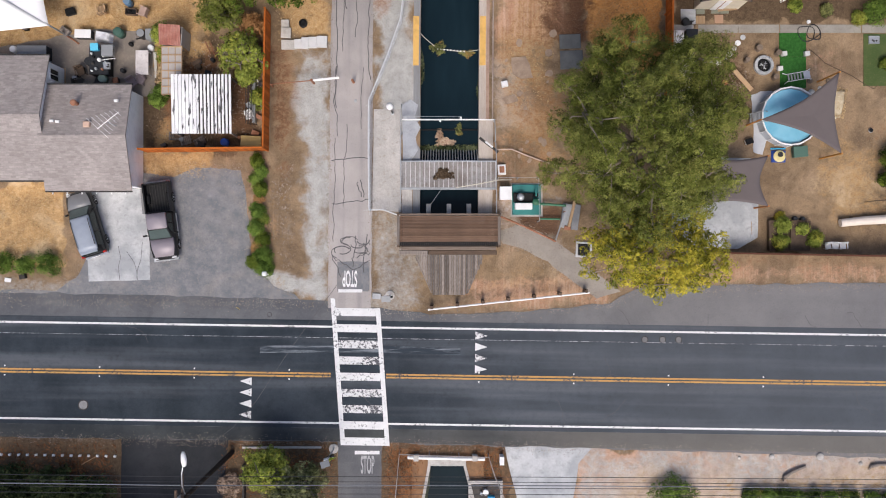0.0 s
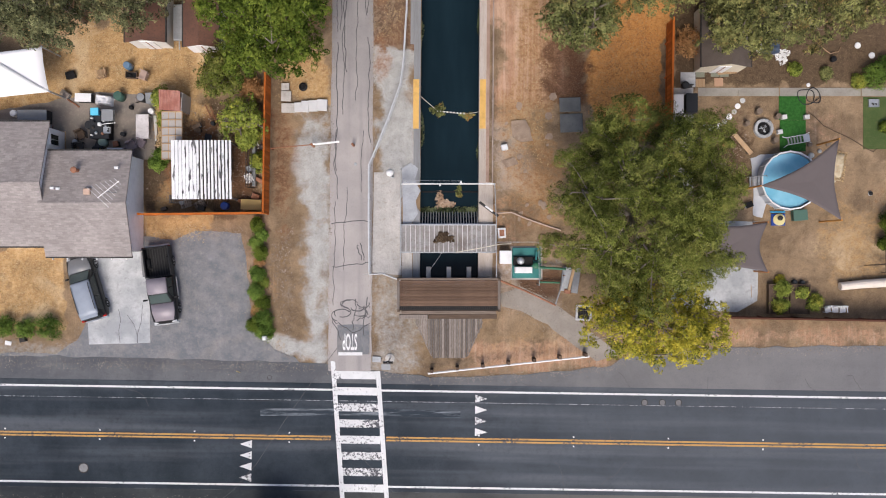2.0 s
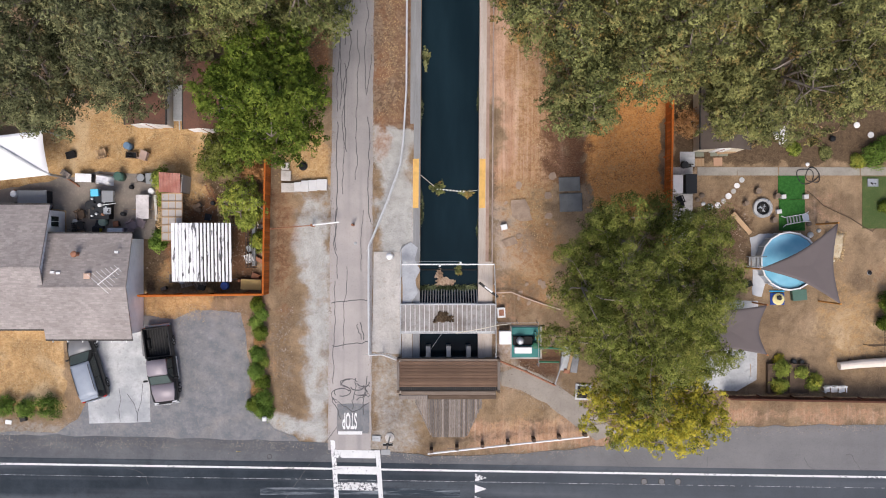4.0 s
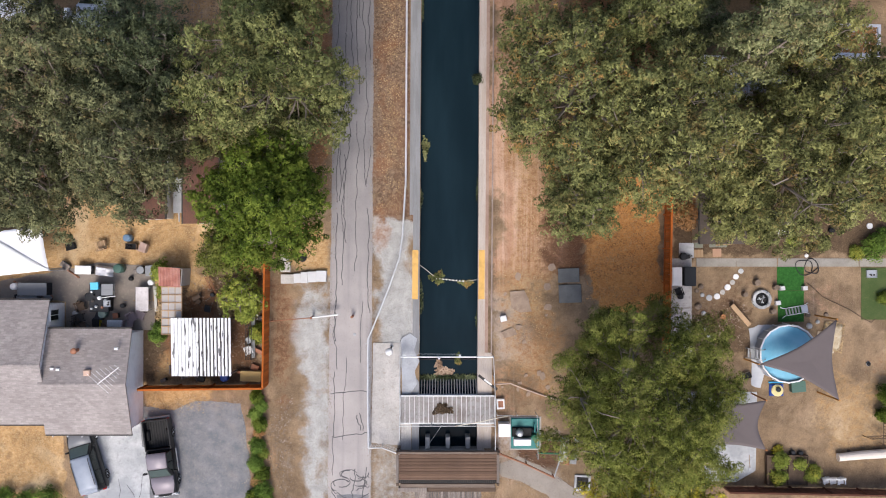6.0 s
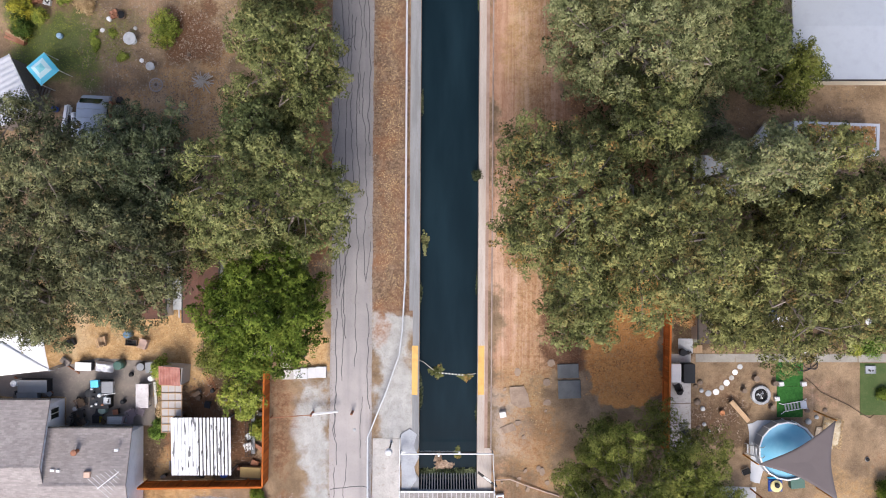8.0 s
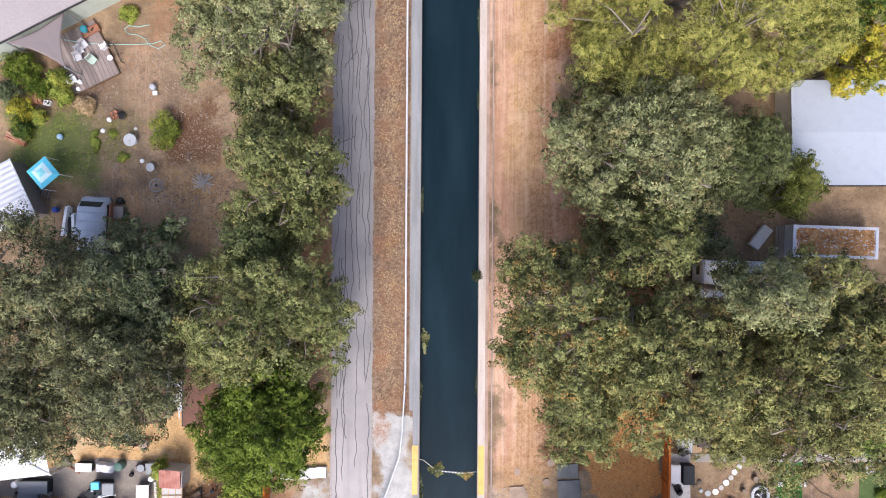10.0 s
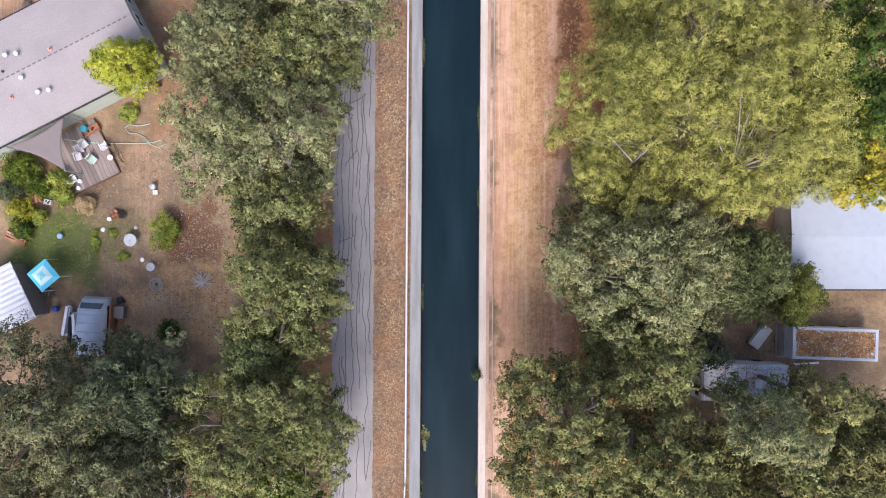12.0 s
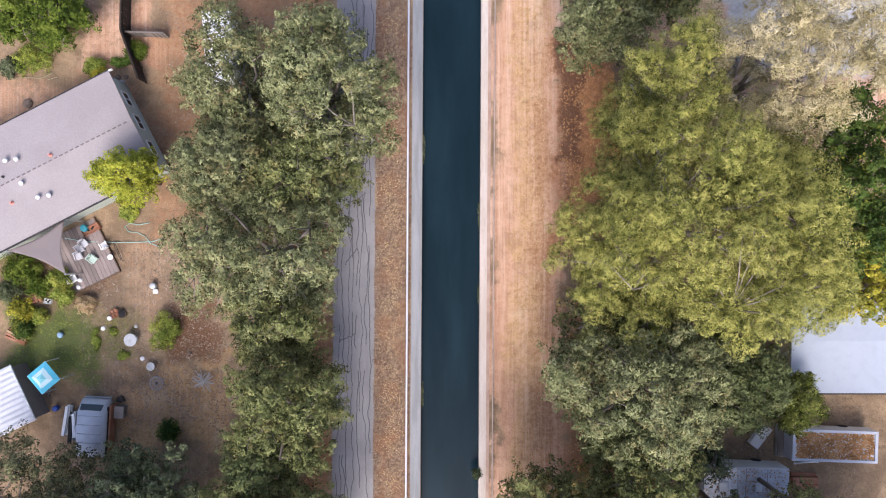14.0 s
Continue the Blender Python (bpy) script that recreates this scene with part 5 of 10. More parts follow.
hut = thing("tool_hut", "tiny hut with a rusty red metal roof", "hut", -18.6, 14.65, 0, -4)
part("roof", ribbed_roof(-0.85, 0.62, -0.68, 0.65, 1.75, 2.1, 7, 0.02, 0.03), worn("faded_red_sheet", (0.30, 0.115, 0.085), (0.40, 0.19, 0.15), (0.2, 0.08, 0.05), 1.5, 9, 0.7), hut, "faded red ribbed sheet")
part("wall", M().box(-0.75, -0.7, -0.6, 0.6, 0, 1.72).box(0.65, 0.7, -0.6, 0.6, 0, 1.8).box(-0.7, 0.65, -0.6, -0.55, 0, 1.68).box(-0.7, 0.65, 0.55, 0.6, 0, 1.9), plain("grey_ply", (0.36, 0.34, 0.32), 0.8), hut, "grey plywood wall")

rack = thing("greenhouse_frame", "low lath frame with clouded panes", "greenhouse", -18.7, 12.3)
for i in range(7):
    part("lath", M().box(-0.72, 0.72, -1.66 + i * 0.545, -1.60 + i * 0.545, 1.45, 1.52), PALE_WOOD, rack)
for x in (-0.72, -0.25, 0.22, 0.68):
    part("rail", M().box(x - 0.03, x + 0.03, -1.66, 1.67, 1.40, 1.455), PALE_WOOD, rack)
for x in (-0.72, 0.68):
    for y in (-1.6, 1.6):
        part("post", M().box(x - 0.04, x + 0.04, y - 0.04, y + 0.04, -0.05, 1.4), PALE_WOOD, rack)
for i in range(6):
    for j in range(3):
        part("pane", M().box(-0.69 + j * 0.465, -0.28 + j * 0.465, -1.59 + i * 0.545, -1.12 + i * 0.545, 1.44, 1.452), plain("clouded_pane", (0.40, 0.37, 0.34), 0.35), rack, "clouded pane")

metal_roof = thing("outbuilding", "long outbuilding with a bright white metal roof", "building", 29.5, 38.4)
gable_body(metal_roof, -5.7, 9.0, -3.35, 3.35, 2.7, 2.9, CREAM, plain("white_metal_roof", (0.335, 0.365, 0.41), 0.55, 0, 0.4, 0.15), 0.2, 0.15, "", "bright white metal roof", cap=False)
for i in range(2):
    part("seam", M().box(-5.8 + 7 * i, -5.77 + 7 * i, -3.5, 3.5, 2.74, 2.80), WHITE, metal_roof)

tin_shed = thing("tin_shed", "small shed with white ribbed metal roof", "shed", -30.1, 34.15, 0, -65)
part("roof", ribbed_roof(-2.05, 2.05, -1.55, 1.55, 2.0, 2.3, 11, 0.03, 0.035), plain("white_ribbed_sheet", (0.45, 0.46, 0.49), 0.5), tin_shed, "white ribbed sheet")
part("wall", M().box(-1.95, -1.9, -1.45, 1.45, 0, 2.0).box(1.9, 1.95, -1.45, 1.45, 0, 2.0).box(-1.9, 1.9, -1.45, -1.4, 0, 1.95).box(-1.9, 1.9, 1.4, 1.45, 0, 2.2), OLD_WOOD, tin_shed, "weathered board wall")
part("fascia", M().box(-2.07, 2.07, 1.56, 1.6, 2.2, 2.32).box(2.06, 2.1, -1.55, 1.55, 2.0, 2.1), WHITE, tin_shed, "white edge trim")
# ---------------------------------------------------------------- trees
tree("oak_tree", "broad olive-green oak beside the canal yard", 12.3, 7.0, 6.2, 6.4, 3.5, 13.2, ELM, 11, 1.15, 0.28, 96, 0.042, 0.38, gap=0.1, edge=0.1, holes=0.05, aspect=2.8, lie=0.34)
tree("yellowing_tree", "small tree with yellowing autumn leaves by the road", 13.7, -0.3, 4.8, 3.0, 1.5, 8.2, YELLOWING, 12, 0.85, 0.2, 30, 0.075, 0.18, gap=0.32, edge=0.2, holes=0.35)
tree("ash_tree", "bright green leafy tree beside the lane", -11.0, 19.6, 4.2, 4.2, 3.0, 10.4, ASH, 13, 1.2, 0.25, 44, 0.085, 0.26, gap=0.06, holes=0.12)
tree("small_tree", "grey-green small tree behind the shelter", -15.0, 16.4, 1.8, 1.7, 0.8, 4.0, ELM, 55, 0.6, 0.2, 36, 0.065, 0.1)
tree("small_tree", "sparse yellow-green tree over the board fence", -13.9, 13.4, 1.7, 1.6, 0.6, 3.2, YARDPLANT, 14, 0.5, 0.15, 18, 0.08, 0.12, gap=0.45, holes=0.35, edge=0.2)
bush("dry_shrub", "rusty brown shrub beside the board fence", -13.3, 15.6, 0.95, 0.8, 1.9, DRYBROWN, 62, 0.13)
bush("shrub", "yellow-green shrub beside the board fence", -13.7, 12.2, 0.8, 0.7, 1.7, YARDPLANT, 15, 0.15)
tree("oak_tree", "large grey-green oak over the back yard", -24.4, 26.8, 5.4, 6.2, 3.0, 13.6, OAK_DULL, 16, 1.5, 0.27, 40, 0.08, 0.35, holes=0.14)
tree("oak_tree", "dark evergreen oak over the back yard", -18.7, 28.2, 3.9, 4.4, 3.0, 11.4, OAK_DARK, 17, 1.3, 0.25, 40, 0.075, 0.28)
tree("oak_tree", "grey-green oak over the garden sheds", -19.4, 22.6, 4.5, 4.3, 3.0, 12.4, OAK_DULL, 18, 1.35, 0.27, 40, 0.08, 0.3)
tree("oak_tree", "grey-green oak at the end of the back yard", -25.4, 20.7, 3.9, 3.4, 2.8, 11.0, OAK_DULL, 43, 1.3, 0.27, 40, 0.08, 0.28)
tree("oak_tree", "olive oak leaning over the service lane", -10.8, 26.7, 5.6, 4.6, 3.0, 13.2, OAK, 19, 1.3, 0.27, 40, 0.085, 0.33)
tree("oak_tree", "olive oak between the yard and the lane", -9.5, 34.8, 3.7, 4.5, 2.8, 11.4, OAK, 20, 1.2, 0.26, 40, 0.085, 0.3)
tree("oak_tree", "drying oak with rusty leaves by the canal", 8.2, 26.2, 5.3, 5.7, 3.0, 14.0, OAK_DRY, 21, 1.3, 0.27, 40, 0.085, 0.35, gap=0.2, edge=0.14, holes=0.2)
tree("oak_tree", "tall olive oak over the canal yard", 13.3, 23.6, 4.6, 5.2, 3.0, 15.6, OAK_OLIVE, 22, 1.25, 0.27, 40, 0.085, 0.35, gap=0.18, holes=0.18)
tree("oak_tree", "small olive oak beside the canal bank", 8.9, 19.6, 2.7, 2.4, 2.5, 10.0, OAK, 23, 1.1, 0.26, 40, 0.085, 0.2)
tree("oak_tree", "grey-green oak over a parked camper", 22.0, 25.0, 4.6, 3.0, 3.0, 14.0, OAK_OLIVE, 24, 1.1, 0.25, 36, 0.085, 0.3, gap=0.3, edge=0.18, holes=0.3)
tree("oak_tree", "tall pale grey-green oak beside a parked camper", 17.6, 28.0, 2.9, 2.1, 8.0, 17.6, OAK_GREY, 63, 0.9, 0.25, 38, 0.085, 0.24, gap=0.26, edge=0.22, holes=0.2)
tree("oak_tree", "slender olive oak beside the flat trailer", 21.6, 28.9, 2.3, 1.6, 6.0, 14.5, OAK_OLIVE, 64, 0.8, 0.25, 36, 0.085, 0.2, gap=0.3, edge=0.22, holes=0.25)
tree("oak_tree", "olive oak over the garden shed", 20.8, 21.4, 4.8, 4.8, 3.0, 15.2, OAK_OLIVE, 25, 1.2, 0.26, 38, 0.085, 0.3, gap=0.2, holes=0.2)
tree("oak_tree", "low olive oak leaning over the garden shed", 18.5, 19.6, 2.6, 2.6, 2.5, 9.5, OAK_OLIVE, 60, 1.1, 0.26, 38, 0.085, 0.2, gap=0.16)
tree("oak_tree", "grey-green oak at the yard's far side", 26.5, 23.4, 4.4, 5.7, 3.0, 13.0, OAK_OLIVE, 44, 1.2, 0.26, 38, 0.085, 0.3, gap=0.2, holes=0.18)
tree("oak_tree", "olive oak filling the gap between the larger oaks", 12.4, 31.2, 3.6, 3.0, 3.0, 12.2, OAK, 58, 1.2, 0.27, 40, 0.085, 0.25)
tree("oak_tree", "low dark oak behind a parked camper", 16.4, 31.2, 2.6, 2.3, 1.5, 7.5, OAK_DARK, 59, 1.0, 0.25, 38, 0.08, 0.18)
tree("oak_tree", "silvery grey-green oak by the white outbuilding", 12.4, 36.0, 6.3, 4.7, 3.0, 14.0, OAK_GREY, 26, 1.3, 0.27, 40, 0.085, 0.38)
tree("oak_tree", "low shaded oak under the feathery tree", 11.2, 39.6, 4.3, 2.6, 2.0, 10.0, OAK_DRY, 61, 1.1, 0.25, 38, 0.08, 0.22, gap=0.24, edge=0.18, holes=0.2)
tree("oak_tree", "dark low oak beside the white outbuilding", 18.6, 36.2, 3.8, 3.4, 2.5, 9.8, OAK_SHADE, 57, 1.1, 0.25, 38, 0.08, 0.25)
tree("young_tree", "young bright green tree beside the white roof", 22.8, 34.5, 2.2, 2.0, 1.5, 7.5, ELM, 27, 0.8, 0.22, 40, 0.07, 0.14)
tree("pine_tree", "huge yellow-green feathery tree beside the canal", 14.2, 45.9, 7.5, 7.5, 4.0, 20.8, PINE, 28, 1.3, 0.27, 100, 0.037, 0.45, gap=0.22, edge=0.14, aspect=3.2, holes=0.22, lie=0.2, slim=0.5)
tree("pine_tree", "yellow-green feathery tree leaning to the bank", 12.2, 52.9, 3.0, 3.5, 5.0, 19.0, PINE, 54, 1.2, 0.27, 96, 0.037, 0.25, gap=0.22, aspect=3.6, lie=0.2, slim=0.5)
tree("pine_tree", "yellow-green feathery tree over the white roof", 20.3, 41.9, 2.3, 2.2, 6.0, 15.0, PINE, 65, 0.9, 0.27, 90, 0.037, 0.22, gap=0.22, edge=0.14, aspect=3.2, lie=0.2, slim=0.5)
tree("pine_tree", "straw-coloured feathery tree with bare limbs", 18.0, 54.2, 6.0, 4.6, 4.0, 21.0, STRAWTREE, 29, 1.2, 0.34, 120, 0.042, 0.4, gap=0.15, edge=0.18, aspect=2.2, lie=0.18, holes=0.12)
tree("broadleaf_tree", "deep green tree with dense shade", 24.4, 49.0, 4.3, 6.2, 2.5, 15.0, DEEP, 30, 1.2, 0.26, 38, 0.095, 0.35)
tree("yellowing_tree", "yellow and green tree at the white roof's edge", 26.6, 42.8, 1.7, 3.0, 2.0, 12.0, YELLOWING, 31, 0.9, 0.25, 36, 0.095, 0.2, gap=0.2)
tree("oak_tree", "grey-green oak on the canal bank", 10.2, 59.2, 3.0, 3.0, 2.5, 10.0, OAK_GREY, 32, 1.2, 0.26, 40, 0.085, 0.25)
tree("oak_tree", "olive oak at the head of the canal bank", 14.0, 61.5, 3.8, 2.8, 2.5, 12.5, OAK, 45, 1.2, 0.26, 40, 0.085, 0.25)
tree("oak_tree", "wide olive oak over the yard fence and lane", -10.9, 44.6, 6.1, 5.2, 3.0, 13.6, OAK_GREY, 33, 1.3, 0.26, 40, 0.085, 0.36, gap=0.24, edge=0.18, holes=0.3)
tree("oak_tree", "tall green oak beside the service lane", -6.7, 54.0, 3.6, 5.4, 3.0, 15.4, OAK_GREY, 34, 1.3, 0.27, 40, 0.085, 0.33)
tree("broadleaf_tree", "olive green tree beside the pinkish-roofed house", -12.6, 54.6, 3.4, 5.4, 2.5, 12.4, OAK_GREY, 35, 1.25, 0.27, 40, 0.085, 0.26, gap=0.18, holes=0.25)
tree("yellowing_tree", "yellow-green rounded tree against the house", -20.1, 49.3, 2.4, 1.7, 3.4, 8.3, LIME, 36, 0.9, 0.22, 44, 0.075, 0.16, gap=0.05, holes=0.0, edge=0.04)
tree("broadleaf_tree", "bright green tree behind the low house", -27.4, 60.7, 3.6, 2.8, 0.6, 5.0, ASH, 37, 0.9, 0.24, 38, 0.09, 0.16)
tree("oak_tree", "olive oak filling the row beside the lane", -8.2, 49.4, 3.4, 3.2, 3.0, 12.6, OAK, 50, 1.1, 0.26, 40, 0.085, 0.25, gap=0.24, holes=0.28)
tree("oak_tree", "grey-green oak behind the yellow tree", -13.4, 49.2, 3.3, 3.2, 2.8, 12.8, OAK_GREY, 51, 1.2, 0.26, 40, 0.085, 0.24)
tree("oak_tree", "low olive oak beside the yard", -10.4, 40.0, 3.2, 2.9, 2.6, 10.0, OAK, 52, 1.1, 0.26, 40, 0.085, 0.22, gap=0.2)
tree("oak_tree", "olive oak between lane and back yard", -11.6, 31.0, 2.6, 2.4, 2.6, 9.0, OAK_SHADE, 53, 1.0, 0.26, 38, 0.085, 0.2)
# ---------------------------------------------------------------- gate house and canal works
def wire_fence(name, label, pts, high, mat, every=2.4, wires=True, rail=0.035, parent_kind="fence"):
    """Pipe posts, a top rail and wire mesh along a line of ground points."""
    t = thing(name, label, parent_kind, pts[0][0], pts[0][1])
    ox, oy = pts[0]
    p = [Vector((a - ox, b - oy)) for a, b in pts]
    part("top_rail", M().tube([(q.x, q.y, high) for q in p], rail, 6), mat, t)
    net = M()
    for a, b in zip(p, p[1:]):
        d = b - a
        k = max(1, round(d.length / every))
        for i in range(k):
            q = a + d * i / k
            part("post", M().tube([(q.x, q.y, -0.05), (q.x, q.y, high + 0.03)], 0.035, 6), mat, t)
        if wires:
            n = int(d.length / 0.16)
            lean = d.normalized() * 0.4
            for i in range(n):
                q = a + d * i / n
                for s in (-1, 1):
                    e = q + lean * s
                    net.tube([(q.x, q.y, 0.05), (e.x, e.y, high)], 0.011, 3)
            for z in (0.06, high * 0.5):
                net.tube([(a.x, a.y, z), (b.x, b.y, z)], 0.008, 3)
    q = p[-1]
    part("post", M().tube([(q.x, q.y, -0.05), (q.x, q.y, high + 0.03)], 0.035, 6), mat, t)
    if wires:
        part("wire_mesh", net, mat, t)
    return t


wire_fence("chain_link_fence", "galvanised chain-link fence along the canal lane", [(-5.12, 2.75), (-5.17, 6.5), (-5.15, 10.3), (-4.85, 11.0), (-3.8, 13.6), (-2.95, 16.0), (-2.75, 17.6), (-2.55, 21.0)], 1.25, plain("bright_galvanised", (0.60, 0.62, 0.64), 0.5), 2.4, True, 0.05)
wire_fence("steel_rail", "galvanised rail between lane fence and gate deck", [(-5.12, 2.72), (-4.2, 2.75), (-3.0, 2.3)], 1.2, plain("galvanised_return", (0.58, 0.59, 0.60), 0.5), 1.1, True, 0.045)
far_rail = [(sk(-2.68, y), y) for y in (21.0, 28.0, 35.0, 42.0, 49.0, 56.0, 63.0, 90.0, 130.0)]
wire_fence("pipe_rail", "low pale pipe rail along the west canal wall", far_rail, 0.55, plain("pale_pipe_paint", (0.58, 0.58, 0.62), 0.5), 3.5, False, 0.07)
wire_fence("pipe_rail", "thin weathered rail along the east canal wall", [(sk(3.42, y), y) for y in (9.2, 15.0, 20.0, 28.0, 35.0, 42.0, 49.0, 56.0, 63.0, 90.0, 130.0)], 0.6, worn("weathered_pipe", (0.42, 0.35, 0.31), (0.33, 0.25, 0.22), (0.25, 0.15, 0.1), 1, 8, 0.6), 3.0, False, 0.045)
part("ledge", M().prism([(sk(-2.16, 19), 19), (sk(-2.16, 130), 130), (sk(-2.42, 130), 130), (sk(-2.42, 19), 19)], -0.1, 0.03), LIP_GREY, canal, "pale concrete ledge")
part("ledge", M().prism([(sk(2.98, 9), 9), (sk(3.2, 9), 9), (sk(3.2, 130), 130), (sk(2.98, 130), 130)], -0.1, 0.035), LEDGE, canal, "brown-stained concrete ledge")
part("yellow_edge", M().prism([(-1.72, 13.0), (-1.68, 16.5), (-2.1, 16.5), (-2.12, 13.0)], 0.0, 0.062), YELLOW, canal, "yellow painted edge")
part("yellow_edge", M().prism([(2.58, 13.0), (3.02, 13.0), (3.05, 16.5), (2.62, 16.5)], 0.0, 0.062), YELLOW, canal, "faded yellow painted edge")
part("apron", M().prism(ragged([(2.99, 2.4), (3.5, 2.4), (3.55, 9.2), (3.0, 9.2)], 0.5, 0.02, 1), -0.1, 0.045), LIP_TAN_SUNLIT, canal, "tan concrete apron")
part("side_wall", M().prism([(-2.18, 2.3), (-2.18, 4.2), (-2.9, 4.2), (-2.9, 2.3)], -0.5, 0.05), CONCRETE, canal)
part("shelf", M().prism([(-2.85, 6.0), (-2.165, 6.0), (-2.165, 10.0), (-2.85, 10.0)], -0.6, 0.04), LEDGE_GREY, canal, "grey concrete shelf")

PALE_STEEL = worn("pale_worn_steel", (0.74, 0.74, 0.73), (0.60, 0.59, 0.57), (0.30, 0.22, 0.17), 1.2, 9, 0.6, 0.2, 0.05)
rack_t = thing("trash_rack", "steel bar screen across the canal with algae", "bar screen", 0.4, 6.7)
bar_me = M().tube([(0, 0.62, -1.15), (0, -0.46, 0.15)], 0.034, 5).mesh("bar", PALE_STEEL)
for i in range(22):
    share("bar", bar_me, rack_t, pose(-2.05 + i * 0.195, 0, 0))
part("cross_bar", M().box(-2.15, 2.15, -0.50, -0.42, 0.08, 0.18), STEEL, rack_t)
part("cross_bar", M().box(-2.15, 2.15, 0.1, 0.15, -0.65, -0.60), DARK_STEEL, rack_t)
rng = np.random.default_rng(5)
n = 900
quads("algae", np.stack([rng.uniform(-2.1, 2.1, n), 0.58 + rng.normal(size=n) * 0.1, -0.98 + np.abs(rng.normal(size=n)) * 0.06], 1), np.tile([0, 0, 1.0], (n, 1)) + rng.normal(size=(n, 3)) * 0.4, rng.uniform(0.05, 0.14, n), OAK_DARK, rack_t, "dark algae caught on the bars", rng=rng)


def floating(name, label, x, y, rx, ry, mat, seed, count=500, size=0.12, high=0.12, z=None):
    """A low heap of scraps."""
    rng = np.random.default_rng(seed)
    r, a = np.sqrt(rng.uniform(0, 1, count)), rng.uniform(0, 6.28, count)
    w = 1 + 0.3 * np.sin(3 * a + seed) + 0.2 * np.sin(7 * a)
    p = np.stack([rx * r * w * np.cos(a), ry * r * w * np.sin(a), 0.01 + high * (1 - r) * rng.uniform(0.3, 1, count)], 1)
    o = quads(name, p, np.tile([0, 0, 1.0], (count, 1)) + rng.normal(size=(count, 3)) * 0.5, size * rng.uniform(0.5, 1.5, count), mat, rng=rng)
    o.location = (x, y, WATER_Z if z is None else z)
    return tagged(o, label, "debris", "", "stuff")


TANFOAM = leafy("tan_flotsam", (0.30, 0.20, 0.13), (0.48, 0.34, 0.24), (0.64, 0.50, 0.38))
floating("flotsam", "tan floating foam and twigs at the rack", 0.1, 7.72, 0.62, 0.34, TANFOAM, 2, 700)
floating("flotsam", "tan floating foam and twigs at the rack", -0.25, 8.3, 0.24, 0.3, TANFOAM, 3, 260)
floating("weed_raft", "brown-green weed floating in the canal", 1.15, 8.6, 0.2, 0.4, OAK_DRY, 4, 260)
floating("weed_raft", "brown-green weed caught on the float line", -0.35, 14.5, 0.5, 0.42, OAK_DRY, 5, 420)
floating("weed_raft", "brown-green weed caught on the float line", 1.75, 14.1, 0.45, 0.22, OAK_DRY, 6, 300)
floating("weed_raft", "pale green weed trailing by the canal wall", -1.2, 23.9, 0.22, 0.7, OAK_GREY, 7, 300)
for i, (x, y, a, b) in enumerate(((-1.55, 20.2, 0.14, 0.9), (-1.5, 13.0, 0.14, 1.2), (2.6, 20.8, 0.12, 0.8), (2.55, 11.5, 0.1, 0.7), (-1.4, 34.0, 0.08, 0.8), (2.75, 47.0, 0.1, 1.1), (2.7, 41.5, 0.08, 0.6), (-1.3, 52.0, 0.08, 1.2))):
    floating("weed_raft", "green slime along the waterline", x, y, a, b, OAK_DARK, 20 + i, 200, 0.09)
bush("overhanging_plant", "dark plant growing from the canal wall", 2.5, 28.6, 0.28, 0.4, 0.35, OAK_DARK, 61, 0.1)

boom = thing("float_line", "pale rope with floats across the canal", "rope", -1.9, 15.2)
pts = [(0.0, 0.4, 0.05), (0.6, 0.0, -0.9), (1.5, -0.75, -0.97), (2.4, -0.85, -0.97), (3.4, -1.0, -0.97), (4.4, -0.85, -0.95), (4.75, -0.8, 0.05)]
part("rope", M().tube(pts, 0.025, 5), plain("pale_rope", (0.55, 0.52, 0.46), 0.9), boom)
for i in range(9):
    part("float", M().lathe(1.5 + i * 0.24, -0.78 - i * 0.02, [(0.02, -1.01), (0.06, -0.98), (0.06, -0.94), (0.02, -0.91)], 8), WHITE, boom)
line = thing("boom_pipe", "black float pipe across the canal", "pipe", -1.6, 8.6)
part("pipe", M().tube([(0, 0, WATER_Z + 0.02), (4.15, 0, WATER_Z + 0.02)], 0.055, 6), BLACK, line)

beam = thing("gate_rail", "white pipe rail spanning the canal", "rail", -2.9, 9.02)
part("pipe", M().tube([(0, 0, 0.9), (6.55, 0, 0.9)], 0.05, 8), WHITE, beam)
part("cable", M().tube([(0.1, 0.22, 0.95), (4.2, 0.2, 0.95)], 0.012, 4), STEEL, beam)
for x in (0.0, 6.5):
    part("post", M().tube([(x, 0, 0), (x, 0, 1.0)], 0.04, 6), STEEL, beam)
for x, y in ((2.7, -0.1), (4.15, 0.12)):
    part("sensor", M().box(x - 0.07, x + 0.07, y - 0.06, y + 0.06, 0.85, 1.05, None, 0.02), WHITE, beam, "small white sensor")
part("hand_wheel", M().lathe(0.25, 0.05, [(0.14, 0.85), (0.16, 0.88), (0.14, 0.92)], 12), STEEL, beam)

SLAT_WHITE = worn("worn_white_slat", (0.70, 0.70, 0.70), (0.55, 0.54, 0.53), (0.36, 0.28, 0.22), 1.0, 8, 0.6)
walkway = thing("footbridge", "steel grating footbridge over the canal", "footbridge", 0.37, 5.22)
for i in range(20):
    x = -3.3 + i * 0.333
    part("grating_panel", M().box(x, x + 0.29, -0.92, 0.92, 0.28, 0.335, None, 0.008), worn("grating_grey", (0.22, 0.19, 0.17), (0.34, 0.33, 0.325), (0.15, 0.10, 0.07), 0.6, 4, 0.7, 0.1), walkway) if i == 0 else None
    if i:
        share("grating_panel", walkway.children[0].data, walkway, pose(i * 0.333, 0, 0))
rib = M().box(-0.024, 0.024, -0.95, 0.95, 0.27, 0.40).mesh("rib", SLAT_WHITE)
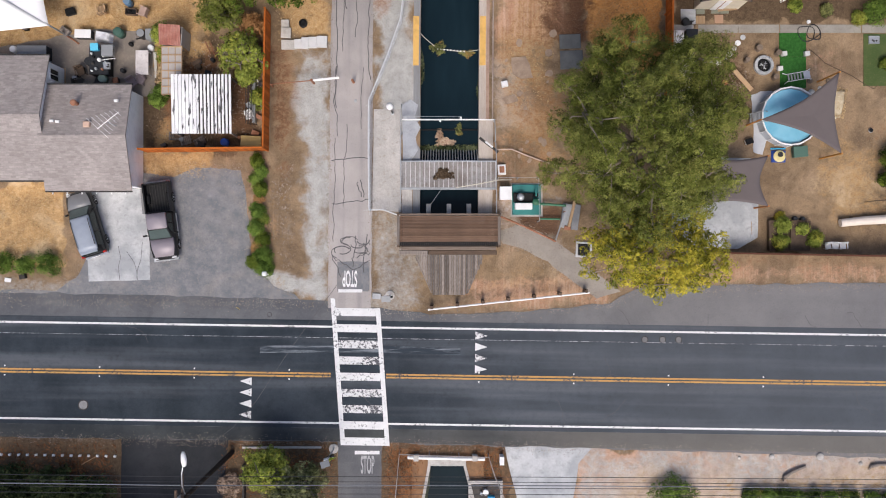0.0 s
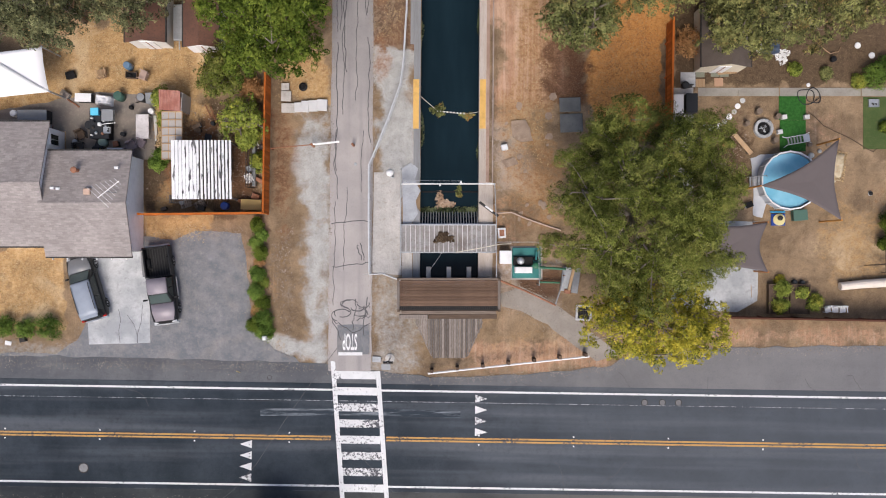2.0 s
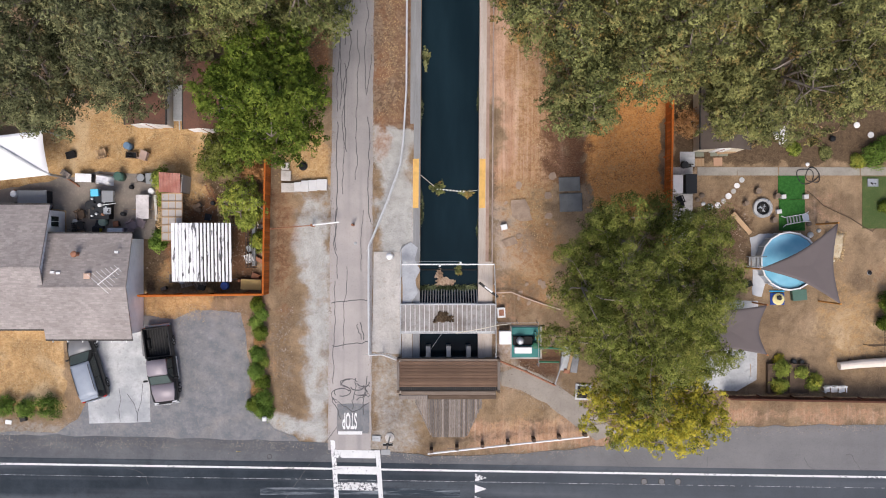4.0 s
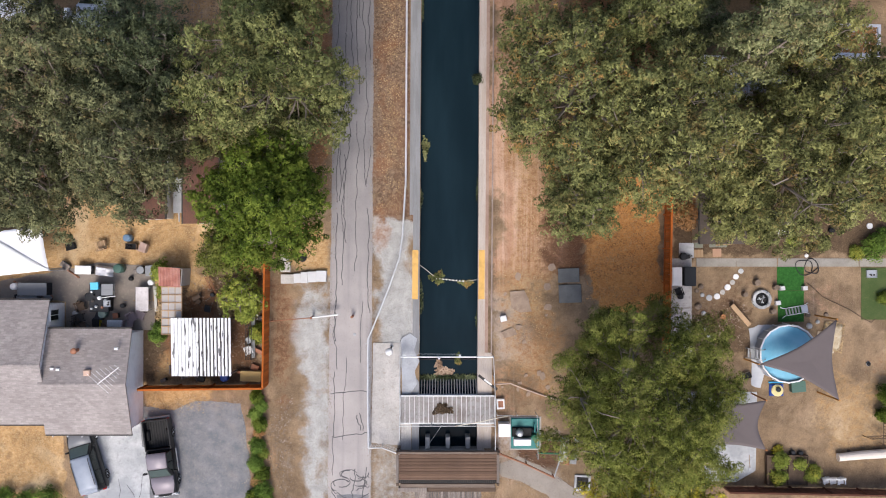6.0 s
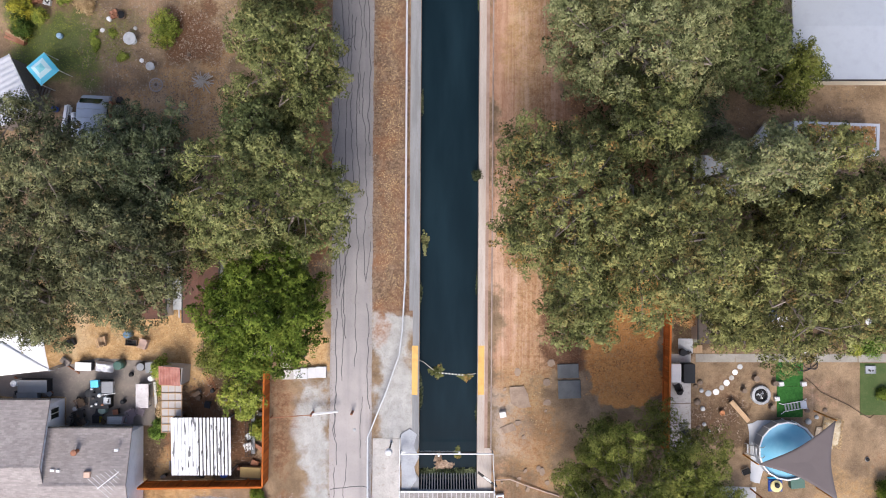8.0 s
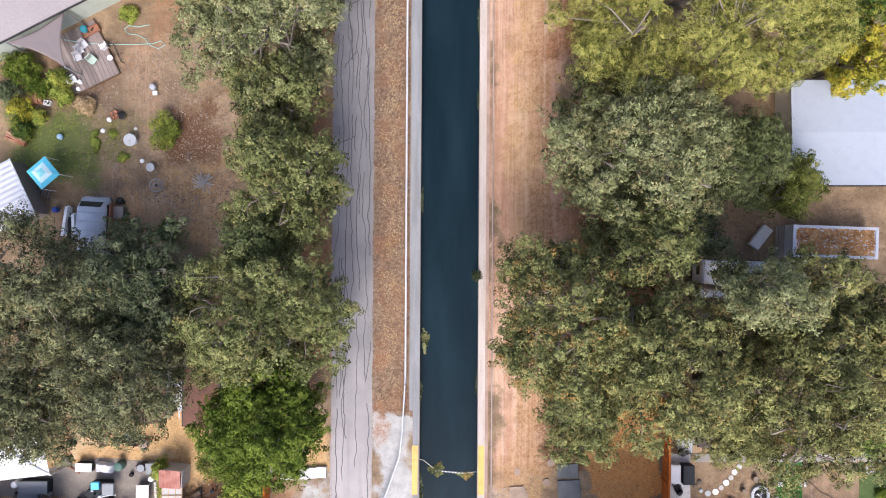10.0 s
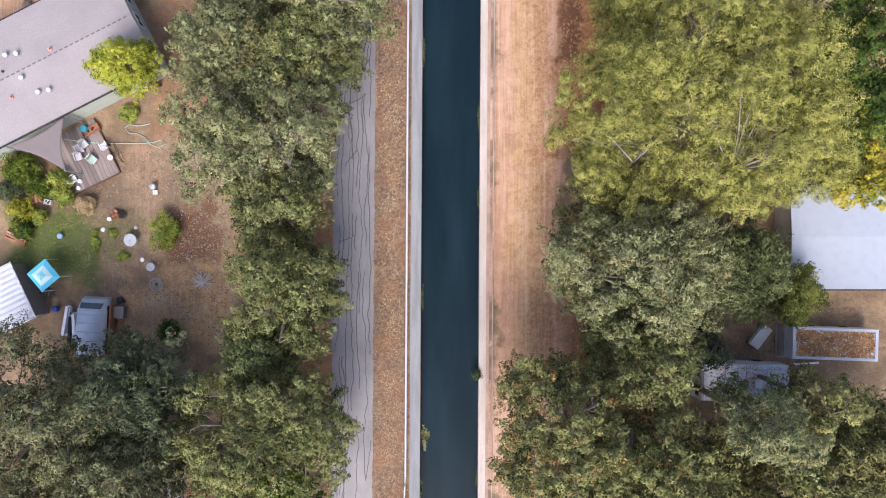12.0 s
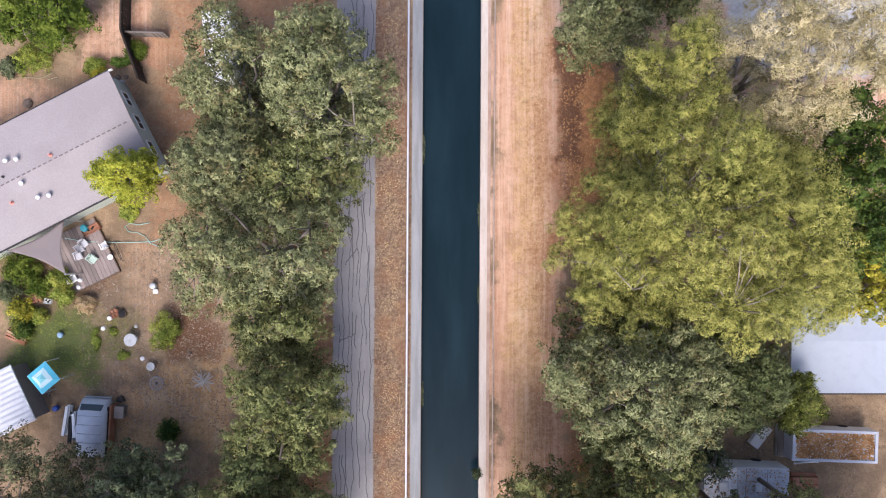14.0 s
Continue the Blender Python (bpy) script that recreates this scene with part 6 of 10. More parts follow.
for i in range(21):
    share("rib", rib, walkway, pose(-3.32 + i * 0.333, 0, 0))
for y in (-0.98, 0.96):
    part("beam", M().box(-3.4, 3.4, y - 0.05, y + 0.05, 0.12, 0.34), STEEL, walkway)
for y in (-0.98,):
    part("handrail", M().tube([(-3.35, y, 1.15), (3.35, y, 1.15)], 0.03, 6), STEEL, walkway)
for x in (-3.35, -1.1, 1.1, 3.35):
    part("post", M().tube([(x, -0.98, 0.2), (x, -0.98, 1.15)], 0.025, 6), STEEL, walkway)
for x in (-3.0, 3.0):
    part("footing", M().box(x - 0.3, x + 0.3, -0.95, 0.95, -0.05, 0.27), CONCRETE, walkway)
floating("leaf_heap", "brown leaves and sticks on the footbridge", 0.05, 5.25, 0.62, 0.32, leafy("brown_sticks", (0.05, 0.035, 0.022), (0.10, 0.07, 0.045), (0.18, 0.13, 0.085)), 9, 420, 0.13, 0.1, 0.4)
wire_fence("steel_rail", "galvanised rail beside the footbridge", [(-2.95, 3.2), (-2.95, 6.2), (-2.92, 10.1)], 1.05, STEEL, 1.8, False, 0.03)
wire_fence("steel_rail", "galvanised rail beside the footbridge", [(3.72, 2.4), (3.72, 4.3), (3.72, 6.2), (3.6, 9.0)], 1.05, STEEL, 1.8, False, 0.03)
for x in (-1.03, 0.42, 1.84):
    single("gate_pier", M().box(-0.16, 0.16, -0.45, 0.35, -2.0, 0.1, None, 0.03), CONCRETE, "grey concrete pier standing in the water", "pier", x, 2.85, group="gate piers")
arm = thing("swing_arm", "dark metal swing arm on the canal bank", "arm", 3.3, 7.2)
part("arm", M().tube([(-0.75, 0.55, 0.95), (0.55, -0.45, 0.95)], 0.09, 6), DARK_STEEL, arm)
part("cover", M().box(-0.45, 0.2, -0.06, 0.06, 0.98, 1.06, pose(0, 0, 0, 0, 0, -37)), WHITE, arm, "white cover strip")
part("post", M().tube([(0.5, -0.4, 0), (0.5, -0.4, 1.0)], 0.06, 6), DARK_STEEL, arm)

GREY_BEAM = plank_material("grey_brown_beam", (0.26, 0.205, 0.165), (0.15, 0.115, 0.09), "x", 0.2)
sheet("silt_tarp", ragged([(-2.85, 6.3), (-2.2, 6.4), (-1.75, 7.0), (-1.95, 7.9), (-1.6, 8.6), (-2.0, 9.4), (-1.75, 10.2), (-2.3, 10.6), (-2.9, 10.2)], 0.3, 0.08, 5), 0.075, worn("blue_grey_tarp_cloth", (0.42, 0.44, 0.47), (0.33, 0.345, 0.37), (0.26, 0.26, 0.27), 1.2, 5, 0.7), None, "crumpled blue-grey tarp along the canal wall", "tarp", "")
gate_house = thing("gate_deck", "low timber-roofed gate deck over the canal", "deck", 0.4, 1.2)
pl = M().box(-3.45, 3.45, -0.044, 0.044, 1.13, 1.2, None, 0.008).mesh("plank", BROWN_DECK)
for i in range(18):
    share("plank", pl, gate_house, pose(0, -0.64 + i * 0.099, 0.004 * (i % 3)))
# Solid black plate; the slot's shaded depth is given by its colour.
part("slot", M().box(-3.4, 3.4, -0.96, -0.69, 0.96, 1.0), BLACK, gate_house, "black plate for the darkness of the open slot")
tooth = M().box(-0.022, 0.022, -0.95, -0.7, 1.0, 1.12).mesh("tooth", DARK_STEEL)
for i in range(46):
    share("tooth", tooth, gate_house, pose(-3.3 + i * 0.1465, 0, 0))
for x in (-3.5, 3.5):
    part("side_beam", M().box(x - 0.09, x + 0.09, -1.0, 1.15, 0.9, 1.24, None, 0.02), OLD_WOOD, gate_house)
part("edge_beam", M().box(-3.6, 3.6, 1.13, 1.27, 0.85, 1.25, None, 0.02), GREY_BEAM, gate_house)
part("step_beam", M().box(-3.3, 3.3, -1.28, -1.0, 0.6, 1.05, None, 0.03), GREY_BEAM, gate_house)
part("step_beam", M().box(-1.4, 3.35, -1.6, -1.3, 0.5, 0.95, None, 0.03), TIMBER, gate_house)
part("step_beam", M().box(-3.45, -1.45, -1.6, -1.3, 0.5, 1.0, None, 0.03), OLD_WOOD, gate_house)
part("wall", M().box(-3.4, 3.4, -1.0, -0.85, -0.1, 0.95).box(-3.4, -3.25, -0.85, 1.1, -0.1, 0.9).box(3.25, 3.4, -0.85, 1.1, -0.1, 0.9), TIMBER, gate_house)
for x in (-3.5, 3.5):
    for y in (-1.0, 1.15):
        part("corner_post", M().box(x - 0.08, x + 0.08, y - 0.08, y + 0.08, -0.05, 1.3), TIMBER, gate_house)
ramp = thing("plank_ramp", "weathered grey plank ramp tapering to the ground", "ramp", 0.4, -0.5)
for i in range(28):
    x = -2.3 + i * 0.166
    far = -2.75 + max(0.0, (abs(x) - 1.15)) * 2.1
    g = M()
    z1 = 0.95 + far * 0.3
    g.add([(x, 0.1, 0.88), (x + 0.145, 0.1, 0.88), (x + 0.145, far, z1 - 0.07), (x, far, z1 - 0.07), (x, 0.1, 0.95), (x + 0.145, 0.1, 0.95), (x + 0.145, far, z1), (x, far, z1)],
          [(0, 1, 2, 3), (7, 6, 5, 4), (4, 5, 1, 0), (5, 6, 2, 1), (6, 7, 3, 2), (7, 4, 0, 3)])
    part("plank", g, OLD_WOOD, ramp)
part("bearer", M().box(-0.6, 0.6, -2.6, 0.0, -0.05, 0.1), TIMBER, ramp)
part("edge_rail", M().tube([(-2.3, -0.1, 0.95), (-1.2, -2.6, 0.15)], 0.04, 5), OLD_WOOD, ramp)
part("edge_rail", M().tube([(2.35, -0.1, 0.95), (1.35, -2.6, 0.15)], 0.04, 5), OLD_WOOD, ramp)

# machinery on the east bank
TEAL = plain("teal_paint", (0.03, 0.19, 0.18), 0.5)
GREENPIPE = plain("green_pipe_paint", (0.025, 0.13, 0.07), 0.5)
pump = thing("pump_station", "teal pump station with motor and green pipes", "pump", 5.9, 3.5)
part("base", M().box(-1.0, 1.0, -1.08, 1.06, -0.05, 0.22, None, 0.03), TEAL, pump, "teal painted steel base")
part("slab", M().box(-1.1, 1.15, -1.2, 1.15, -0.1, 0.06), CONCRETE, pump)
part("motor", M().lathe(-0.45, 0.15, [(0.26, 0.2), (0.27, 0.75), (0.22, 0.88), (0.1, 0.94)], 16), STEEL, pump, "grey motor housing", True)
part("skid", M().box(-0.95, 0.45, -0.2, 0.45, 0.2, 0.42, None, 0.04), BLACK, pump, "black equipment skid")
part("control_box", M().box(-0.85, 0.35, -0.72, -0.28, 0.2, 0.8, None, 0.03), WHITE, pump, "white control box")
part("valve", M().lathe(0.62, -0.2, [(0.2, 0.2), (0.24, 0.45), (0.12, 0.6), (0.22, 0.75), (0.05, 0.8)], 12), GREENPIPE, pump, "green valve")
part("valve", M().lathe(0.62, 0.3, [(0.16, 0.2), (0.18, 0.5), (0.06, 0.7)], 12), BLACK, pump)
part("pipe", M().tube([(0.6, -0.3, 0.45), (2.75, -0.45, 0.45)], 0.09, 8), GREENPIPE, pump, "green outlet pipe")
part("flange", M().lathe(0.0, 0.0, [(0.16, 0), (0.16, 0.06)], 12, pose(1.15, -0.34, 0.45, 0, 90, 0)), GREENPIPE, pump)
part("pipe", M().tube([(0.9, -1.37, 0.3), (2.35, -1.4, 0.3)], 0.07, 8), GREENPIPE, pump, "green outlet pipe")
part("vent_bar", M().tube([(0.62, 0.75, 0.2), (0.62, 0.75, 0.7), (0.62, 0.2, 0.7)], 0.06, 6), TEAL, pump)
cab = thing("utility_cabinet", "white steel utility cabinet by the pump", "cabinet", 4.37, 3.9)
part("body", M().box(-0.38, 0.38, -0.42, 0.42, 0, 0.95, None, 0.03), WHITE, cab)
part("lid", M().box(-0.42, 0.42, -0.46, 0.46, 0.95, 1.02, None, 0.02), WHITE, cab)
part("handle", M().box(-0.08, 0.08, -0.49, -0.46, 0.6, 0.66), STEEL, cab)
vault = thing("meter_box", "small concrete meter box with rusty lid", "box", 4.15, 5.6, 0, 3)
part("body", M().box(-0.28, 0.28, -0.36, 0.36, -0.05, 0.35, None, 0.03), WHITE, vault)
part("lid", M().box(-0.17, 0.17, -0.22, 0.22, 0.35, 0.38), RUST, vault, "rusty lid")
wire_fence("pump_fence", "thin pipe fence round the pump station", [(3.85, 4.95), (6.65, 4.95), (6.7, 1.95)], 1.1, STEEL, 1.4, False, 0.02)
rusty = thing("rusty_rail", "rusty pipe barrier beside the gate deck", "rail", 4.05, 2.25)
part("pipe", M().tube([(0, 0, 0.9), (1.7, -0.7, 0.85), (3.8, -1.7, 0.8)], 0.07, 7), RUST, rusty)
part("pipe", M().tube([(3.8, -1.7, 0.8), (4.45, 0.35, 0.9)], 0.05, 7), STEEL, rusty)
for x, y in ((0, 0), (1.9, -0.8), (3.8, -1.7), (4.45, 0.35)):
    part("post", M().tube([(x, y, -0.05), (x, y, 0.9)], 0.05, 6), RUST, rusty)
sheets = thing("sheet_stack", "grey metal sheets stacked beside the pump", "metal sheets", 9.0, 2.3, 0, -8)
part("panel", M().box(-0.62, 0.1, -0.85, 0.85, 0.0, 0.35, None, 0.02), STEEL, sheets)
part("panel", M().box(0.14, 0.62, -0.9, 0.9, 0.0, 0.3, None, 0.02), worn("slate_sheet", (0.22, 0.23, 0.25), (0.30, 0.31, 0.33), (0.15, 0.15, 0.15), 1, 8, 0.6, 0.3), sheets)
part("roller", M().tube([(-0.05, -0.75, 0.42), (0.12, 1.1, 0.42)], 0.11, 8), PALE_WOOD, sheets, "brown wooden log")
part("bracket", M().box(-0.35, 0.1, -1.0, -0.7, 0.3, 0.5, None, 0.05), RUST, sheets)
drain = thing("drain_box", "concrete storm drain box with black grate", "drain", 9.97, -0.05, 0, -3)
g = M().box(-0.56, 0.56, -0.56, -0.42, -0.1, 0.12, None, 0.01).box(-0.56, 0.56, 0.42, 0.56, -0.1, 0.12, None, 0.01).box(-0.56, -0.42, -0.42, 0.42, -0.1, 0.12, None, 0.01).box(0.42, 0.56, -0.42, 0.42, -0.1, 0.12, None, 0.01)
part("frame", g, CONCRETE_PALE, drain)
# Shallow black slab; its colour stands for the dark depth under the grate.
part("sump", M().box(-0.42, 0.42, -0.42, 0.42, -0.1, 0.02), BLACK, drain)
for i in range(7):
    part("grate_bar", M().box(-0.36 + i * 0.12 - 0.02, -0.36 + i * 0.12 + 0.02, -0.42, 0.42, 0.05, 0.1), DARK_STEEL, drain)
for i in range(5):
    part("grate_bar", M().box(-0.42, 0.42, -0.32 + i * 0.16 - 0.015, -0.32 + i * 0.16 + 0.015, 0.06, 0.095), DARK_STEEL, drain)

barrier = thing("pipe_barrier", "white pipe barrier on wooden posts by the road", "barrier", -1.05, -4.25)
part("rail", M().tube([(0, 0, 0.75), (5.6, 0.6, 0.75), (11.3, 1.2, 0.75)], 0.065, 8), WHITE, barrier, "white painted pipe")
for i in range(7):
    x = 0.25 + i * 1.8
    part("post", M().box(x - 0.11, x + 0.11, 0.106 * x + 0.02, 0.106 * x + 0.25, -0.05, 0.85, None, 0.02), TIMBER, barrier)
lamp_post = thing("globe_lamp", "white globe lamp on a dark pole by the canal", "lamp", -3.58, 9.62)
part("pole", M().tube([(0, 0, 0), (0, 0, 2.5)], 0.06, 8), DARK_STEEL, lamp_post)
part("globe", M().lathe(0, 0, [(0.1, 2.42), (0.23, 2.52), (0.26, 2.66), (0.22, 2.8), (0.12, 2.88), (0.03, 2.9)], 18), WHITE, lamp_post, "white globe", True)
part("base", M().lathe(0, 0, [(0.14, 0), (0.14, 0.06), (0.07, 0.1)], 12), STEEL, lamp_post)

arm_gate = thing("lane_gate", "white pipe gate arm on a rusty post", "gate", -9.15, 11.75)
part("post", M().tube([(0, 0, -0.05), (0, 0, 1.1)], 0.09, 8), RUST, arm_gate, "rusty post")
part("arm", M().tube([(0, 0.02, 0.95), (1.85, 0.22, 0.95)], 0.05, 7).tube([(0, 0.02, 0.62), (1.85, 0.22, 0.62)], 0.04, 7).tube([(1.85, 0.22, 0.62), (1.85, 0.22, 0.95)], 0.05, 7), WHITE, arm_gate, "white pipe arm")
part("rail", M().tube([(0, 0, 0.9), (-1.2, -0.1, 0.85), (-2.95, -0.25, 0.8)], 0.035, 6), RUST, arm_gate, "rusty side rail")
part("post", M().tube([(-2.9, -0.25, -0.05), (-2.9, -0.25, 0.9)], 0.05, 6), RUST, arm_gate)
bollard = single("bollard", M().lathe(0, 0, [(0.09, -0.05), (0.09, 0.85), (0.06, 0.92)], 10), RUST, "short rusty pipe bollard in the lane", "bollard", -6.33, 11.8)
stub = single("cap_stone", M().lathe(0, 0, [(0.12, 0.0), (0.12, 0.03), (0.08, 0.05)], 12), CONCRETE_PALE, "small round concrete cap in the lane", "cap", -6.2, 10.5)
SLABC = plain("pale_slab", (0.58, 0.58, 0.58), 0.8)
for i, (x, y, w, d, h) in enumerate(((-8.55, 14.65, 0.72, 0.78, 0.3), (-9.2, 14.6, 0.6, 0.76, 0.28), (-9.75, 14.55, 0.5, 0.78, 0.3), (-10.25, 14.5, 0.5, 0.66, 0.25), (-10.95, 14.45, 0.95, 0.66, 0.22), (-11.1, 15.3, 0.7, 0.72, 0.2), (-11.15, 15.95, 0.55, 0.5, 0.25))):
    single("concrete_slab", M().box(-w / 2, w / 2, -d / 2, d / 2, 0, h, None, 0.02), SLABC if i < 4 else CONCRETE, "loose concrete slab stacked beside the lane", "slab", x, y, 0.0, (3 * i) % 5 - 2, group="concrete slabs beside the lane")
tyre = single("tyre", M().lathe(0, 0, [(0.2, 0), (0.3, 0.05), (0.3, 0.16), (0.2, 0.2), (0.16, 0.12)], 16), BLACK, "old black tyre on the ground", "tyre", -9.9, 15.95)
single("junction_box", M().box(-0.22, 0.22, -0.2, 0.2, 0, 0.4, None, 0.03), WHITE, "small white box on the canal bank", "box", 4.35, 11.65, 0, 12)
EARTHY = worn("dusty_tan_rock", (0.36, 0.27, 0.20), (0.27, 0.20, 0.15), (0.46, 0.37, 0.29), 1.2, 6, 0.95)
rock = M().prism(ragged([(-0.7, 0.7), (0.3, 0.85), (0.6, 0.2), (0.85, -0.7), (0.0, -0.75), (-0.6, -0.4)], 0.3, 0.08, 3), 0, 0.09)
single("rock_slab", rock, EARTHY, "flat grey rock slab in the dirt", "rock", 5.55, 12.8)
for x, y, r in ((4.7, 10.6, 12),):
    single("rock_slab", M().prism(ragged([(-0.5, 0.2), (0.4, 0.3), (0.6, -0.2), (-0.3, -0.3)], 0.2, 0.08, r), 0, 0.06), EARTHY, "flat grey rock slab in the dirt", "rock", x, y, 0, r)
for x, y, w, d in ((9.0, 14.7, 1.5, 1.0), (9.1, 13.4, 1.6, 1.3)):
    single("steel_plate", M().box(-w / 2, w / 2, -d / 2, d / 2, 0, 0.12, None, 0.02), worn("slate_grey_sheet", (0.12, 0.125, 0.125), (0.17, 0.175, 0.17), (0.09, 0.09, 0.085), 1, 8, 0.7), "dark grey sheet lying on the bank", "plate", x, y, 0, 2)
pole = thing("cable", "thin steel cable over the canal", "cable", -1.2, 2.6)
part("cable", M().tube([(0, 0, 1.2), (1.2, 1.7, 1.15)], 0.014, 4), STEEL, pole)
hose = thing("white_hose", "pale hose lying over the bridge rail", "hose", 0.9, 4.25)
part("hose", M().tube([(0, 0, 1.22), (1.5, 0.25, 1.24), (3.0, 0.55, 1.1), (3.9, 0.6, 0.6)], 0.03, 5), plain("cream_hose", (0.62, 0.58, 0.48), 0.7), hose)
hose = thing("bank_pipe", "pale pipe winding over the bank", "pipe", 3.75, 7.0)
part("pipe", M().tube([(0, 0, 0.3), (1.1, 0.05, 0.25), (2.2, -0.4, 0.15), (3.5, -0.85, 0.1), (4.6, -1.2, 0.08)], 0.045, 6), plain("pinkish_pipe", (0.52, 0.40, 0.33), 0.8), hose)

rng = np.random.default_rng(91)
for i in range(16):
    x, y, r = rng.uniform(4.2, 8.4), rng.uniform(6.0, 15.5), rng.uniform(0.12, 0.38)
    outline = [(r * rng.uniform(0.7, 1.15) * math.cos(a * 0.9), r * rng.uniform(0.5, 0.9) * math.sin(a * 0.9)) for a in range(7)]
    single("stone", M().prism(ragged(outline, 0.15, 0.03, i), -0.03, rng.uniform(0.03, 0.12)), EARTHY, "flat dusty stone in the canal bank", "stone", x, y, 0, rng.uniform(0, 90), group="stones on the canal bank")
# ---------------------------------------------------------------- vehicles
def loft(stations):
    """A skin over cross-sections (y, half profile [(x, z), ...] from low to the middle of the top), mirrored in x."""
    g = M()
    rings = []
    for y, prof in stations:
        rings.append([(x, y, z) for x, z in prof] + [(-x, y, z) for x, z in reversed(prof[:-1])])
    n = len(rings[0])
    v = [p for r in rings for p in r]
    f = []
    for k in range(len(rings) - 1):
        for i in range(n - 1):
            f.append((k * n + i, k * n + i + 1, (k + 1) * n + i + 1, (k + 1) * n + i))
        f.append((k * n + n - 1, k * n, (k + 1) * n, (k + 1) * n + n - 1))
    f.append(tuple(reversed(range(n))))
    f.append(tuple((len(rings) - 1) * n + i for i in range(n)))
    return g.add(v, f)


def hull(rows):
    return loft([(y, [(w * 0.88, z0), (w, z0 + 0.14), (w, z1 - 0.16), (w * 0.94, z1 - 0.03), (w * 0.5, z1 + 0.015), (0, z1 + 0.03)]) for y, w, z0, z1 in rows])


def cabin(rows, wb, zb):
    return loft([(y, [(wb, zb - 0.02), (w + (wb - w) * 0.5, (zb + z) / 2), (w, z - 0.06), (w * 0.9, z), (0, z + 0.03)]) for y, w, z in rows])


def pane(a, b, c, d, out):
    """A thin pane with corners a, b, c, d, standing proud of the cabin along out."""
    a, b, c, d, o = (Vector(p) for p in (a, b, c, d, out))
    o.normalize()
    lo, hi = [p + 0.004 * o for p in (a, b, c, d)], [p + 0.022 * o for p in (a, b, c, d)]
    if (b - a).cross(c - b).dot(o) < 0:
        lo.reverse()
        hi.reverse()
    return M().add([tuple(p) for p in lo + hi], [(3, 2, 1, 0), (4, 5, 6, 7), (0, 1, 5, 4), (1, 2, 6, 5), (2, 3, 7, 6), (3, 0, 4, 7)])


def side_windows(car, spans, wb, zb, w, z):
    """Side panes between the sill (wb, zb) and the roof's edge (w, z)."""
    for s in (-1, 1):
        for y0, y1, y2, y3 in spans:
            lo, hi = (s * (wb - 0.012), zb + 0.05), (s * (w + 0.012), z - 0.09)
            part("side_window", pane((lo[0], y0, lo[1]), (lo[0], y1, lo[1]), (hi[0], y2, hi[1]), (hi[0], y3, hi[1]), (s * (z - zb), 0, wb - w)), GLASS, car, "dark tinted side window")


# Paler than the other glass: reflected sky is put into the base colour.
WINDSCREEN = plain("windscreen_sky_tint_glass", (0.075, 0.10, 0.095), 0.12)


def car_paint(name, c, rough=0.55):
    k = Nodes(name)
    col = k.mix(k.band(k.noise(3, k.where(), 4), 0.4, 0.75, 0, 0.25), c, tuple(0.7 * x for x in c))
    return k.done(col, rough, 0.1, 0.35)


CHARCOAL_LINER = plain("bed_liner", (0.03, 0.029, 0.028), 0.8)
RED_LAMP = plain("red_lamp", (0.45, 0.02, 0.015), 0.25)
CLEAR_LAMP = plain("clear_lamp", (0.55, 0.56, 0.58), 0.15)
TYRE = plain("tyre_rubber", (0.02, 0.02, 0.02), 0.9)


RIM = plain("alloy_rim", (0.60, 0.61, 0.63), 0.35)


def wheels(car, xs, ys, r):
    for x in (-xs, xs):
        for y in ys:
            s = 1 if x > 0 else -1
            w = M().lathe(0, 0, [(r * 0.7, -0.11), (r, -0.08), (r, 0.08), (r * 0.7, 0.11)], 20, pose(x, y, r, 0, 90 * s, 0)).ob("wheel", TYRE, car, "black tyre")
            part("rim", M().lathe(0, 0, [(r * 0.64, 0.06), (r * 0.62, 0.115), (r * 0.5, 0.10), (r * 0.18, 0.105), (r * 0.15, 0.12)], 14, pose(x, y, r, 0, 90 * s, 0)), RIM, w, "bright alloy rim")


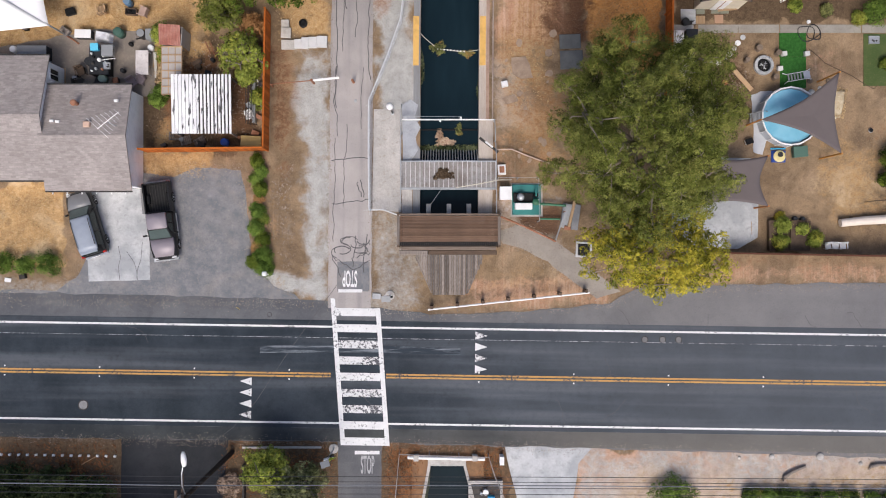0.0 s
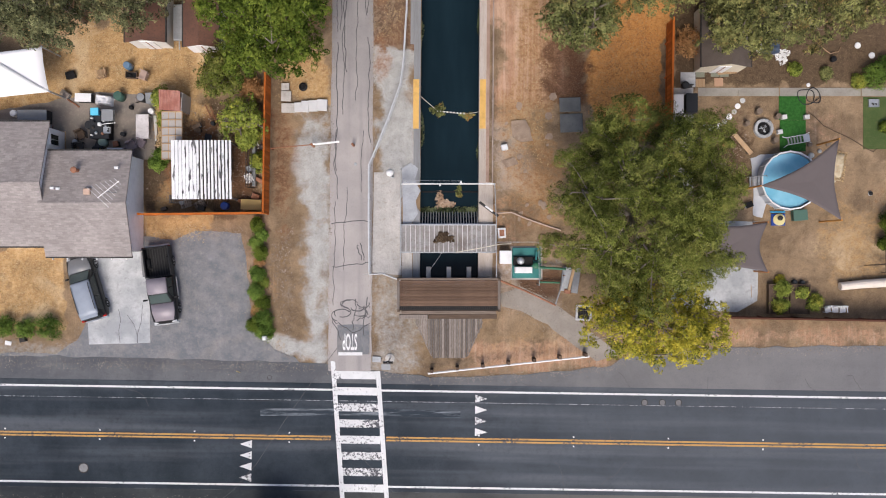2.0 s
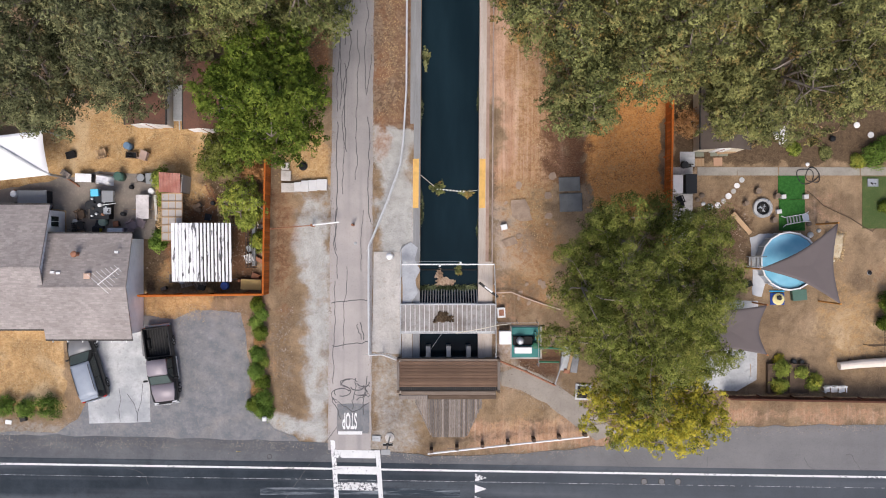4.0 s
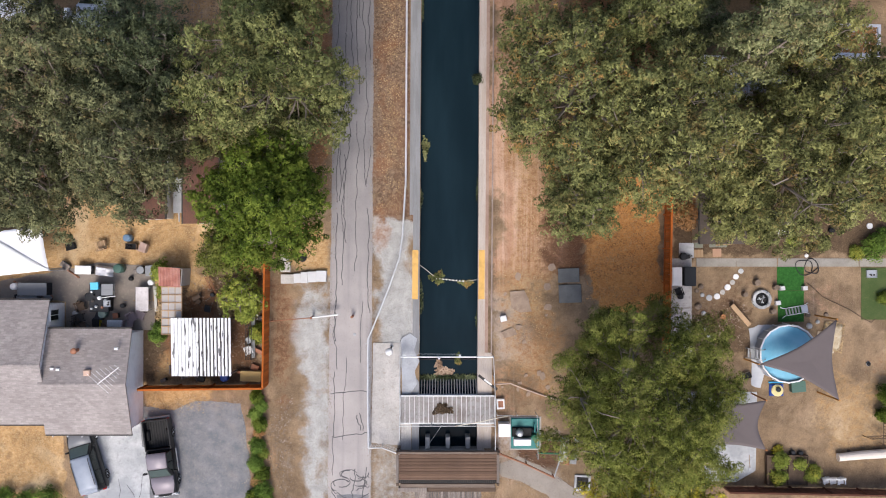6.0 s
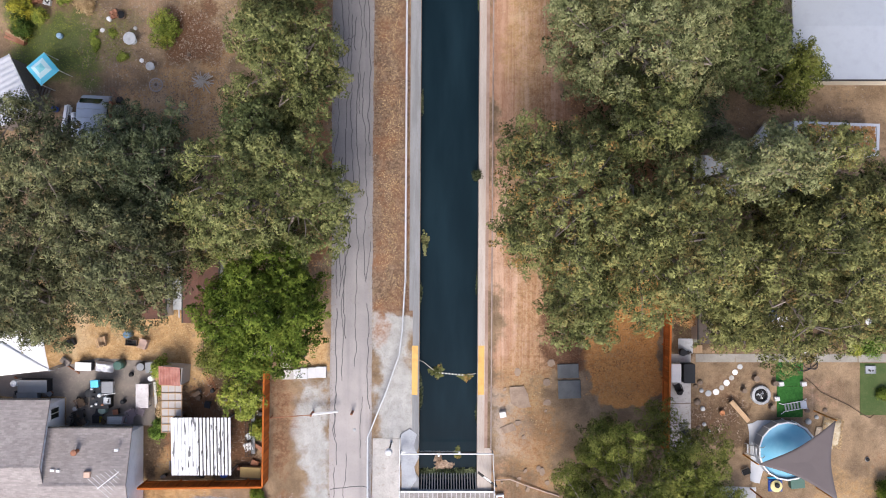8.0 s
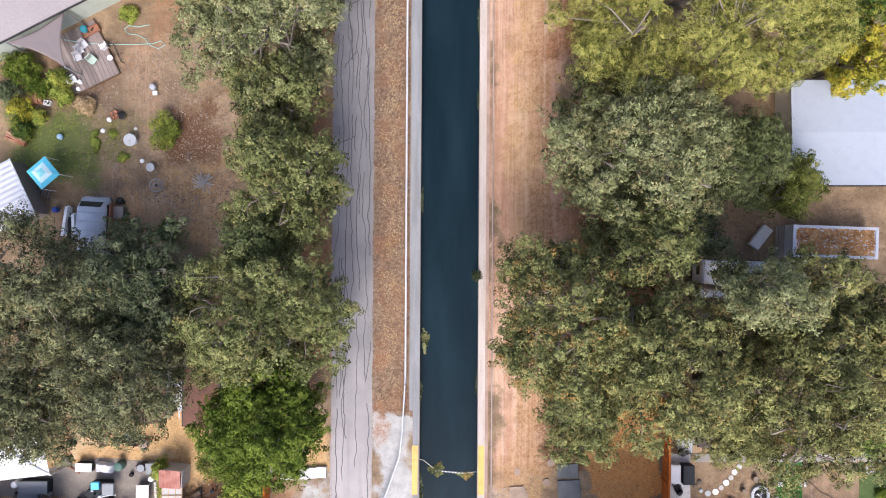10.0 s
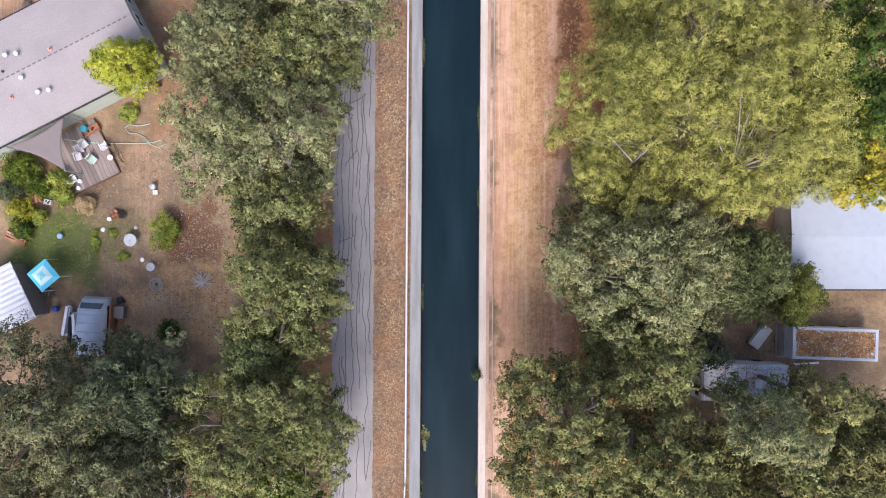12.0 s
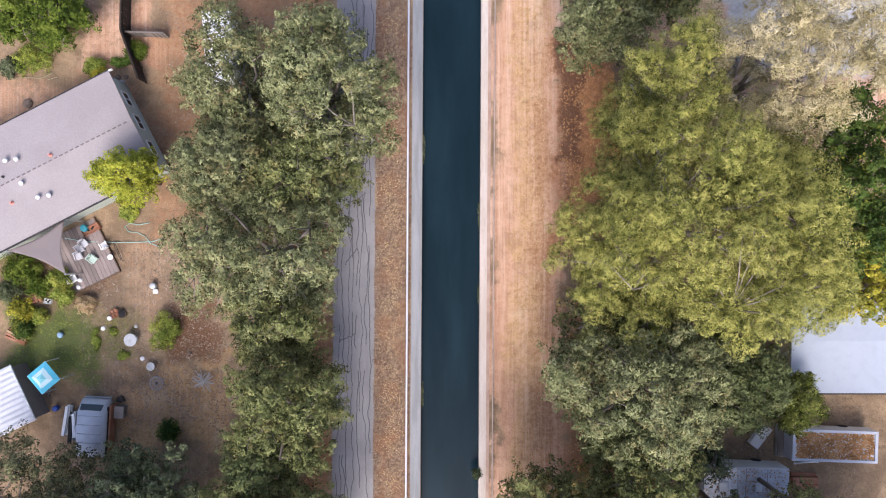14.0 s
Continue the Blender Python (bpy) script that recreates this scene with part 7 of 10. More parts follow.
def make_suv(x, y, turn):
    paint, trim = car_paint("silver_blue_paint", (0.30, 0.335, 0.39), 0.4), car_paint("black_paint", (0.010, 0.011, 0.012), 0.35)
    t = thing("suv", "silver-blue SUV with dark sides parked on concrete", "car", x, y, 0, turn)
    part("body", hull([(-2.32, 0.74, 0.4, 0.85), (-2.22, 0.88, 0.3, 0.98), (-1.9, 0.92, 0.26, 1.05), (0.9, 0.92, 0.26, 1.04), (1.5, 0.91, 0.26, 0.98), (2.05, 0.84, 0.28, 0.88), (2.28, 0.66, 0.36, 0.72)]), trim, t, "dark painted lower body", True)
    part("bonnet", loft([(0.98, [(0.84, 1.0), (0.8, 1.06), (0, 1.1)]), (1.5, [(0.8, 0.95), (0.76, 1.02), (0, 1.06)]), (2.1, [(0.64, 0.82), (0.6, 0.9), (0, 0.95)])]), car_paint("grey_bonnet_paint", (0.20, 0.205, 0.215), 0.4), t, "dark grey bonnet", True)
    part("cabin", cabin([(-2.26, 0.72, 1.1), (-2.0, 0.68, 1.6), (-1.7, 0.68, 1.66), (0.25, 0.68, 1.64), (0.42, 0.69, 1.58), (1.1, 0.78, 1.08)], 0.87, 1.02), trim, t, "dark cabin pillars", True)
    part("windscreen", pane((-0.70, 1.04, 1.15), (0.70, 1.04, 1.15), (0.61, 0.45, 1.59), (-0.61, 0.45, 1.59), (0, 0.5, 0.68)), WINDSCREEN, t, "windscreen with sky reflection in its pale colour")
    part("rear_window", pane((-0.6, -2.22, 1.2), (0.6, -2.22, 1.2), (0.56, -2.04, 1.54), (-0.56, -2.04, 1.54), (0, -0.5, 0.26)), GLASS, t, "dark rear window")
    side_windows(t, ((-1.85, -0.85, -0.85, -1.75), (-0.78, 0.72, 0.28, -0.78)), 0.87, 1.02, 0.68, 1.64)
    part("roof", loft([(-2.02, [(0.66, 1.6), (0.6, 1.66), (0, 1.69)]), (-1.7, [(0.70, 1.64), (0.63, 1.71), (0, 1.745)]), (-0.5, [(0.71, 1.65), (0.64, 1.73), (0, 1.765)]), (0.25, [(0.70, 1.61), (0.63, 1.68), (0, 1.71)]), (0.4, [(0.66, 1.57), (0.6, 1.62), (0, 1.65)])]), paint, t, "silver-blue roof", True)
    for s in (-1, 1):
        part("roof_rail", M().tube([(s * 0.6, -1.7, 1.74), (s * 0.61, -1.5, 1.80), (s * 0.61, 0.0, 1.79), (s * 0.6, 0.2, 1.72)], 0.025, 6), DARK_STEEL, t)
        part("headlight", M().box(s * 0.62 - 0.14, s * 0.62 + 0.14, 1.98, 2.2, 0.68, 0.84, None, 0.05), CLEAR_LAMP, t)
        part("tail_light", M().box(s * 0.76 - 0.1, s * 0.76 + 0.1, -2.33, -2.12, 0.8, 1.08, None, 0.04), RED_LAMP, t, "red tail light")
        part("mirror", M().box(s * 1.0 - 0.1, s * 1.0 + 0.1, 0.78, 0.9, 1.0, 1.16, None, 0.03), trim, t)
    part("bumper", M().box(-0.82, 0.82, -2.42, -2.26, 0.38, 0.62, None, 0.05), paint, t, "silver rear bumper")
    part("spoiler", M().box(-0.6, 0.6, -2.2, -2.0, 1.62, 1.68, None, 0.02), paint, t)
    part("number_plate", M().box(-0.26, 0.26, -2.44, -2.42, 0.66, 0.8), WHITE, t)
    wheels(t, 0.84, (-1.42, 1.45), 0.36)


def make_pickup(x, y, turn):
    paint, dark = car_paint("mauve_grey_paint", (0.27, 0.238, 0.262), 0.4), car_paint("charcoal_paint", (0.012, 0.012, 0.013), 0.4)
    t = thing("pickup_truck", "mauve-grey pickup truck with empty black bed", "truck", x, y, 0, turn)
    part("body", hull([(-0.62, 0.93, 0.32, 1.05), (0.9, 0.94, 0.32, 1.06), (1.7, 0.93, 0.32, 1.05), (2.4, 0.86, 0.34, 0.98), (2.66, 0.7, 0.4, 0.82)]), dark, t, "dark lower body", True)
    part("cabin", cabin([(-0.6, 0.72, 1.2), (-0.5, 0.7, 1.66), (0.35, 0.7, 1.70), (0.55, 0.7, 1.66), (1.22, 0.8, 1.1)], 0.88, 1.04), dark, t, "dark cabin pillars", True)
    part("windscreen", pane((-0.72, 1.16, 1.17), (0.72, 1.16, 1.17), (0.62, 0.58, 1.66), (-0.62, 0.58, 1.66), (0, 0.56, 0.67)), WINDSCREEN, t, "windscreen with sky reflection in its pale colour")
    part("rear_window", pane((-0.6, -0.59, 1.26), (0.6, -0.59, 1.26), (0.56, -0.51, 1.6), (-0.56, -0.51, 1.6), (0, -0.46, 0.1)), GLASS, t, "dark rear window")
    side_windows(t, ((-0.5, 0.12, 0.12, -0.46), (0.2, 0.95, 0.46, 0.2)), 0.88, 1.04, 0.70, 1.68)
    part("roof", loft([(-0.56, [(0.71, 1.6), (0.65, 1.70), (0, 1.73)]), (-0.1, [(0.72, 1.66), (0.66, 1.76), (0, 1.79)]), (0.4, [(0.71, 1.64), (0.65, 1.73), (0, 1.76)]), (0.54, [(0.69, 1.58), (0.62, 1.66), (0, 1.69)])]), paint, t, "mauve-grey roof", True)
    part("bonnet", loft([(1.16, [(0.84, 1.02), (0.78, 1.09), (0, 1.13)]), (1.8, [(0.82, 1.0), (0.76, 1.07), (0, 1.11)]), (2.45, [(0.7, 0.92), (0.62, 0.98), (0, 1.02)])]), paint, t, "mauve-grey bonnet", True)
    g = M().box(-0.93, -0.82, -2.75, -0.64, 0.4, 1.1, None, 0.02).box(0.82, 0.93, -2.75, -0.64, 0.4, 1.1, None, 0.02).box(-0.82, 0.82, -2.75, -2.66, 0.4, 1.06, None, 0.02).box(-0.82, 0.82, -0.74, -0.64, 0.4, 1.1, None, 0.02)
    bed = part("bed", g, dark, t, "dark bed walls")
    part("bed_floor", M().box(-0.82, 0.82, -2.66, -0.74, 0.5, 0.56), BLACK, bed)
    for i in range(9):
        part("bed_rib", M().box(-0.72 + i * 0.18 - 0.035, -0.72 + i * 0.18 + 0.035, -2.64, -0.76, 0.56, 0.59), CHARCOAL_LINER, bed)
    for s in (-1, 1):
        part("wheel_arch", M().box(min(s * 0.82, s * 0.58), max(s * 0.82, s * 0.58), -2.0, -1.3, 0.56, 0.82, None, 0.08), BLACK, bed)
        part("headlight", M().box(s * 0.62 - 0.17, s * 0.62 + 0.17, 2.42, 2.62, 0.72, 0.9, None, 0.04), CLEAR_LAMP, t)
        part("tail_light", M().box(s * 0.87 - 0.06, s * 0.87 + 0.06, -2.78, -2.7, 0.7, 1.02), RED_LAMP, t, "red tail light")
        part("mirror", M().box(s * 1.08 - 0.13, s * 1.08 + 0.13, 0.82, 0.94, 1.08, 1.28, None, 0.03), BLACK, t)
        part("side_step", M().tube([(s * 0.98, -0.5, 0.42), (s * 0.98, 1.1, 0.42)], 0.05, 6), STEEL, t)
    part("bumper", M().box(-0.88, 0.88, 2.56, 2.74, 0.42, 0.66, None, 0.05), STEEL, t, "chrome front bumper")
    part("bumper", M().box(-0.86, 0.86, -2.9, -2.76, 0.4, 0.58, None, 0.03), STEEL, t, "chrome rear bumper")
    part("number_plate", M().box(-0.25, 0.25, 2.74, 2.755, 0.5, 0.62), WHITE, t)
    wheels(t, 0.85, (-1.65, 1.68), 0.38)


make_suv(-24.95, 1.8, 17)
make_pickup(-19.7, 1.9, 187.5)

# ---------------------------------------------------------------- board fences
def board_fence(name, label, pts, high, wood, board=0.15, post_every=2.4, lean=0.0):
    """Upright boards on two rails between posts."""
    ox, oy = pts[0]
    t = thing(name, label, "fence", ox, oy)
    me = M().box(-board / 2 + 0.006, board / 2 - 0.006, -0.012, 0.012, 0.03, high, None, 0.01).mesh("board", wood)
    for a, b in zip(pts, pts[1:]):
        d = Vector(b) - Vector(a)
        ang = math.degrees(math.atan2(d.y, d.x))
        n = int(d.length / board)
        rng = random.Random(int(d.length * 100))
        for i in range(n):
            p = Vector(a) + d * (i + 0.5) / n
            share("board", me, t, pose(p.x - ox, p.y - oy, rng.uniform(-0.03, 0.02), 0, rng.uniform(-0.6, 0.6), ang))
        m = pose(a[0] - ox, a[1] - oy, 0, 0, 0, ang)
        for z in (0.35, high - 0.3):
            part("rail", M().box(0, d.length, 0.014, 0.06, z, z + 0.09, m), wood, t)
        part("cap_rail", M().box(0, d.length, -0.05, 0.07, high + 0.005, high + 0.04, m), wood, t)
        for i in range(int(d.length / post_every) + 1):
            u = min(i * post_every, d.length)
            part("post", M().box(u - 0.045, u + 0.045, 0.016, 0.1, -0.05, high, m), wood, t)
    return t


board_fence("board_fence", "orange-stained redwood board fence round the back yard", [(-20.95, 6.85), (-12.35, 6.95), (-12.2, 16.6)], 1.8, ORANGE_WOOD)
board_fence("board_fence", "orange-stained redwood board fence between yards", [(15.65, 9.4), (15.85, 20.4)], 1.8, ORANGE_WOOD)
DARKRED = plank_material("dark_red_boards", (0.15, 0.06, 0.035), (0.10, 0.042, 0.028), "z", 0.2)
board_fence("board_fence", "dark red-brown board fence along the road verge", [(19.9, -0.3), (33.0, -0.55)], 1.5, DARKRED)
BLACKWOOD = plank_material("near_black_boards", (0.045, 0.034, 0.027), (0.03, 0.023, 0.018), "z", 0.2)
board_fence("board_fence", "near-black board fence beside the low house", [(-22.1, 65.0), (-22.2, 59.8), (-21.0, 56.4)], 1.8, BLACKWOOD)
board_fence("board_fence", "weathered grey board fence behind the house", [(-22.2, 59.8), (-19.4, 59.7)], 1.2, OLD_WOOD)

# ---------------------------------------------------------------- front garden
for i, (x, y, r) in enumerate(((-27.75, -1.0, 0.95), (-29.4, -1.15, 0.7), (-30.9, -1.0, 0.75))):
    bush("round_shrub", "clipped green shrub in the front garden", x, y, r, r * 0.9, 1.0, HEDGE, 70 + i, 0.1, group="front garden shrubs")
for i, (x, y, r, h, m) in enumerate(((-13.1, 6.2, 0.45, 0.9, ASH), (-12.8, 5.5, 0.4, 0.6, HEDGE), (-13.15, 4.9, 0.4, 0.7, HEDGE), (-12.85, 4.2, 0.48, 0.8, ASH), (-13.0, 3.5, 0.3, 0.45, DRYBROWN), (-13.05, 2.7, 0.5, 0.8, HEDGE), (-12.7, 2.1, 0.35, 0.5, YARDPLANT),
                                         (-13.1, 1.5, 0.5, 0.9, HEDGE), (-12.75, 0.7, 0.5, 0.7, ASH), (-13.1, 0.1, 0.4, 0.6, DRYBROWN), (-12.6, -0.5, 0.65, 1.0, HEDGE), (-13.2, -0.9, 0.55, 0.9, ASH), (-12.5, -1.3, 0.6, 1.0, HEDGE))):
    bush("hedge_shrub", "dry brown shrub in the row beside the drive" if m is DRYBROWN else "green shrub in the row beside the drive", x, y, r, r * 1.05, h, m, 80 + i, leaf=0.1, group="shrub row beside the drive", clump=0.28)
mail = thing("mailbox", "white mailbox on a post in the shrubs", "mailbox", -12.0, -1.85)
part("post", M().tube([(0, 0, 0), (-0.35, 0.12, 1.1)], 0.04, 6), WHITE, mail)
part("box", M().box(-0.55, -0.25, -0.02, 0.28, 1.08, 1.3, None, 0.06), WHITE, mail)
single("garden_box", M().box(-0.22, 0.22, -0.16, 0.16, 0, 0.3, None, 0.03), DARK_STEEL, "dark box beside the shrubs", "box", -29.7, -1.95, 0, 12)
single("garden_slab", M().box(-0.25, 0.2, -0.14, 0.14, 0, 0.06), WHITE, "white slab on the verge", "slab", -30.8, -2.2, 0, -10)
sign_post = thing("marker_post", "thin leaning marker post by the road", "post", -14.4, -4.3)
part("post", M().tube([(0, 0, 0), (0.0, 0.25, 0.9)], 0.03, 5), plain("yellow_post", (0.55, 0.42, 0.15), 0.7), sign_post)

# ---------------------------------------------------------------- back yard clutter
YARD_PAVING = worn("dusty_yard_concrete", (0.27, 0.23, 0.195), (0.20, 0.175, 0.15), (0.36, 0.31, 0.26), 0.6, 4, 0.9)
sheet("yard_paving", ragged([(-31.5, 12.9), (-20.5, 12.9), (-20.4, 15.4), (-24.5, 15.6), (-31.5, 14.3)], 0.4, 0.15, 4), 0.014, YARD_PAVING, None, "worn concrete yard paving", "paving")
sheet("yard_paving_inner", ragged([(-26.7, 10.8), (-20.4, 10.8), (-20.4, 12.9), (-26.7, 12.9)], 0.4, 0.05, 4), 0.018, YARD_PAVING, None, "dark paving by the back door", "paving")


def lump(w, d, h, seed):
    """A draped cloth over a load: rounded, creased, reaching the ground all round."""
    g, n = M(), 14
    v, f = [], []
    for a in range(n + 1):
        for b in range(n + 1):
            u, q = 2 * a / n - 1, 2 * b / n - 1
            edge = max(abs(u), abs(q))
            z = h * (1 - max(0.0, (edge - 0.62) / 0.38) ** 2.2)
            z += h * 0.22 * noise.noise((u * 2.1, q * 2.1, seed)) * (1 - edge ** 4) + h * 0.08 * noise.noise((u * 6, q * 6, seed + 3.0)) * (1 - edge ** 6)
            k = 1 + 0.09 * noise.noise((u * 3, q * 3, seed + 7.0))
            v.append((u * w / 2 * k, q * d / 2 * k, max(0.0, z)))
    for a in range(n):
        for b in range(n):
            p = a * (n + 1) + b
            f.append((p, p + n + 1, p + n + 2, p + 1))
    return g.add(v, f)


def crate(name, label, cat, x, y, w, d, h, mat, turn=0, lid=None, lid_label="", group="", z=0.0):
    """A loose yard thing of size w, d, h in the form that its kind asks for."""
    t = thing(name, label, cat, x, y, z, turn, group)
    long_x = w >= d
    L, S = (w, d) if long_x else (d, w)
    m = pose(0, 0, 0, 0, 0, 0 if long_x else 90)
    rng = random.Random(int(abs(x) * 31 + abs(y) * 17))
    if cat in ("pipe", "pole", "stick", "rail"):
        r = min(S, h) / 2
        a, b = m @ Vector((-L / 2, 0, r)), m @ Vector((L / 2, 0.02, r))
        part("shaft", M().tube([a, a.lerp(b, 0.5) + Vector((0, 0.01, 0.01)), b], r, 8, r * 0.9), mat, t, "", True)
        for e, c in (("end", a), ("end", b)):
            part(e, M().lathe(c.x, c.y, [(r * 1.15, max(0.0, c.z - r)), (r * 1.15, c.z + r * 0.95), (r * 0.7, c.z + r)], 8), mat, t)
    elif cat == "ladder":
        for s in (-1, 1):
            part("rail", M().box(-L / 2, L / 2, s * S / 2 - 0.025, s * S / 2 + 0.025, h - 0.06, h, m), mat, t)
        for i in range(int(L / 0.24)):
            u = -L / 2 + 0.14 + i * 0.24
            part("rung", M().box(u - 0.018, u + 0.018, -S / 2 + 0.025, S / 2 - 0.025, h - 0.05, h - 0.012, m), mat, t)
    elif cat in ("boards", "plywood", "panels", "board"):
        n = 2 if cat == "board" else 4 if cat != "boards" else 7
        for i in range(n):
            if cat == "boards":
                u, wide, zz = -S / 2 + S * ((i % 4) + 0.5) / 4, S / 4 * 0.92, h * 0.5 * (i // 4)
            else:
                u, wide, zz = rng.uniform(-0.03, 0.03), S * 0.96, h * i / n
            q = m @ pose(rng.uniform(-0.06, 0.06), u, zz, 0, 0, rng.uniform(-3, 3))
            part("board", M().box(-L / 2, L / 2, -wide / 2, wide / 2, 0, h / (2 if cat == "boards" else n) * 0.9, q, 0.008), lid if lid and i == n - 1 else mat, t)
    elif cat == "pallet":
        for s in (-1, 0, 1):
            part("runner", M().box(-L / 2, L / 2, s * (S / 2 - 0.05) - 0.04, s * (S / 2 - 0.05) + 0.04, 0, h - 0.03, m), mat, t)
        for i in range(6):
            u = -L / 2 + L * (i + 0.5) / 6
            part("slat", M().box(u - 0.045, u + 0.045, -S / 2, S / 2, h - 0.028, h, m), mat, t)
    elif cat in ("bed frame", "frame", "frames", "rack", "parts"):
        r = 0.022 if cat != "frame" else 0.03
        k = 3 if cat == "frames" else 1
        for c in range(k):
            o = (c - (k - 1) / 2) * S / max(1, k) * 0.9
            pts = [m @ Vector(p) for p in ((-L / 2, o - S / 4, 0), (-L / 2, o, h), (L / 2, o, h), (L / 2, o + S / 4, 0))]
            part("hoop", M().tube(pts, r, 6), mat, t)
            part("hoop", M().tube([m @ Vector((-L / 2, o, h * 0.45)), m @ Vector((L / 2, o, h * 0.45))], r, 6), mat, t)
            for i in range(int(L / 0.22)):
                u = -L / 2 + 0.2 + i * 0.22
                if u < L / 2 - 0.05:
                    part("bar", M().tube([m @ Vector((u, o, h * 0.45)), m @ Vector((u + rng.uniform(-0.03, 0.03), o, h))], r * 0.6, 5), mat, t)
        if cat in ("frames", "parts"):
            part("sheet", M().box(-L / 2 + 0.1, L / 2 - 0.1, -S / 2, -S / 2 + 0.25, 0, h * 0.5, m, 0.02), lid or mat, t)
    elif cat == "tarp":
        part("cloth", lump(w * 1.08, d * 1.12, h, x), lid or mat, t, lid_label, True)
        part("load", M().box(-w / 2 + 0.12, w / 2 - 0.12, -d / 2 + 0.12, d / 2 - 0.12, 0, h * 0.6, None, 0.02), mat, t)
    elif cat == "shovel":
        part("blade", M().box(-0.13, 0.13, -0.18, 0.16, 0.02, 0.05, None, 0.02), mat, t)
        part("handle", M().tube([(0, 0.12, 0.05), (0.05, 0.6, 0.08), (0.1, 1.05, 0.1)], 0.018, 6), PALE_WOOD, t)
    elif cat in ("pots", "pot"):
        for i in range(4 if cat == "pots" else 1):
            r = 0.13 + 0.04 * (i % 2) if cat == "pots" else w * 0.5
            px, py = (-0.2 + 0.27 * (i % 2), -0.16 + 0.3 * (i // 2)) if cat == "pots" else (0, 0)
            part("pot", M().lathe(px, py, [(r * 0.65, 0), (r, h * 0.86), (r * 1.1, h * 0.87), (r * 1.1, h), (r * 0.92, h), (r * 0.85, h * 0.8), (0.02, h * 0.78)], 14), mat, t, "", True)
    elif cat in ("basin", "tray", "basket", "planter"):
        th = 0.035
        g = M().box(-w / 2, w / 2, -d / 2, -d / 2 + th, 0, h, None, 0.01).box(-w / 2, w / 2, d / 2 - th, d / 2, 0, h, None, 0.01)
        g.box(-w / 2, -w / 2 + th, -d / 2 + th, d / 2 - th, 0, h, None, 0.01).box(w / 2 - th, w / 2, -d / 2 + th, d / 2 - th, 0, h, None, 0.01)
        part("rim", g, mat, t)
        part("inside", M().box(-w / 2 + th, w / 2 - th, -d / 2 + th, d / 2 - th, 0, h * 0.55), lid or mat, t)
        for i in range(3):
            px, py = rng.uniform(-w / 4, w / 4), rng.uniform(-d / 4, d / 4)
            part("content", M().lathe(px, py, [(0.06, h * 0.55), (0.07, h * 0.8), (0.03, h * 0.95)], 8), lid or DARK_STEEL, t)
    else:
        part("body", M().box(-w / 2, w / 2, -d / 2, d / 2, 0.03, h, None, 0.03), mat, t)
        top = lid or mat
        part("top", M().box(-w / 2 - 0.025, w / 2 + 0.025, -d / 2 - 0.025, d / 2 + 0.025, h, h + 0.05, None, 0.018), top, t, lid_label)
        if min(w, d) > 0.3:
            part("seam", M().box(-w / 2 + 0.06, w / 2 - 0.06, -0.012, 0.012, h + 0.05, h + 0.062, None, 0.004).box(-w / 2 + 0.06, -w / 2 + 0.085, -d / 2 + 0.06, d / 2 - 0.06, h + 0.05, h + 0.06), top, t)
            for s in (-1, 1):
                part("handle", M().tube([(s * (w / 2 + 0.01), -0.09, h * 0.72), (s * (w / 2 + 0.06), -0.07, h * 0.74), (s * (w / 2 + 0.06), 0.07, h * 0.74), (s * (w / 2 + 0.01), 0.09, h * 0.72)], 0.014, 5), DARK_STEEL, t)
        for a in (-1, 1):
            for b in (-1, 1):
                part("foot", M().box(a * (w / 2 - 0.06) - 0.03, a * (w / 2 - 0.06) + 0.03, b * (d / 2 - 0.06) - 0.03, b * (d / 2 - 0.06) + 0.03, -0.005, 0.03), BLACK, t)
    return t


def drum(name, label, cat, x, y, r, h, mat, lid=None, group="", z=0.0):
    t = thing(name, label, cat, x, y, z, 0, group)
    part("shell", M().lathe(0, 0, [(r * 0.92, 0), (r, 0.05), (r, h * 0.5), (r * 1.03, h * 0.52), (r, h * 0.55), (r * 0.98, h)], 18), mat, t, "", True)
    part("lid", M().lathe(0, 0, [(r * 0.9, h), (r * 0.88, h + 0.03), (r * 0.3, h + 0.05)], 18), lid or mat, t)
    return t


def chair(name, label, x, y, turn, mat, h=0.42, w=0.5, group=""):
    t = thing(name, label, "chair", x, y, 0, turn, group)
    part("seat", M().box(-w / 2, w / 2, -w / 2, w / 2, h - 0.04, h, None, 0.015), mat, t)
    for i in range(4):
        part("back_slat", M().box(-w / 2 + i * w / 4 + 0.02, -w / 2 + (i + 1) * w / 4 - 0.02, w / 2 - 0.03, w / 2 + 0.08, h, h + 0.45), mat, t)
    for a in (-1, 1):
        part("armrest", M().box(a * w / 2 - 0.03, a * w / 2 + 0.03, -w / 2, w / 2, h + 0.2, h + 0.24), mat, t)
        for b in (-1, 1):
            part("leg", M().box(a * (w / 2 - 0.04) - 0.02, a * (w / 2 - 0.04) + 0.02, b * (w / 2 - 0.04) - 0.02, b * (w / 2 - 0.04) + 0.02, 0, h - 0.04), mat, t)
    return t


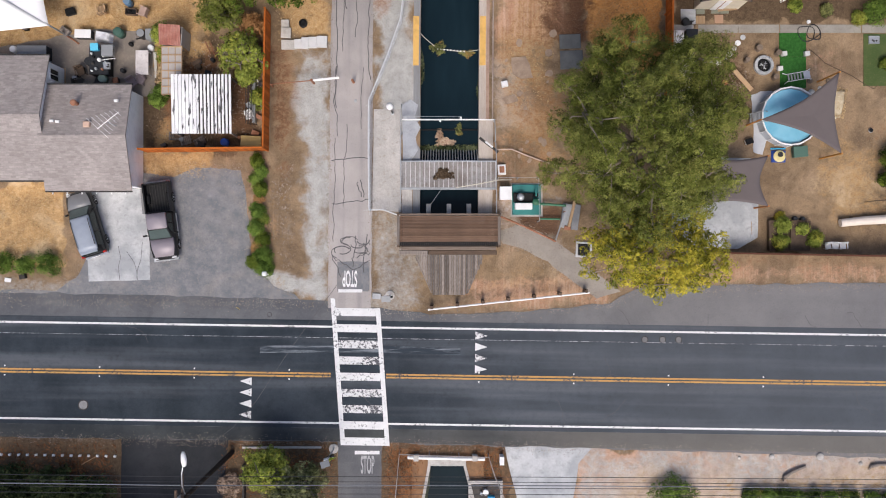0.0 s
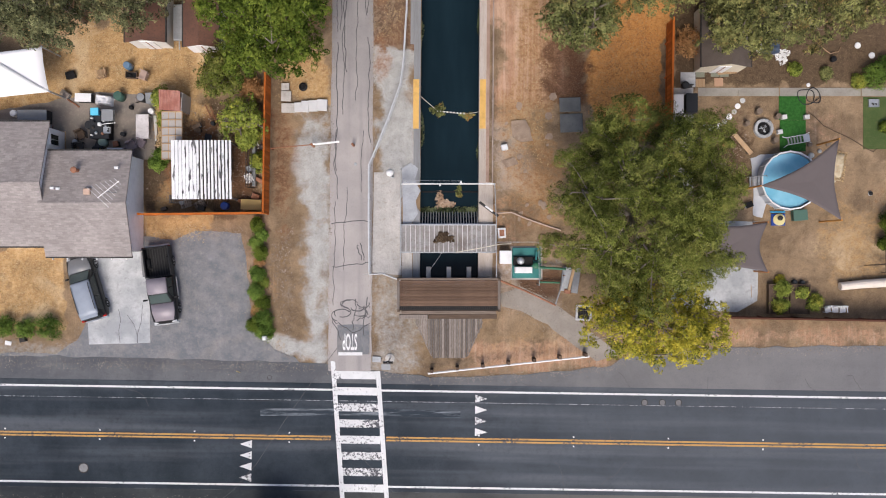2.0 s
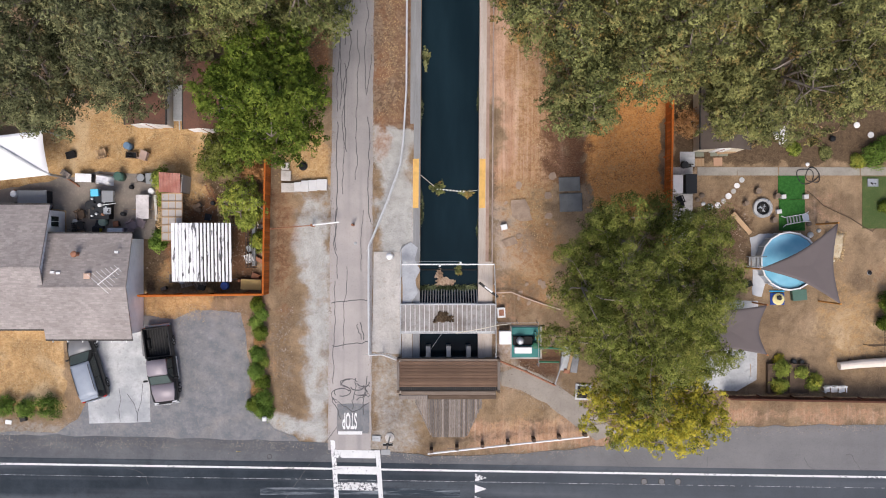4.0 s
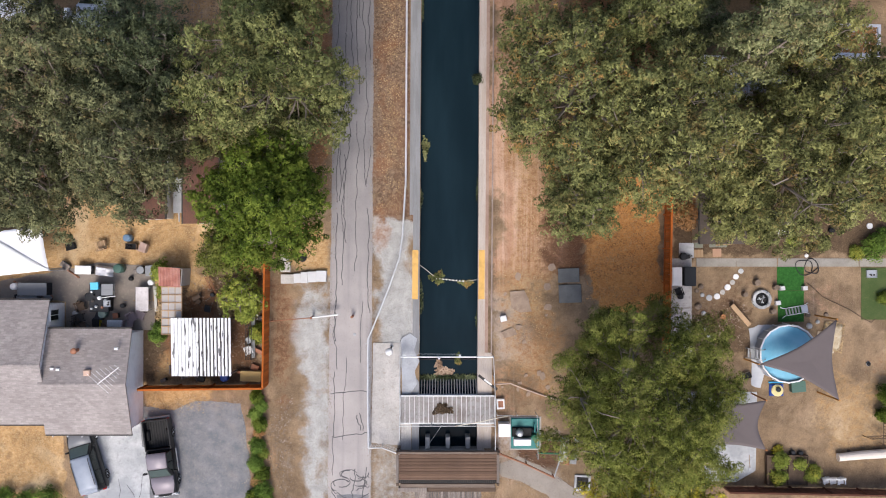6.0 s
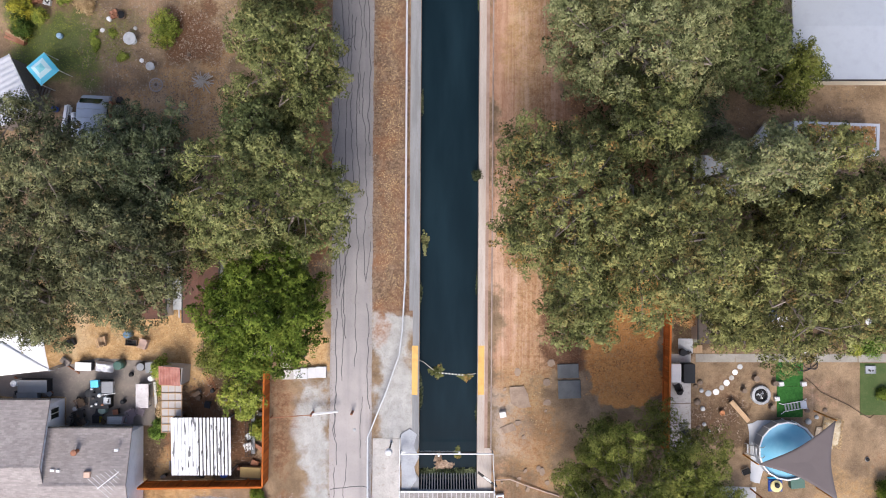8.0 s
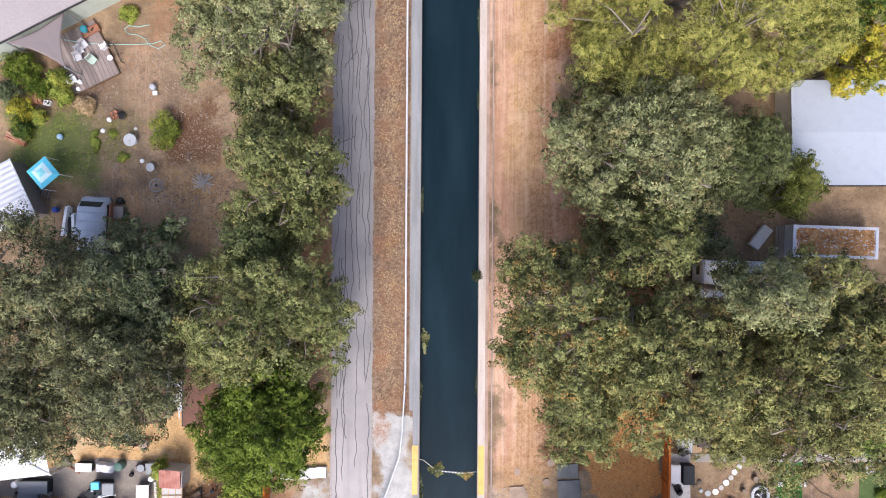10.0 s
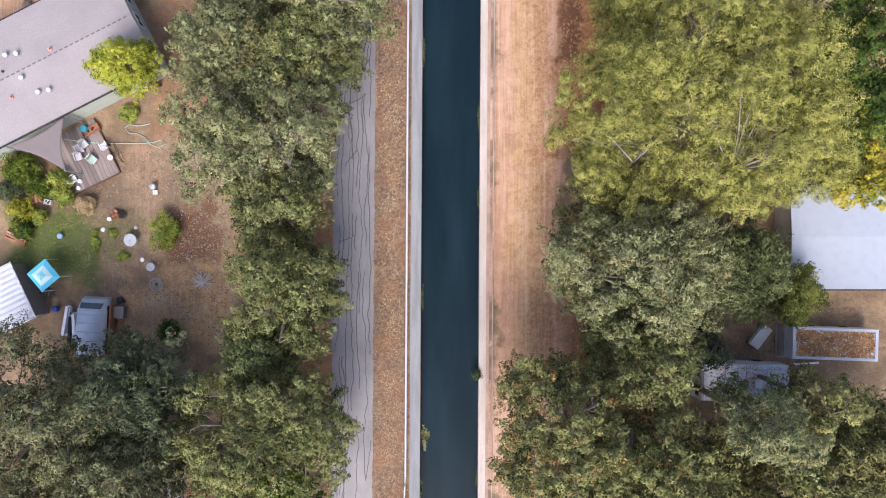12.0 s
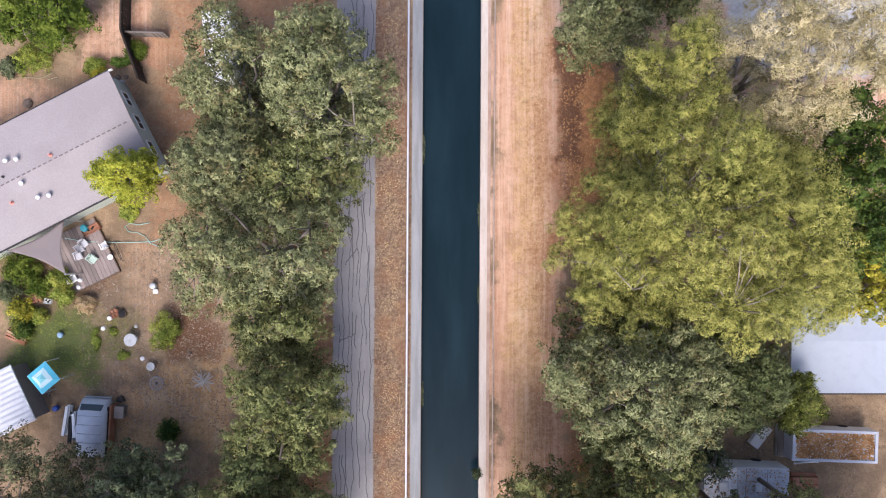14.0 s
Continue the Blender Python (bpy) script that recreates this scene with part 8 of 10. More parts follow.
def table(name, label, x, y, w, d, h, mat, turn=0, round_top=False, legmat=None):
    t = thing(name, label, "table", x, y, 0, turn)
    if round_top:
        part("tabletop", M().lathe(0, 0, [(w / 2, h - 0.04), (w / 2, h - 0.01), (w / 2 - 0.02, h)], 24), mat, t)
        part("pedestal", M().lathe(0, 0, [(w * 0.3, 0), (0.06, 0.06), (0.05, h - 0.04)], 12), legmat or mat, t)
    else:
        part("tabletop", M().box(-w / 2, w / 2, -d / 2, d / 2, h - 0.05, h, None, 0.012), mat, t)
        for a in (-1, 1):
            for b in (-1, 1):
                part("leg", M().box(a * (w / 2 - 0.07) - 0.03, a * (w / 2 - 0.07) + 0.03, b * (d / 2 - 0.07) - 0.03, b * (d / 2 - 0.07) + 0.03, 0, h - 0.05), legmat or mat, t)
    return t


GREYP = plain("grey_plastic", (0.24, 0.25, 0.26), 0.6)
CHARCOAL = plain("charcoal_plastic", (0.026, 0.028, 0.032), 0.65, 0.0, 0.25)
BLUE = plain("bright_blue", (0.04, 0.35, 0.60), 0.5)
DEEPBLUE = plain("deep_blue_plastic", (0.02, 0.06, 0.28), 0.4)
DKGREEN = plain("dark_green_plastic", (0.05, 0.11, 0.085), 0.5)
crate("storage_bench", "charcoal storage bench with hinged lid", "storage bench", -28.7, 13.75, 2.0, 0.85, 0.85, CHARCOAL, 0, GREYP, "grey lid")
crate("storage_box", "pale grey storage box against the house", "box", -29.2, 12.95, 1.4, 0.6, 0.6, GREYP, 3)
drum("satellite_dish", "small round white dish by the house", "dish", -30.0, 13.95, 0.24, 0.9, WHITE)
crate("utility_cart", "white flat utility cart with black end", "cart", -25.25, 15.1, 1.1, 0.55, 0.6, CHARCOAL, -2, WHITE, "white cart bed")
crate("tarp_bundle", "white tarp over boxes", "tarp", -23.95, 15.0, 1.15, 0.65, 0.55, plain("white_tarp", (0.66, 0.67, 0.70), 0.6), -8, plain("pale_tarp", (0.70, 0.70, 0.73), 0.6), "crumpled pale tarp")
drum("barbecue", "round dark green barbecue", "barbecue", -22.75, 15.2, 0.32, 0.8, DKGREEN)
drum("barrel", "dark metal barrel in the yard", "barrel", -21.15, 15.1, 0.3, 0.8, DARK_STEEL, GREYP)
crate("storage_box", "grey storage box beside the barrel", "box", -20.55, 15.05, 0.5, 0.7, 0.7, GREYP, 4)
drum("pail", "white pail on the paving", "pail", -20.6, 14.2, 0.2, 0.4, WHITE)
crate("grill_station", "black grill station with side shelves", "grill", -24.0, 13.15, 1.3, 1.9, 0.85, BLACK, 0, CHARCOAL, "charcoal top")
crate("cooler", "bright blue cooler lid on the grill station", "cooler", -24.15, 14.0, 0.5, 0.46, 0.35, BLUE, 2, plain("light_blue", (0.12, 0.55, 0.75), 0.5), "light blue lid", z=0.92)
crate("grill_hood", "grey steel grill hood", "grill", -23.25, 13.75, 0.75, 0.75, 0.35, STEEL, 0, GREYP, "grey lid", z=0.92)
drum("stock_pot", "white pot on the grill station", "pot", -23.9, 13.15, 0.13, 0.2, WHITE, z=0.92)
crate("steel_rail", "steel rail laid across the grill station", "rail", -23.35, 13.2, 1.0, 0.1, 0.06, WHITE, 6, z=0.92)
crate("parts_tray", "tray of metal parts", "tray", -23.4, 12.75, 0.5, 0.45, 0.12, STEEL, 0, z=0.92)
for i, (px, py, pr, ph, pm) in enumerate(((-24.45, 13.6, 0.09, 0.16, STEEL), (-24.3, 13.35, 0.07, 0.2, BLACK), (-23.65, 13.45, 0.1, 0.1, WHITE), (-24.4, 12.95, 0.12, 0.08, DARK_STEEL), (-24.15, 12.55, 0.1, 0.14, STEEL), (-23.7, 12.5, 0.08, 0.2, RUST), (-24.45, 12.4, 0.07, 0.18, WHITE), (-23.5, 13.02, 0.06, 0.12, STEEL))):
    drum("tin", "small tin or pan on the grill station", "tin", px, py, pr, ph, pm, None, "tins on the grill station", 0.91)
drum("stool", "round black stool on paving", "stool", -24.9, 13.2, 0.3, 0.5, CHARCOAL)
drum("planter", "pale green round planter", "planter", -23.95, 12.0, 0.29, 0.55, plain("pale_green_ceramic", (0.22, 0.30, 0.25), 0.4))
crate("step_stool", "yellow plastic step stool by the wall", "stool", -24.4, 11.35, 0.45, 0.5, 0.5, plain("yellow_plastic", (0.60, 0.45, 0.02), 0.5), 0, BLACK)
crate("bench_box", "grey storage bench by the wall", "box", -23.0, 11.3, 1.1, 0.5, 0.55, GREYP, 0, STEEL, "grey lid")
table("work_table", "white-topped work table in the yard", -21.05, 13.05, 0.9, 1.7, 0.75, worn("stained_white_top", (0.66, 0.62, 0.61), (0.56, 0.52, 0.51), (0.34, 0.29, 0.27), 1.4, 4, 0.6), 0, False, STEEL)
crate("ladder_board", "pale board leaning beside the table", "board", -20.35, 13.0, 0.2, 1.8, 0.12, plain("pale_board", (0.55, 0.53, 0.50), 0.7), 2)
for i, (x, y, r) in enumerate(((-21.9, 11.75, 30), (-21.3, 11.9, -20), (-22.1, 11.3, 80))):
    chair("folding_chair", "mauve-grey folding chair lying by the table", x, y, r, plain("mauve_fabric", (0.25, 0.20, 0.21), 0.8), 0.35, 0.55, "folding chairs")
for i, (x, y, r) in enumerate(((-25.5, 12.5, 20), (-25.6, 11.7, 100), (-25.7, 11.0, 60))):
    chair("garden_chair", "dark cluttered garden chair by the wall", x, y, r, DARK_STEEL if i else TIMBER, 0.42, 0.55, "chairs by the back wall")
chair("wooden_chair", "low brown wooden chair in the dry grass", -24.05, 16.85, 195, PALE_WOOD, 0.35, 0.6)
chair("wicker_chair", "pale pinkish wicker chair in the dry grass", -21.1, 16.7, 250, plain("pink_wicker", (0.42, 0.30, 0.25), 0.8), 0.4, 0.6)
crate("wicker_basket", "dark wicker basket in the dry grass", "basket", -22.0, 16.75, 0.8, 0.45, 0.35, TIMBER, -4, BLACK)
drum("water_barrel", "blue plastic barrel in the dry grass", "barrel", -22.15, 17.35, 0.26, 0.75, plain("faded_blue_plastic", (0.08, 0.15, 0.23), 0.5), plain("pale_blue_plastic", (0.12, 0.20, 0.30), 0.5))
crate("parts_box", "dark box of parts in the dry grass", "box", -26.3, 16.75, 0.6, 0.45, 0.3, CHARCOAL, 15, BLACK)
drum("bin", "blue plastic bin under the shelter", "bin", -15.35, 7.5, 0.28, 0.6, DEEPBLUE)
crate("ply_sheet", "pale plywood sheet in the fence corner", "plywood", -13.45, 7.6, 1.45, 0.75, 0.5, PALE_WOOD, 0, plain("yellow_ply", (0.52, 0.36, 0.14), 0.8), "yellowish plywood top")
crate("frame_stack", "dark frames stored behind the shelter", "frames", -13.55, 10.5, 0.7, 3.4, 0.9, DARK_STEEL, 0, GREYP)
chair("garden_chair", "white plastic chair by the shelter", -13.6, 9.4, 20, WHITE, 0.42, 0.5)
crate("ladder", "white ladder against the shelter", "ladder", -13.35, 12.05, 0.3, 1.3, 0.1, WHITE, 25)
for i, (x, y) in enumerate(((-19.0, 8.0), (-18.2, 7.7), (-17.2, 7.6))):
    crate("pallet", "old wooden pallet in the yard", "pallet", x, y, 0.8, 0.6, 0.15, OLD_WOOD, 15 * i, OLD_WOOD, "", "pallets in the yard")
crate("bed_frame", "rusty red bed frame in the yard", "bed frame", -16.55, 14.2, 0.9, 0.1, 0.5, RUST, -65)
crate("bed_frame", "rusty red bed frame in the yard", "bed frame", -16.2, 14.0, 0.1, 1.2, 0.5, RUST, 20)
for i, (x, y, rx, ry, h, mat) in enumerate(((-19.6, 15.0, 0.7, 0.8, 1.6, YARDPLANT), (-19.45, 13.6, 0.6, 0.7, 1.2, YARDPLANT), (-19.5, 12.2, 0.6, 0.7, 1.0, DRYGRASS), (-19.75, 11.0, 0.5, 0.7, 1.1, HEDGE), (-20.0, 10.5, 0.6, 0.5, 1.0, HEDGE), (-13.0, 10.6, 0.5, 0.8, 0.8, YARDPLANT), (-15.2, 12.6, 0.6, 0.6, 0.9, DRYGRASS))):
    bush("yard_plant", "leafy plant beside the lath frame", x, y, rx, ry, h, mat, 100 + i, 0.13)


def sail(name, label, corners, mat, sag=0.35, n=10, posts=True, postmat=None, draw=0.22):
    """A stretched cloth between corners (x, y, z), edges drawn inwards; with posts under its corners."""
    cx, cy = sum(c[0] for c in corners) / len(corners), sum(c[1] for c in corners) / len(corners)
    t = thing(name, label, "shade sail", cx, cy)
    g = M()
    c = [Vector((a - cx, b - cy, z)) for a, b, z in corners]
    mid = sum(c, Vector()) / len(c)
    mid.z -= sag
    rim = []
    for k in range(len(c)):
        a, b = c[k], c[(k + 1) % len(c)]
        for i in range(n):
            u = i / n
            p = a.lerp(b, u)
            pull = 4 * u * (1 - u) * draw
            rim.append(p.lerp(mid, pull))
    rings = 6
    v = []
    for r in range(rings):
        for p in rim:
            v.append(p.lerp(mid, r / rings) + Vector((0, 0, 0.25 * sag * math.sin(math.pi * r / rings))))
    v.append(mid)
    m = len(rim)
    f = []
    for r in range(rings - 1):
        for i in range(m):
            j = (i + 1) % m
            f.append((r * m + i, r * m + j, (r + 1) * m + j, (r + 1) * m + i))
    for i in range(m):
        f.append(((rings - 1) * m + i, (rings - 1) * m + (i + 1) % m, rings * m))
    g.add(v, f)
    cloth = part("cloth", g, mat, t, "", True)
    so = cloth.modifiers.new("thick", "SOLIDIFY")
    so.thickness = 0.01
    if posts:
        for p in c:
            part("post", M().tube([(p.x, p.y, -0.05), (p.x, p.y, p.z + 0.08)], 0.06, 8), postmat or STEEL, t)
    return t


WHITECLOTH = plain("white_canopy_cloth", (0.80, 0.80, 0.82), 0.8, 0, 0.2, 0.08)
sail("canopy", "white cloth canopy stretched over the back yard", [(-34.5, 14.4, 2.3), (-26.75, 15.2, 2.35), (-27.15, 18.15, 2.5), (-34.5, 17.3, 2.5)], WHITECLOTH, 0.12, draw=0.02)
sail("canopy", "bright white triangular canopy", [(-34.5, 14.2, 2.5), (-26.65, 15.12, 2.42), (-32.5, 18.6, 2.62)], plain("bright_white_cloth", (0.84, 0.84, 0.83), 0.8, 0, 0.2, 0.05), 0.05, draw=0.02)
for x, y, a in ((-26.2, 14.8, -35), (-30.0, 14.0, -35)):
    crate("prop_pole", "rusty prop pole under the canopy", "pole", x, y, 0.9, 0.12, 0.15, RUST, a)
trailer = thing("utility_trailer", "grey utility trailer beside a shed", "trailer", -18.55, 20.5)
part("bed", M().box(-0.35, 0.35, -1.4, 1.1, 0.45, 0.75, None, 0.04), STEEL, trailer)
for y in (-1.3, 0.0):
    part("wheel", M().lathe(0, 0, [(0.2, -0.1), (0.28, -0.07), (0.28, 0.07), (0.2, 0.1)], 12, pose(0.38, y, 0.28, 0, 90, 0)), TYRE, trailer)
part("tongue", M().tube([(0, -1.4, 0.45), (0, -2.0, 0.4)], 0.05, 6), STEEL, trailer)

rng = random.Random(44)
SCRAP = [CHARCOAL, BLACK, DARK_STEEL, GREYP, RUST, TIMBER, OLD_WOOD, STEEL]
for i, (x0, y0, x1, y1) in enumerate([(-26.4, 11.0, -25.2, 13.2)] * 7 + [(-24.8, 11.2, -22.2, 12.6)] * 6 + [(-31.0, 12.9, -27.6, 13.3)] * 4 + [(-22.6, 13.4, -20.2, 15.2)] * 3 + [(-20.4, 7.3, -14.2, 8.2)] * 6 + [(-13.8, 8.0, -12.6, 12.8)] * 6 + [(-17.4, 12.2, -14.8, 13.4)] * 5 + [(-29.5, 15.2, -26.5, 15.8)] * 2):
    x, y = rng.uniform(x0, x1), rng.uniform(y0, y1)
    m = SCRAP[rng.randrange(len(SCRAP))]
    if i % 3 == 0:
        drum("yard_pot", "small weathered pot among yard clutter", "pot", round(x, 2), round(y, 2), rng.uniform(0.12, 0.22), rng.uniform(0.2, 0.5), m, group="yard clutter pots")
    else:
        crate("scrap_box", "small box of odds and ends in the yard", "box", round(x, 2), round(y, 2), rng.uniform(0.25, 0.7), rng.uniform(0.15, 0.45), rng.uniform(0.12, 0.5), m, rng.uniform(-40, 40), SCRAP[rng.randrange(len(SCRAP))], "", "yard clutter boxes")
for x, y, pts in ((-23.0, 0.2, [(0, 0), (0.15, -0.8), (0.0, -1.5), (0.1, -2.4)]), (-22.4, 0.0, [(0, -0.2), (0.5, -0.9), (0.7, -1.6), (0.75, -2.2)]), (-21.3, 0.5, [(0, 0), (-0.1, -1.2), (-0.35, -2.0), (-0.4, -2.6)])):
    single("drive_crack", M().strip(pts, 0.03, 0.024), SEALANT, "thin crack in the concrete drive", "crack", x, y, kind="structure")
# ---------------------------------------------------------------- south side of the road
util = thing("utility_pole", "dark wooden utility pole with crossarms", "utility pole", -14.95, -14.4)
part("pole", M().tube([(0, 0, -0.1), (0, 0, 6.0), (0, 0, 12.6)], 0.19, 12, 0.12), plank_material("creosote_wood", (0.05, 0.036, 0.028), (0.03, 0.022, 0.018), "z", 0.05), util, "dark creosoted shaft")
part("crossarm", M().box(-0.06, 0.06, -0.2, 1.5, 10.35, 10.47, None, 0.01), TIMBER, util)
part("crossarm", M().box(-0.06, 0.06, -0.7, 0.9, 11.4, 11.52, None, 0.01), TIMBER, util)
for y in (0.4, 0.75, 1.1, 1.4):
    part("insulator", M().lathe(0, y, [(0.03, 10.47), (0.06, 10.52), (0.04, 10.6)], 8), CHARCOAL, util)
part("transformer", M().lathe(-0.36, -0.2, [(0.2, 9.0), (0.22, 9.1), (0.22, 9.8), (0.12, 9.9)], 12), GREYP, util)
for (y, z) in ((-14.0, 10.6), (-13.65, 10.6), (-13.3, 10.6), (-13.0, 10.6), (-13.9, 9.3)):
    g = M()
    pts = []
    for i in range(41):
        x = -100 + 5 * i
        u = ((x + 14.95) % 55) / 55
        pts.append((x, y - 0.0065 * (x + 15), z - 1.6 * u * (1 - u)))
    single("power_line", M().tube(pts, 0.016 if z > 10 else 0.03, 4), plain("cable_sheath", (0.035, 0.035, 0.04), 0.6) if z > 10 else plain("pale_cable", (0.20, 0.21, 0.23), 0.6), "thin overhead power line along the road", "power line", group="overhead lines")
street = thing("street_lamp", "grey cobra-head street lamp on a long arm", "street lamp", -14.95, -14.4)
part("arm", M().tube([(0.0, 0.18, 9.9), (0.1, 0.9, 10.7), (0.2, 1.7, 11.1), (0.3, 2.2, 11.15)], 0.035, 7), STEEL, street)
part("head", M().lathe(0, 0, [(0.05, -0.5), (0.14, -0.3), (0.17, 0.0), (0.13, 0.28), (0.04, 0.36)], 14, pose(0.36, 2.5, 11.2, 90, 0, 6)), WHITE, street, "pale lamp head", True)


def beacon(x, y, turn, sign=True):
    """A crossing beacon: footing, pole, warning sign, lights and a solar panel."""
    t = thing("crossing_beacon", "pedestrian crossing beacon on a round footing", "traffic sign", x, y, 0, turn)
    part("footing", M().lathe(0, 0, [(0.34, -0.05), (0.34, 0.05), (0.3, 0.07)], 20), CONCRETE, t, "round concrete footing")
    part("pole", M().tube([(0, 0, 0), (0, 0, 3.9)], 0.055, 8), STEEL, t)
    if sign:
        part("sign_plate", M().box(-0.42, 0.42, -0.07, -0.06, -0.42, 0.42, pose(0, 0, 2.75, 0, 45, 0)), plain("sign_yellow_green", (0.62, 0.66, 0.03), 0.4), t, "yellow-green warning plate")
        part("sign_symbol", M().box(-0.09, 0.09, -0.085, -0.072, 2.5, 3.0).box(-0.2, 0.2, -0.085, -0.072, 2.62, 2.7), BLACK, t, "black plain symbol")
    part("light_bar", M().box(-0.32, 0.32, -0.1, 0.06, 2.05, 2.2, None, 0.02), BLACK, t)
    for s in (-1, 1):
        part("light", M().box(s * 0.2 - 0.09, s * 0.2 + 0.09, -0.12, -0.1, 2.08, 2.17), WHITE, t)
    part("cabinet", M().box(-0.14, 0.14, 0.05, 0.2, 3.1, 3.45, None, 0.02), WHITE, t)
    part("solar_panel", M().box(-0.3, 0.3, -0.22, 0.22, 0, 0.03, pose(0, 0, 3.95, -25, 0, 0)), GREYP, t, "grey solar panel")


beacon(-3.75, -3.28, 180, False)
beacon(-7.75, -14.15, 20)
crate("utility_box", "small concrete utility box in the verge", "utility box", -4.7, -3.35, 0.55, 0.36, 0.05, CONCRETE_PALE, -3)

for i in range(14):
    single("edging_stone", M().box(-0.09, 0.09, -0.075, 0.075, -0.03, 0.11, None, 0.025), WHITE, "small whitewashed edging stone", "stone", -31.3 + 0.62 * i, -14.55 - 0.01 * i, 0, (i * 37) % 40 - 20, group="whitewashed edging stones")
for i, (x, y, rx, ry, h) in enumerate(((-30.5, -16.6, 2.2, 1.5, 2.2), (-27.3, -16.8, 2.0, 1.5, 2.4), (-24.6, -17.2, 1.8, 1.4, 2.0))):
    bush("hedge_shrub", "dark overgrown hedge shrub across the road", x, y, rx, ry, h, HEDGE_DARK, 120 + i, 0.16, group="dark hedge across the road", clump=0.3)
# Tall oaks added out of view to shade the hedge, verge and drive.
for x, y, r, h, sd in ((-29.5, -20.2, 3.6, 9.5, 133), (-23.6, -21.6, 3.4, 9.0, 134), (-17.4, -23.0, 3.2, 9.0, 135)):
    tree("oak_tree", "unseen dark oak added behind the hedge to cast shade", x, y, r, 3.2, 1.2, h, HEDGE_DARK, sd, 1.2, 0.26, 30, 0.085, 0.25, holes=0.05)
crate("broken_branch", "pale fallen stick by the edging stones", "stick", -25.0, -14.95, 1.3, 0.06, 0.08, PALE_WOOD, 28)
tree("roadside_tree", "small green tree in the leaf-covered verge", -11.9, -14.9, 1.7, 1.5, 0.8, 4.6, YARDPLANT, 130, 0.6, 0.19, 34, 0.08, 0.1)
tree("roadside_tree", "small grey-green tree in the leaf-covered verge", -9.9, -16.3, 2.0, 1.7, 0.8, 5.0, OAK_GREY, 131, 0.65, 0.2, 34, 0.075, 0.1)
bush("dry_shrub", "pale dried shrub by the verge wall", -15.0, -16.6, 0.9, 0.8, 0.9, TANFOAM, 132, 0.12)
single("verge_wall", M().box(-0.08, 0.08, -6.0, 1.6, -0.05, 0.5, None, 0.02), DARK_STEEL, "low dark wall beside the verge", "wall", -14.05, -16.8)
single("verge_kerb", M().box(-5.0, 0.6, -0.07, 0.07, -0.05, 0.12, None, 0.02), CONCRETE, "low concrete kerb beside the verge", "kerb", -9.2, -14.05)

wire_fence("guard_rail", "grey pipe guard rail round the south canal", [(-3.4, -40), (-3.35, -17.7), (-3.05, -14.3), (3.2, -14.5), (3.6, -15.8), (4.45, -17.8), (5.0, -40)], 1.0, worn("dull_pipe", (0.36, 0.32, 0.30), (0.28, 0.25, 0.24), (0.2, 0.15, 0.12), 1, 8, 0.6), 2.0, False, 0.04)
spipe = thing("pipe_main", "white water main beside the road", "pipe", 0.2, -14.72)
part("pipe", M().tube([(-2.7, 0.02, 0.3), (2.75, -0.1, 0.3)], 0.12, 10), WHITE, spipe, "white painted pipe")
for x in (-2.1, 2.05):
    part("cradle", M().box(x - 0.18, x + 0.18, -0.22, 0.2, -0.05, 0.46, None, 0.03), CONCRETE, spipe)
for s, w0, w1, w2 in ((-1, -0.87, -1.47, -2.2), (1, 1.43, 2.27, 2.9)):
    part("wing_wall", M().prism([(w0, -14.92), (w0 + s * 0.2, -14.92), (w0 + s * 0.2, -15.3), (w1 + s * 0.2, -18.6), (w1 + s * 0.2, -40), (w1, -40), (w1, -18.6), (w0, -15.3)][::s], -2.0, 0.12), CONCRETE, canal, "sloping concrete wing wall")
    part("wing_lining", M().add([(w0, -15.3, 0.1), (w1, -18.6, 0.1), (w1, -40, 0.1), (w0, -15.3, -1.9), (w1 - s * 0.42, -18.6, -1.9), (w1 - s * 0.42, -40, -1.9)], [(0, 1, 4, 3)[::-s], (1, 2, 5, 4)[::-s]]), MOSS, canal, "mossy concrete lining")
    part("bank", M().prism([(w0 + s * 0.2, -14.86), (w2, -14.86), (w2, -40), (w1 + s * 0.2, -40), (w1 + s * 0.2, -18.6), (w0 + s * 0.2, -15.3)][::-s], -0.6, 0.012), LEAFBANK, canal, "bank strewn with fallen leaves")
outlet = thing("outlet_box", "concrete outlet box with valves and blue lid", "outlet", 2.9, -17.0)
part("wall", M().box(-1.1, 1.3, 0.45, 0.65, -0.1, 0.35).box(-1.1, -0.95, -1.6, 0.45, -0.1, 0.3).box(1.15, 1.3, -1.6, 0.45, -0.1, 0.3), CONCRETE, outlet)
part("floor", M().box(-0.95, 1.15, -1.6, 0.45, -0.1, 0.03), DARK_STEEL, outlet)
part("valve", M().lathe(0.1, -0.1, [(0.12, 0.0), (0.16, 0.3), (0.06, 0.45), (0.2, 0.5), (0.2, 0.54)], 12), WHITE, outlet)
part("valve", M().lathe(-0.2, -0.25, [(0.08, 0.0), (0.1, 0.35), (0.02, 0.4)], 10), WHITE, outlet)
part("blue_lid", M().box(0.25, 0.75, -0.9, -0.45, 0.0, 0.35, None, 0.05), BLUE, outlet, "bright blue lid")
crate("marker_box", "white marker post on the verge", "marker", 4.12, -14.8, 0.26, 0.55, 0.8, WHITE)
bush("clipped_bush", "rounded green bush in the dry lot", 16.2, -17.2, 1.6, 1.4, 1.6, HEDGE, 140, 0.12)
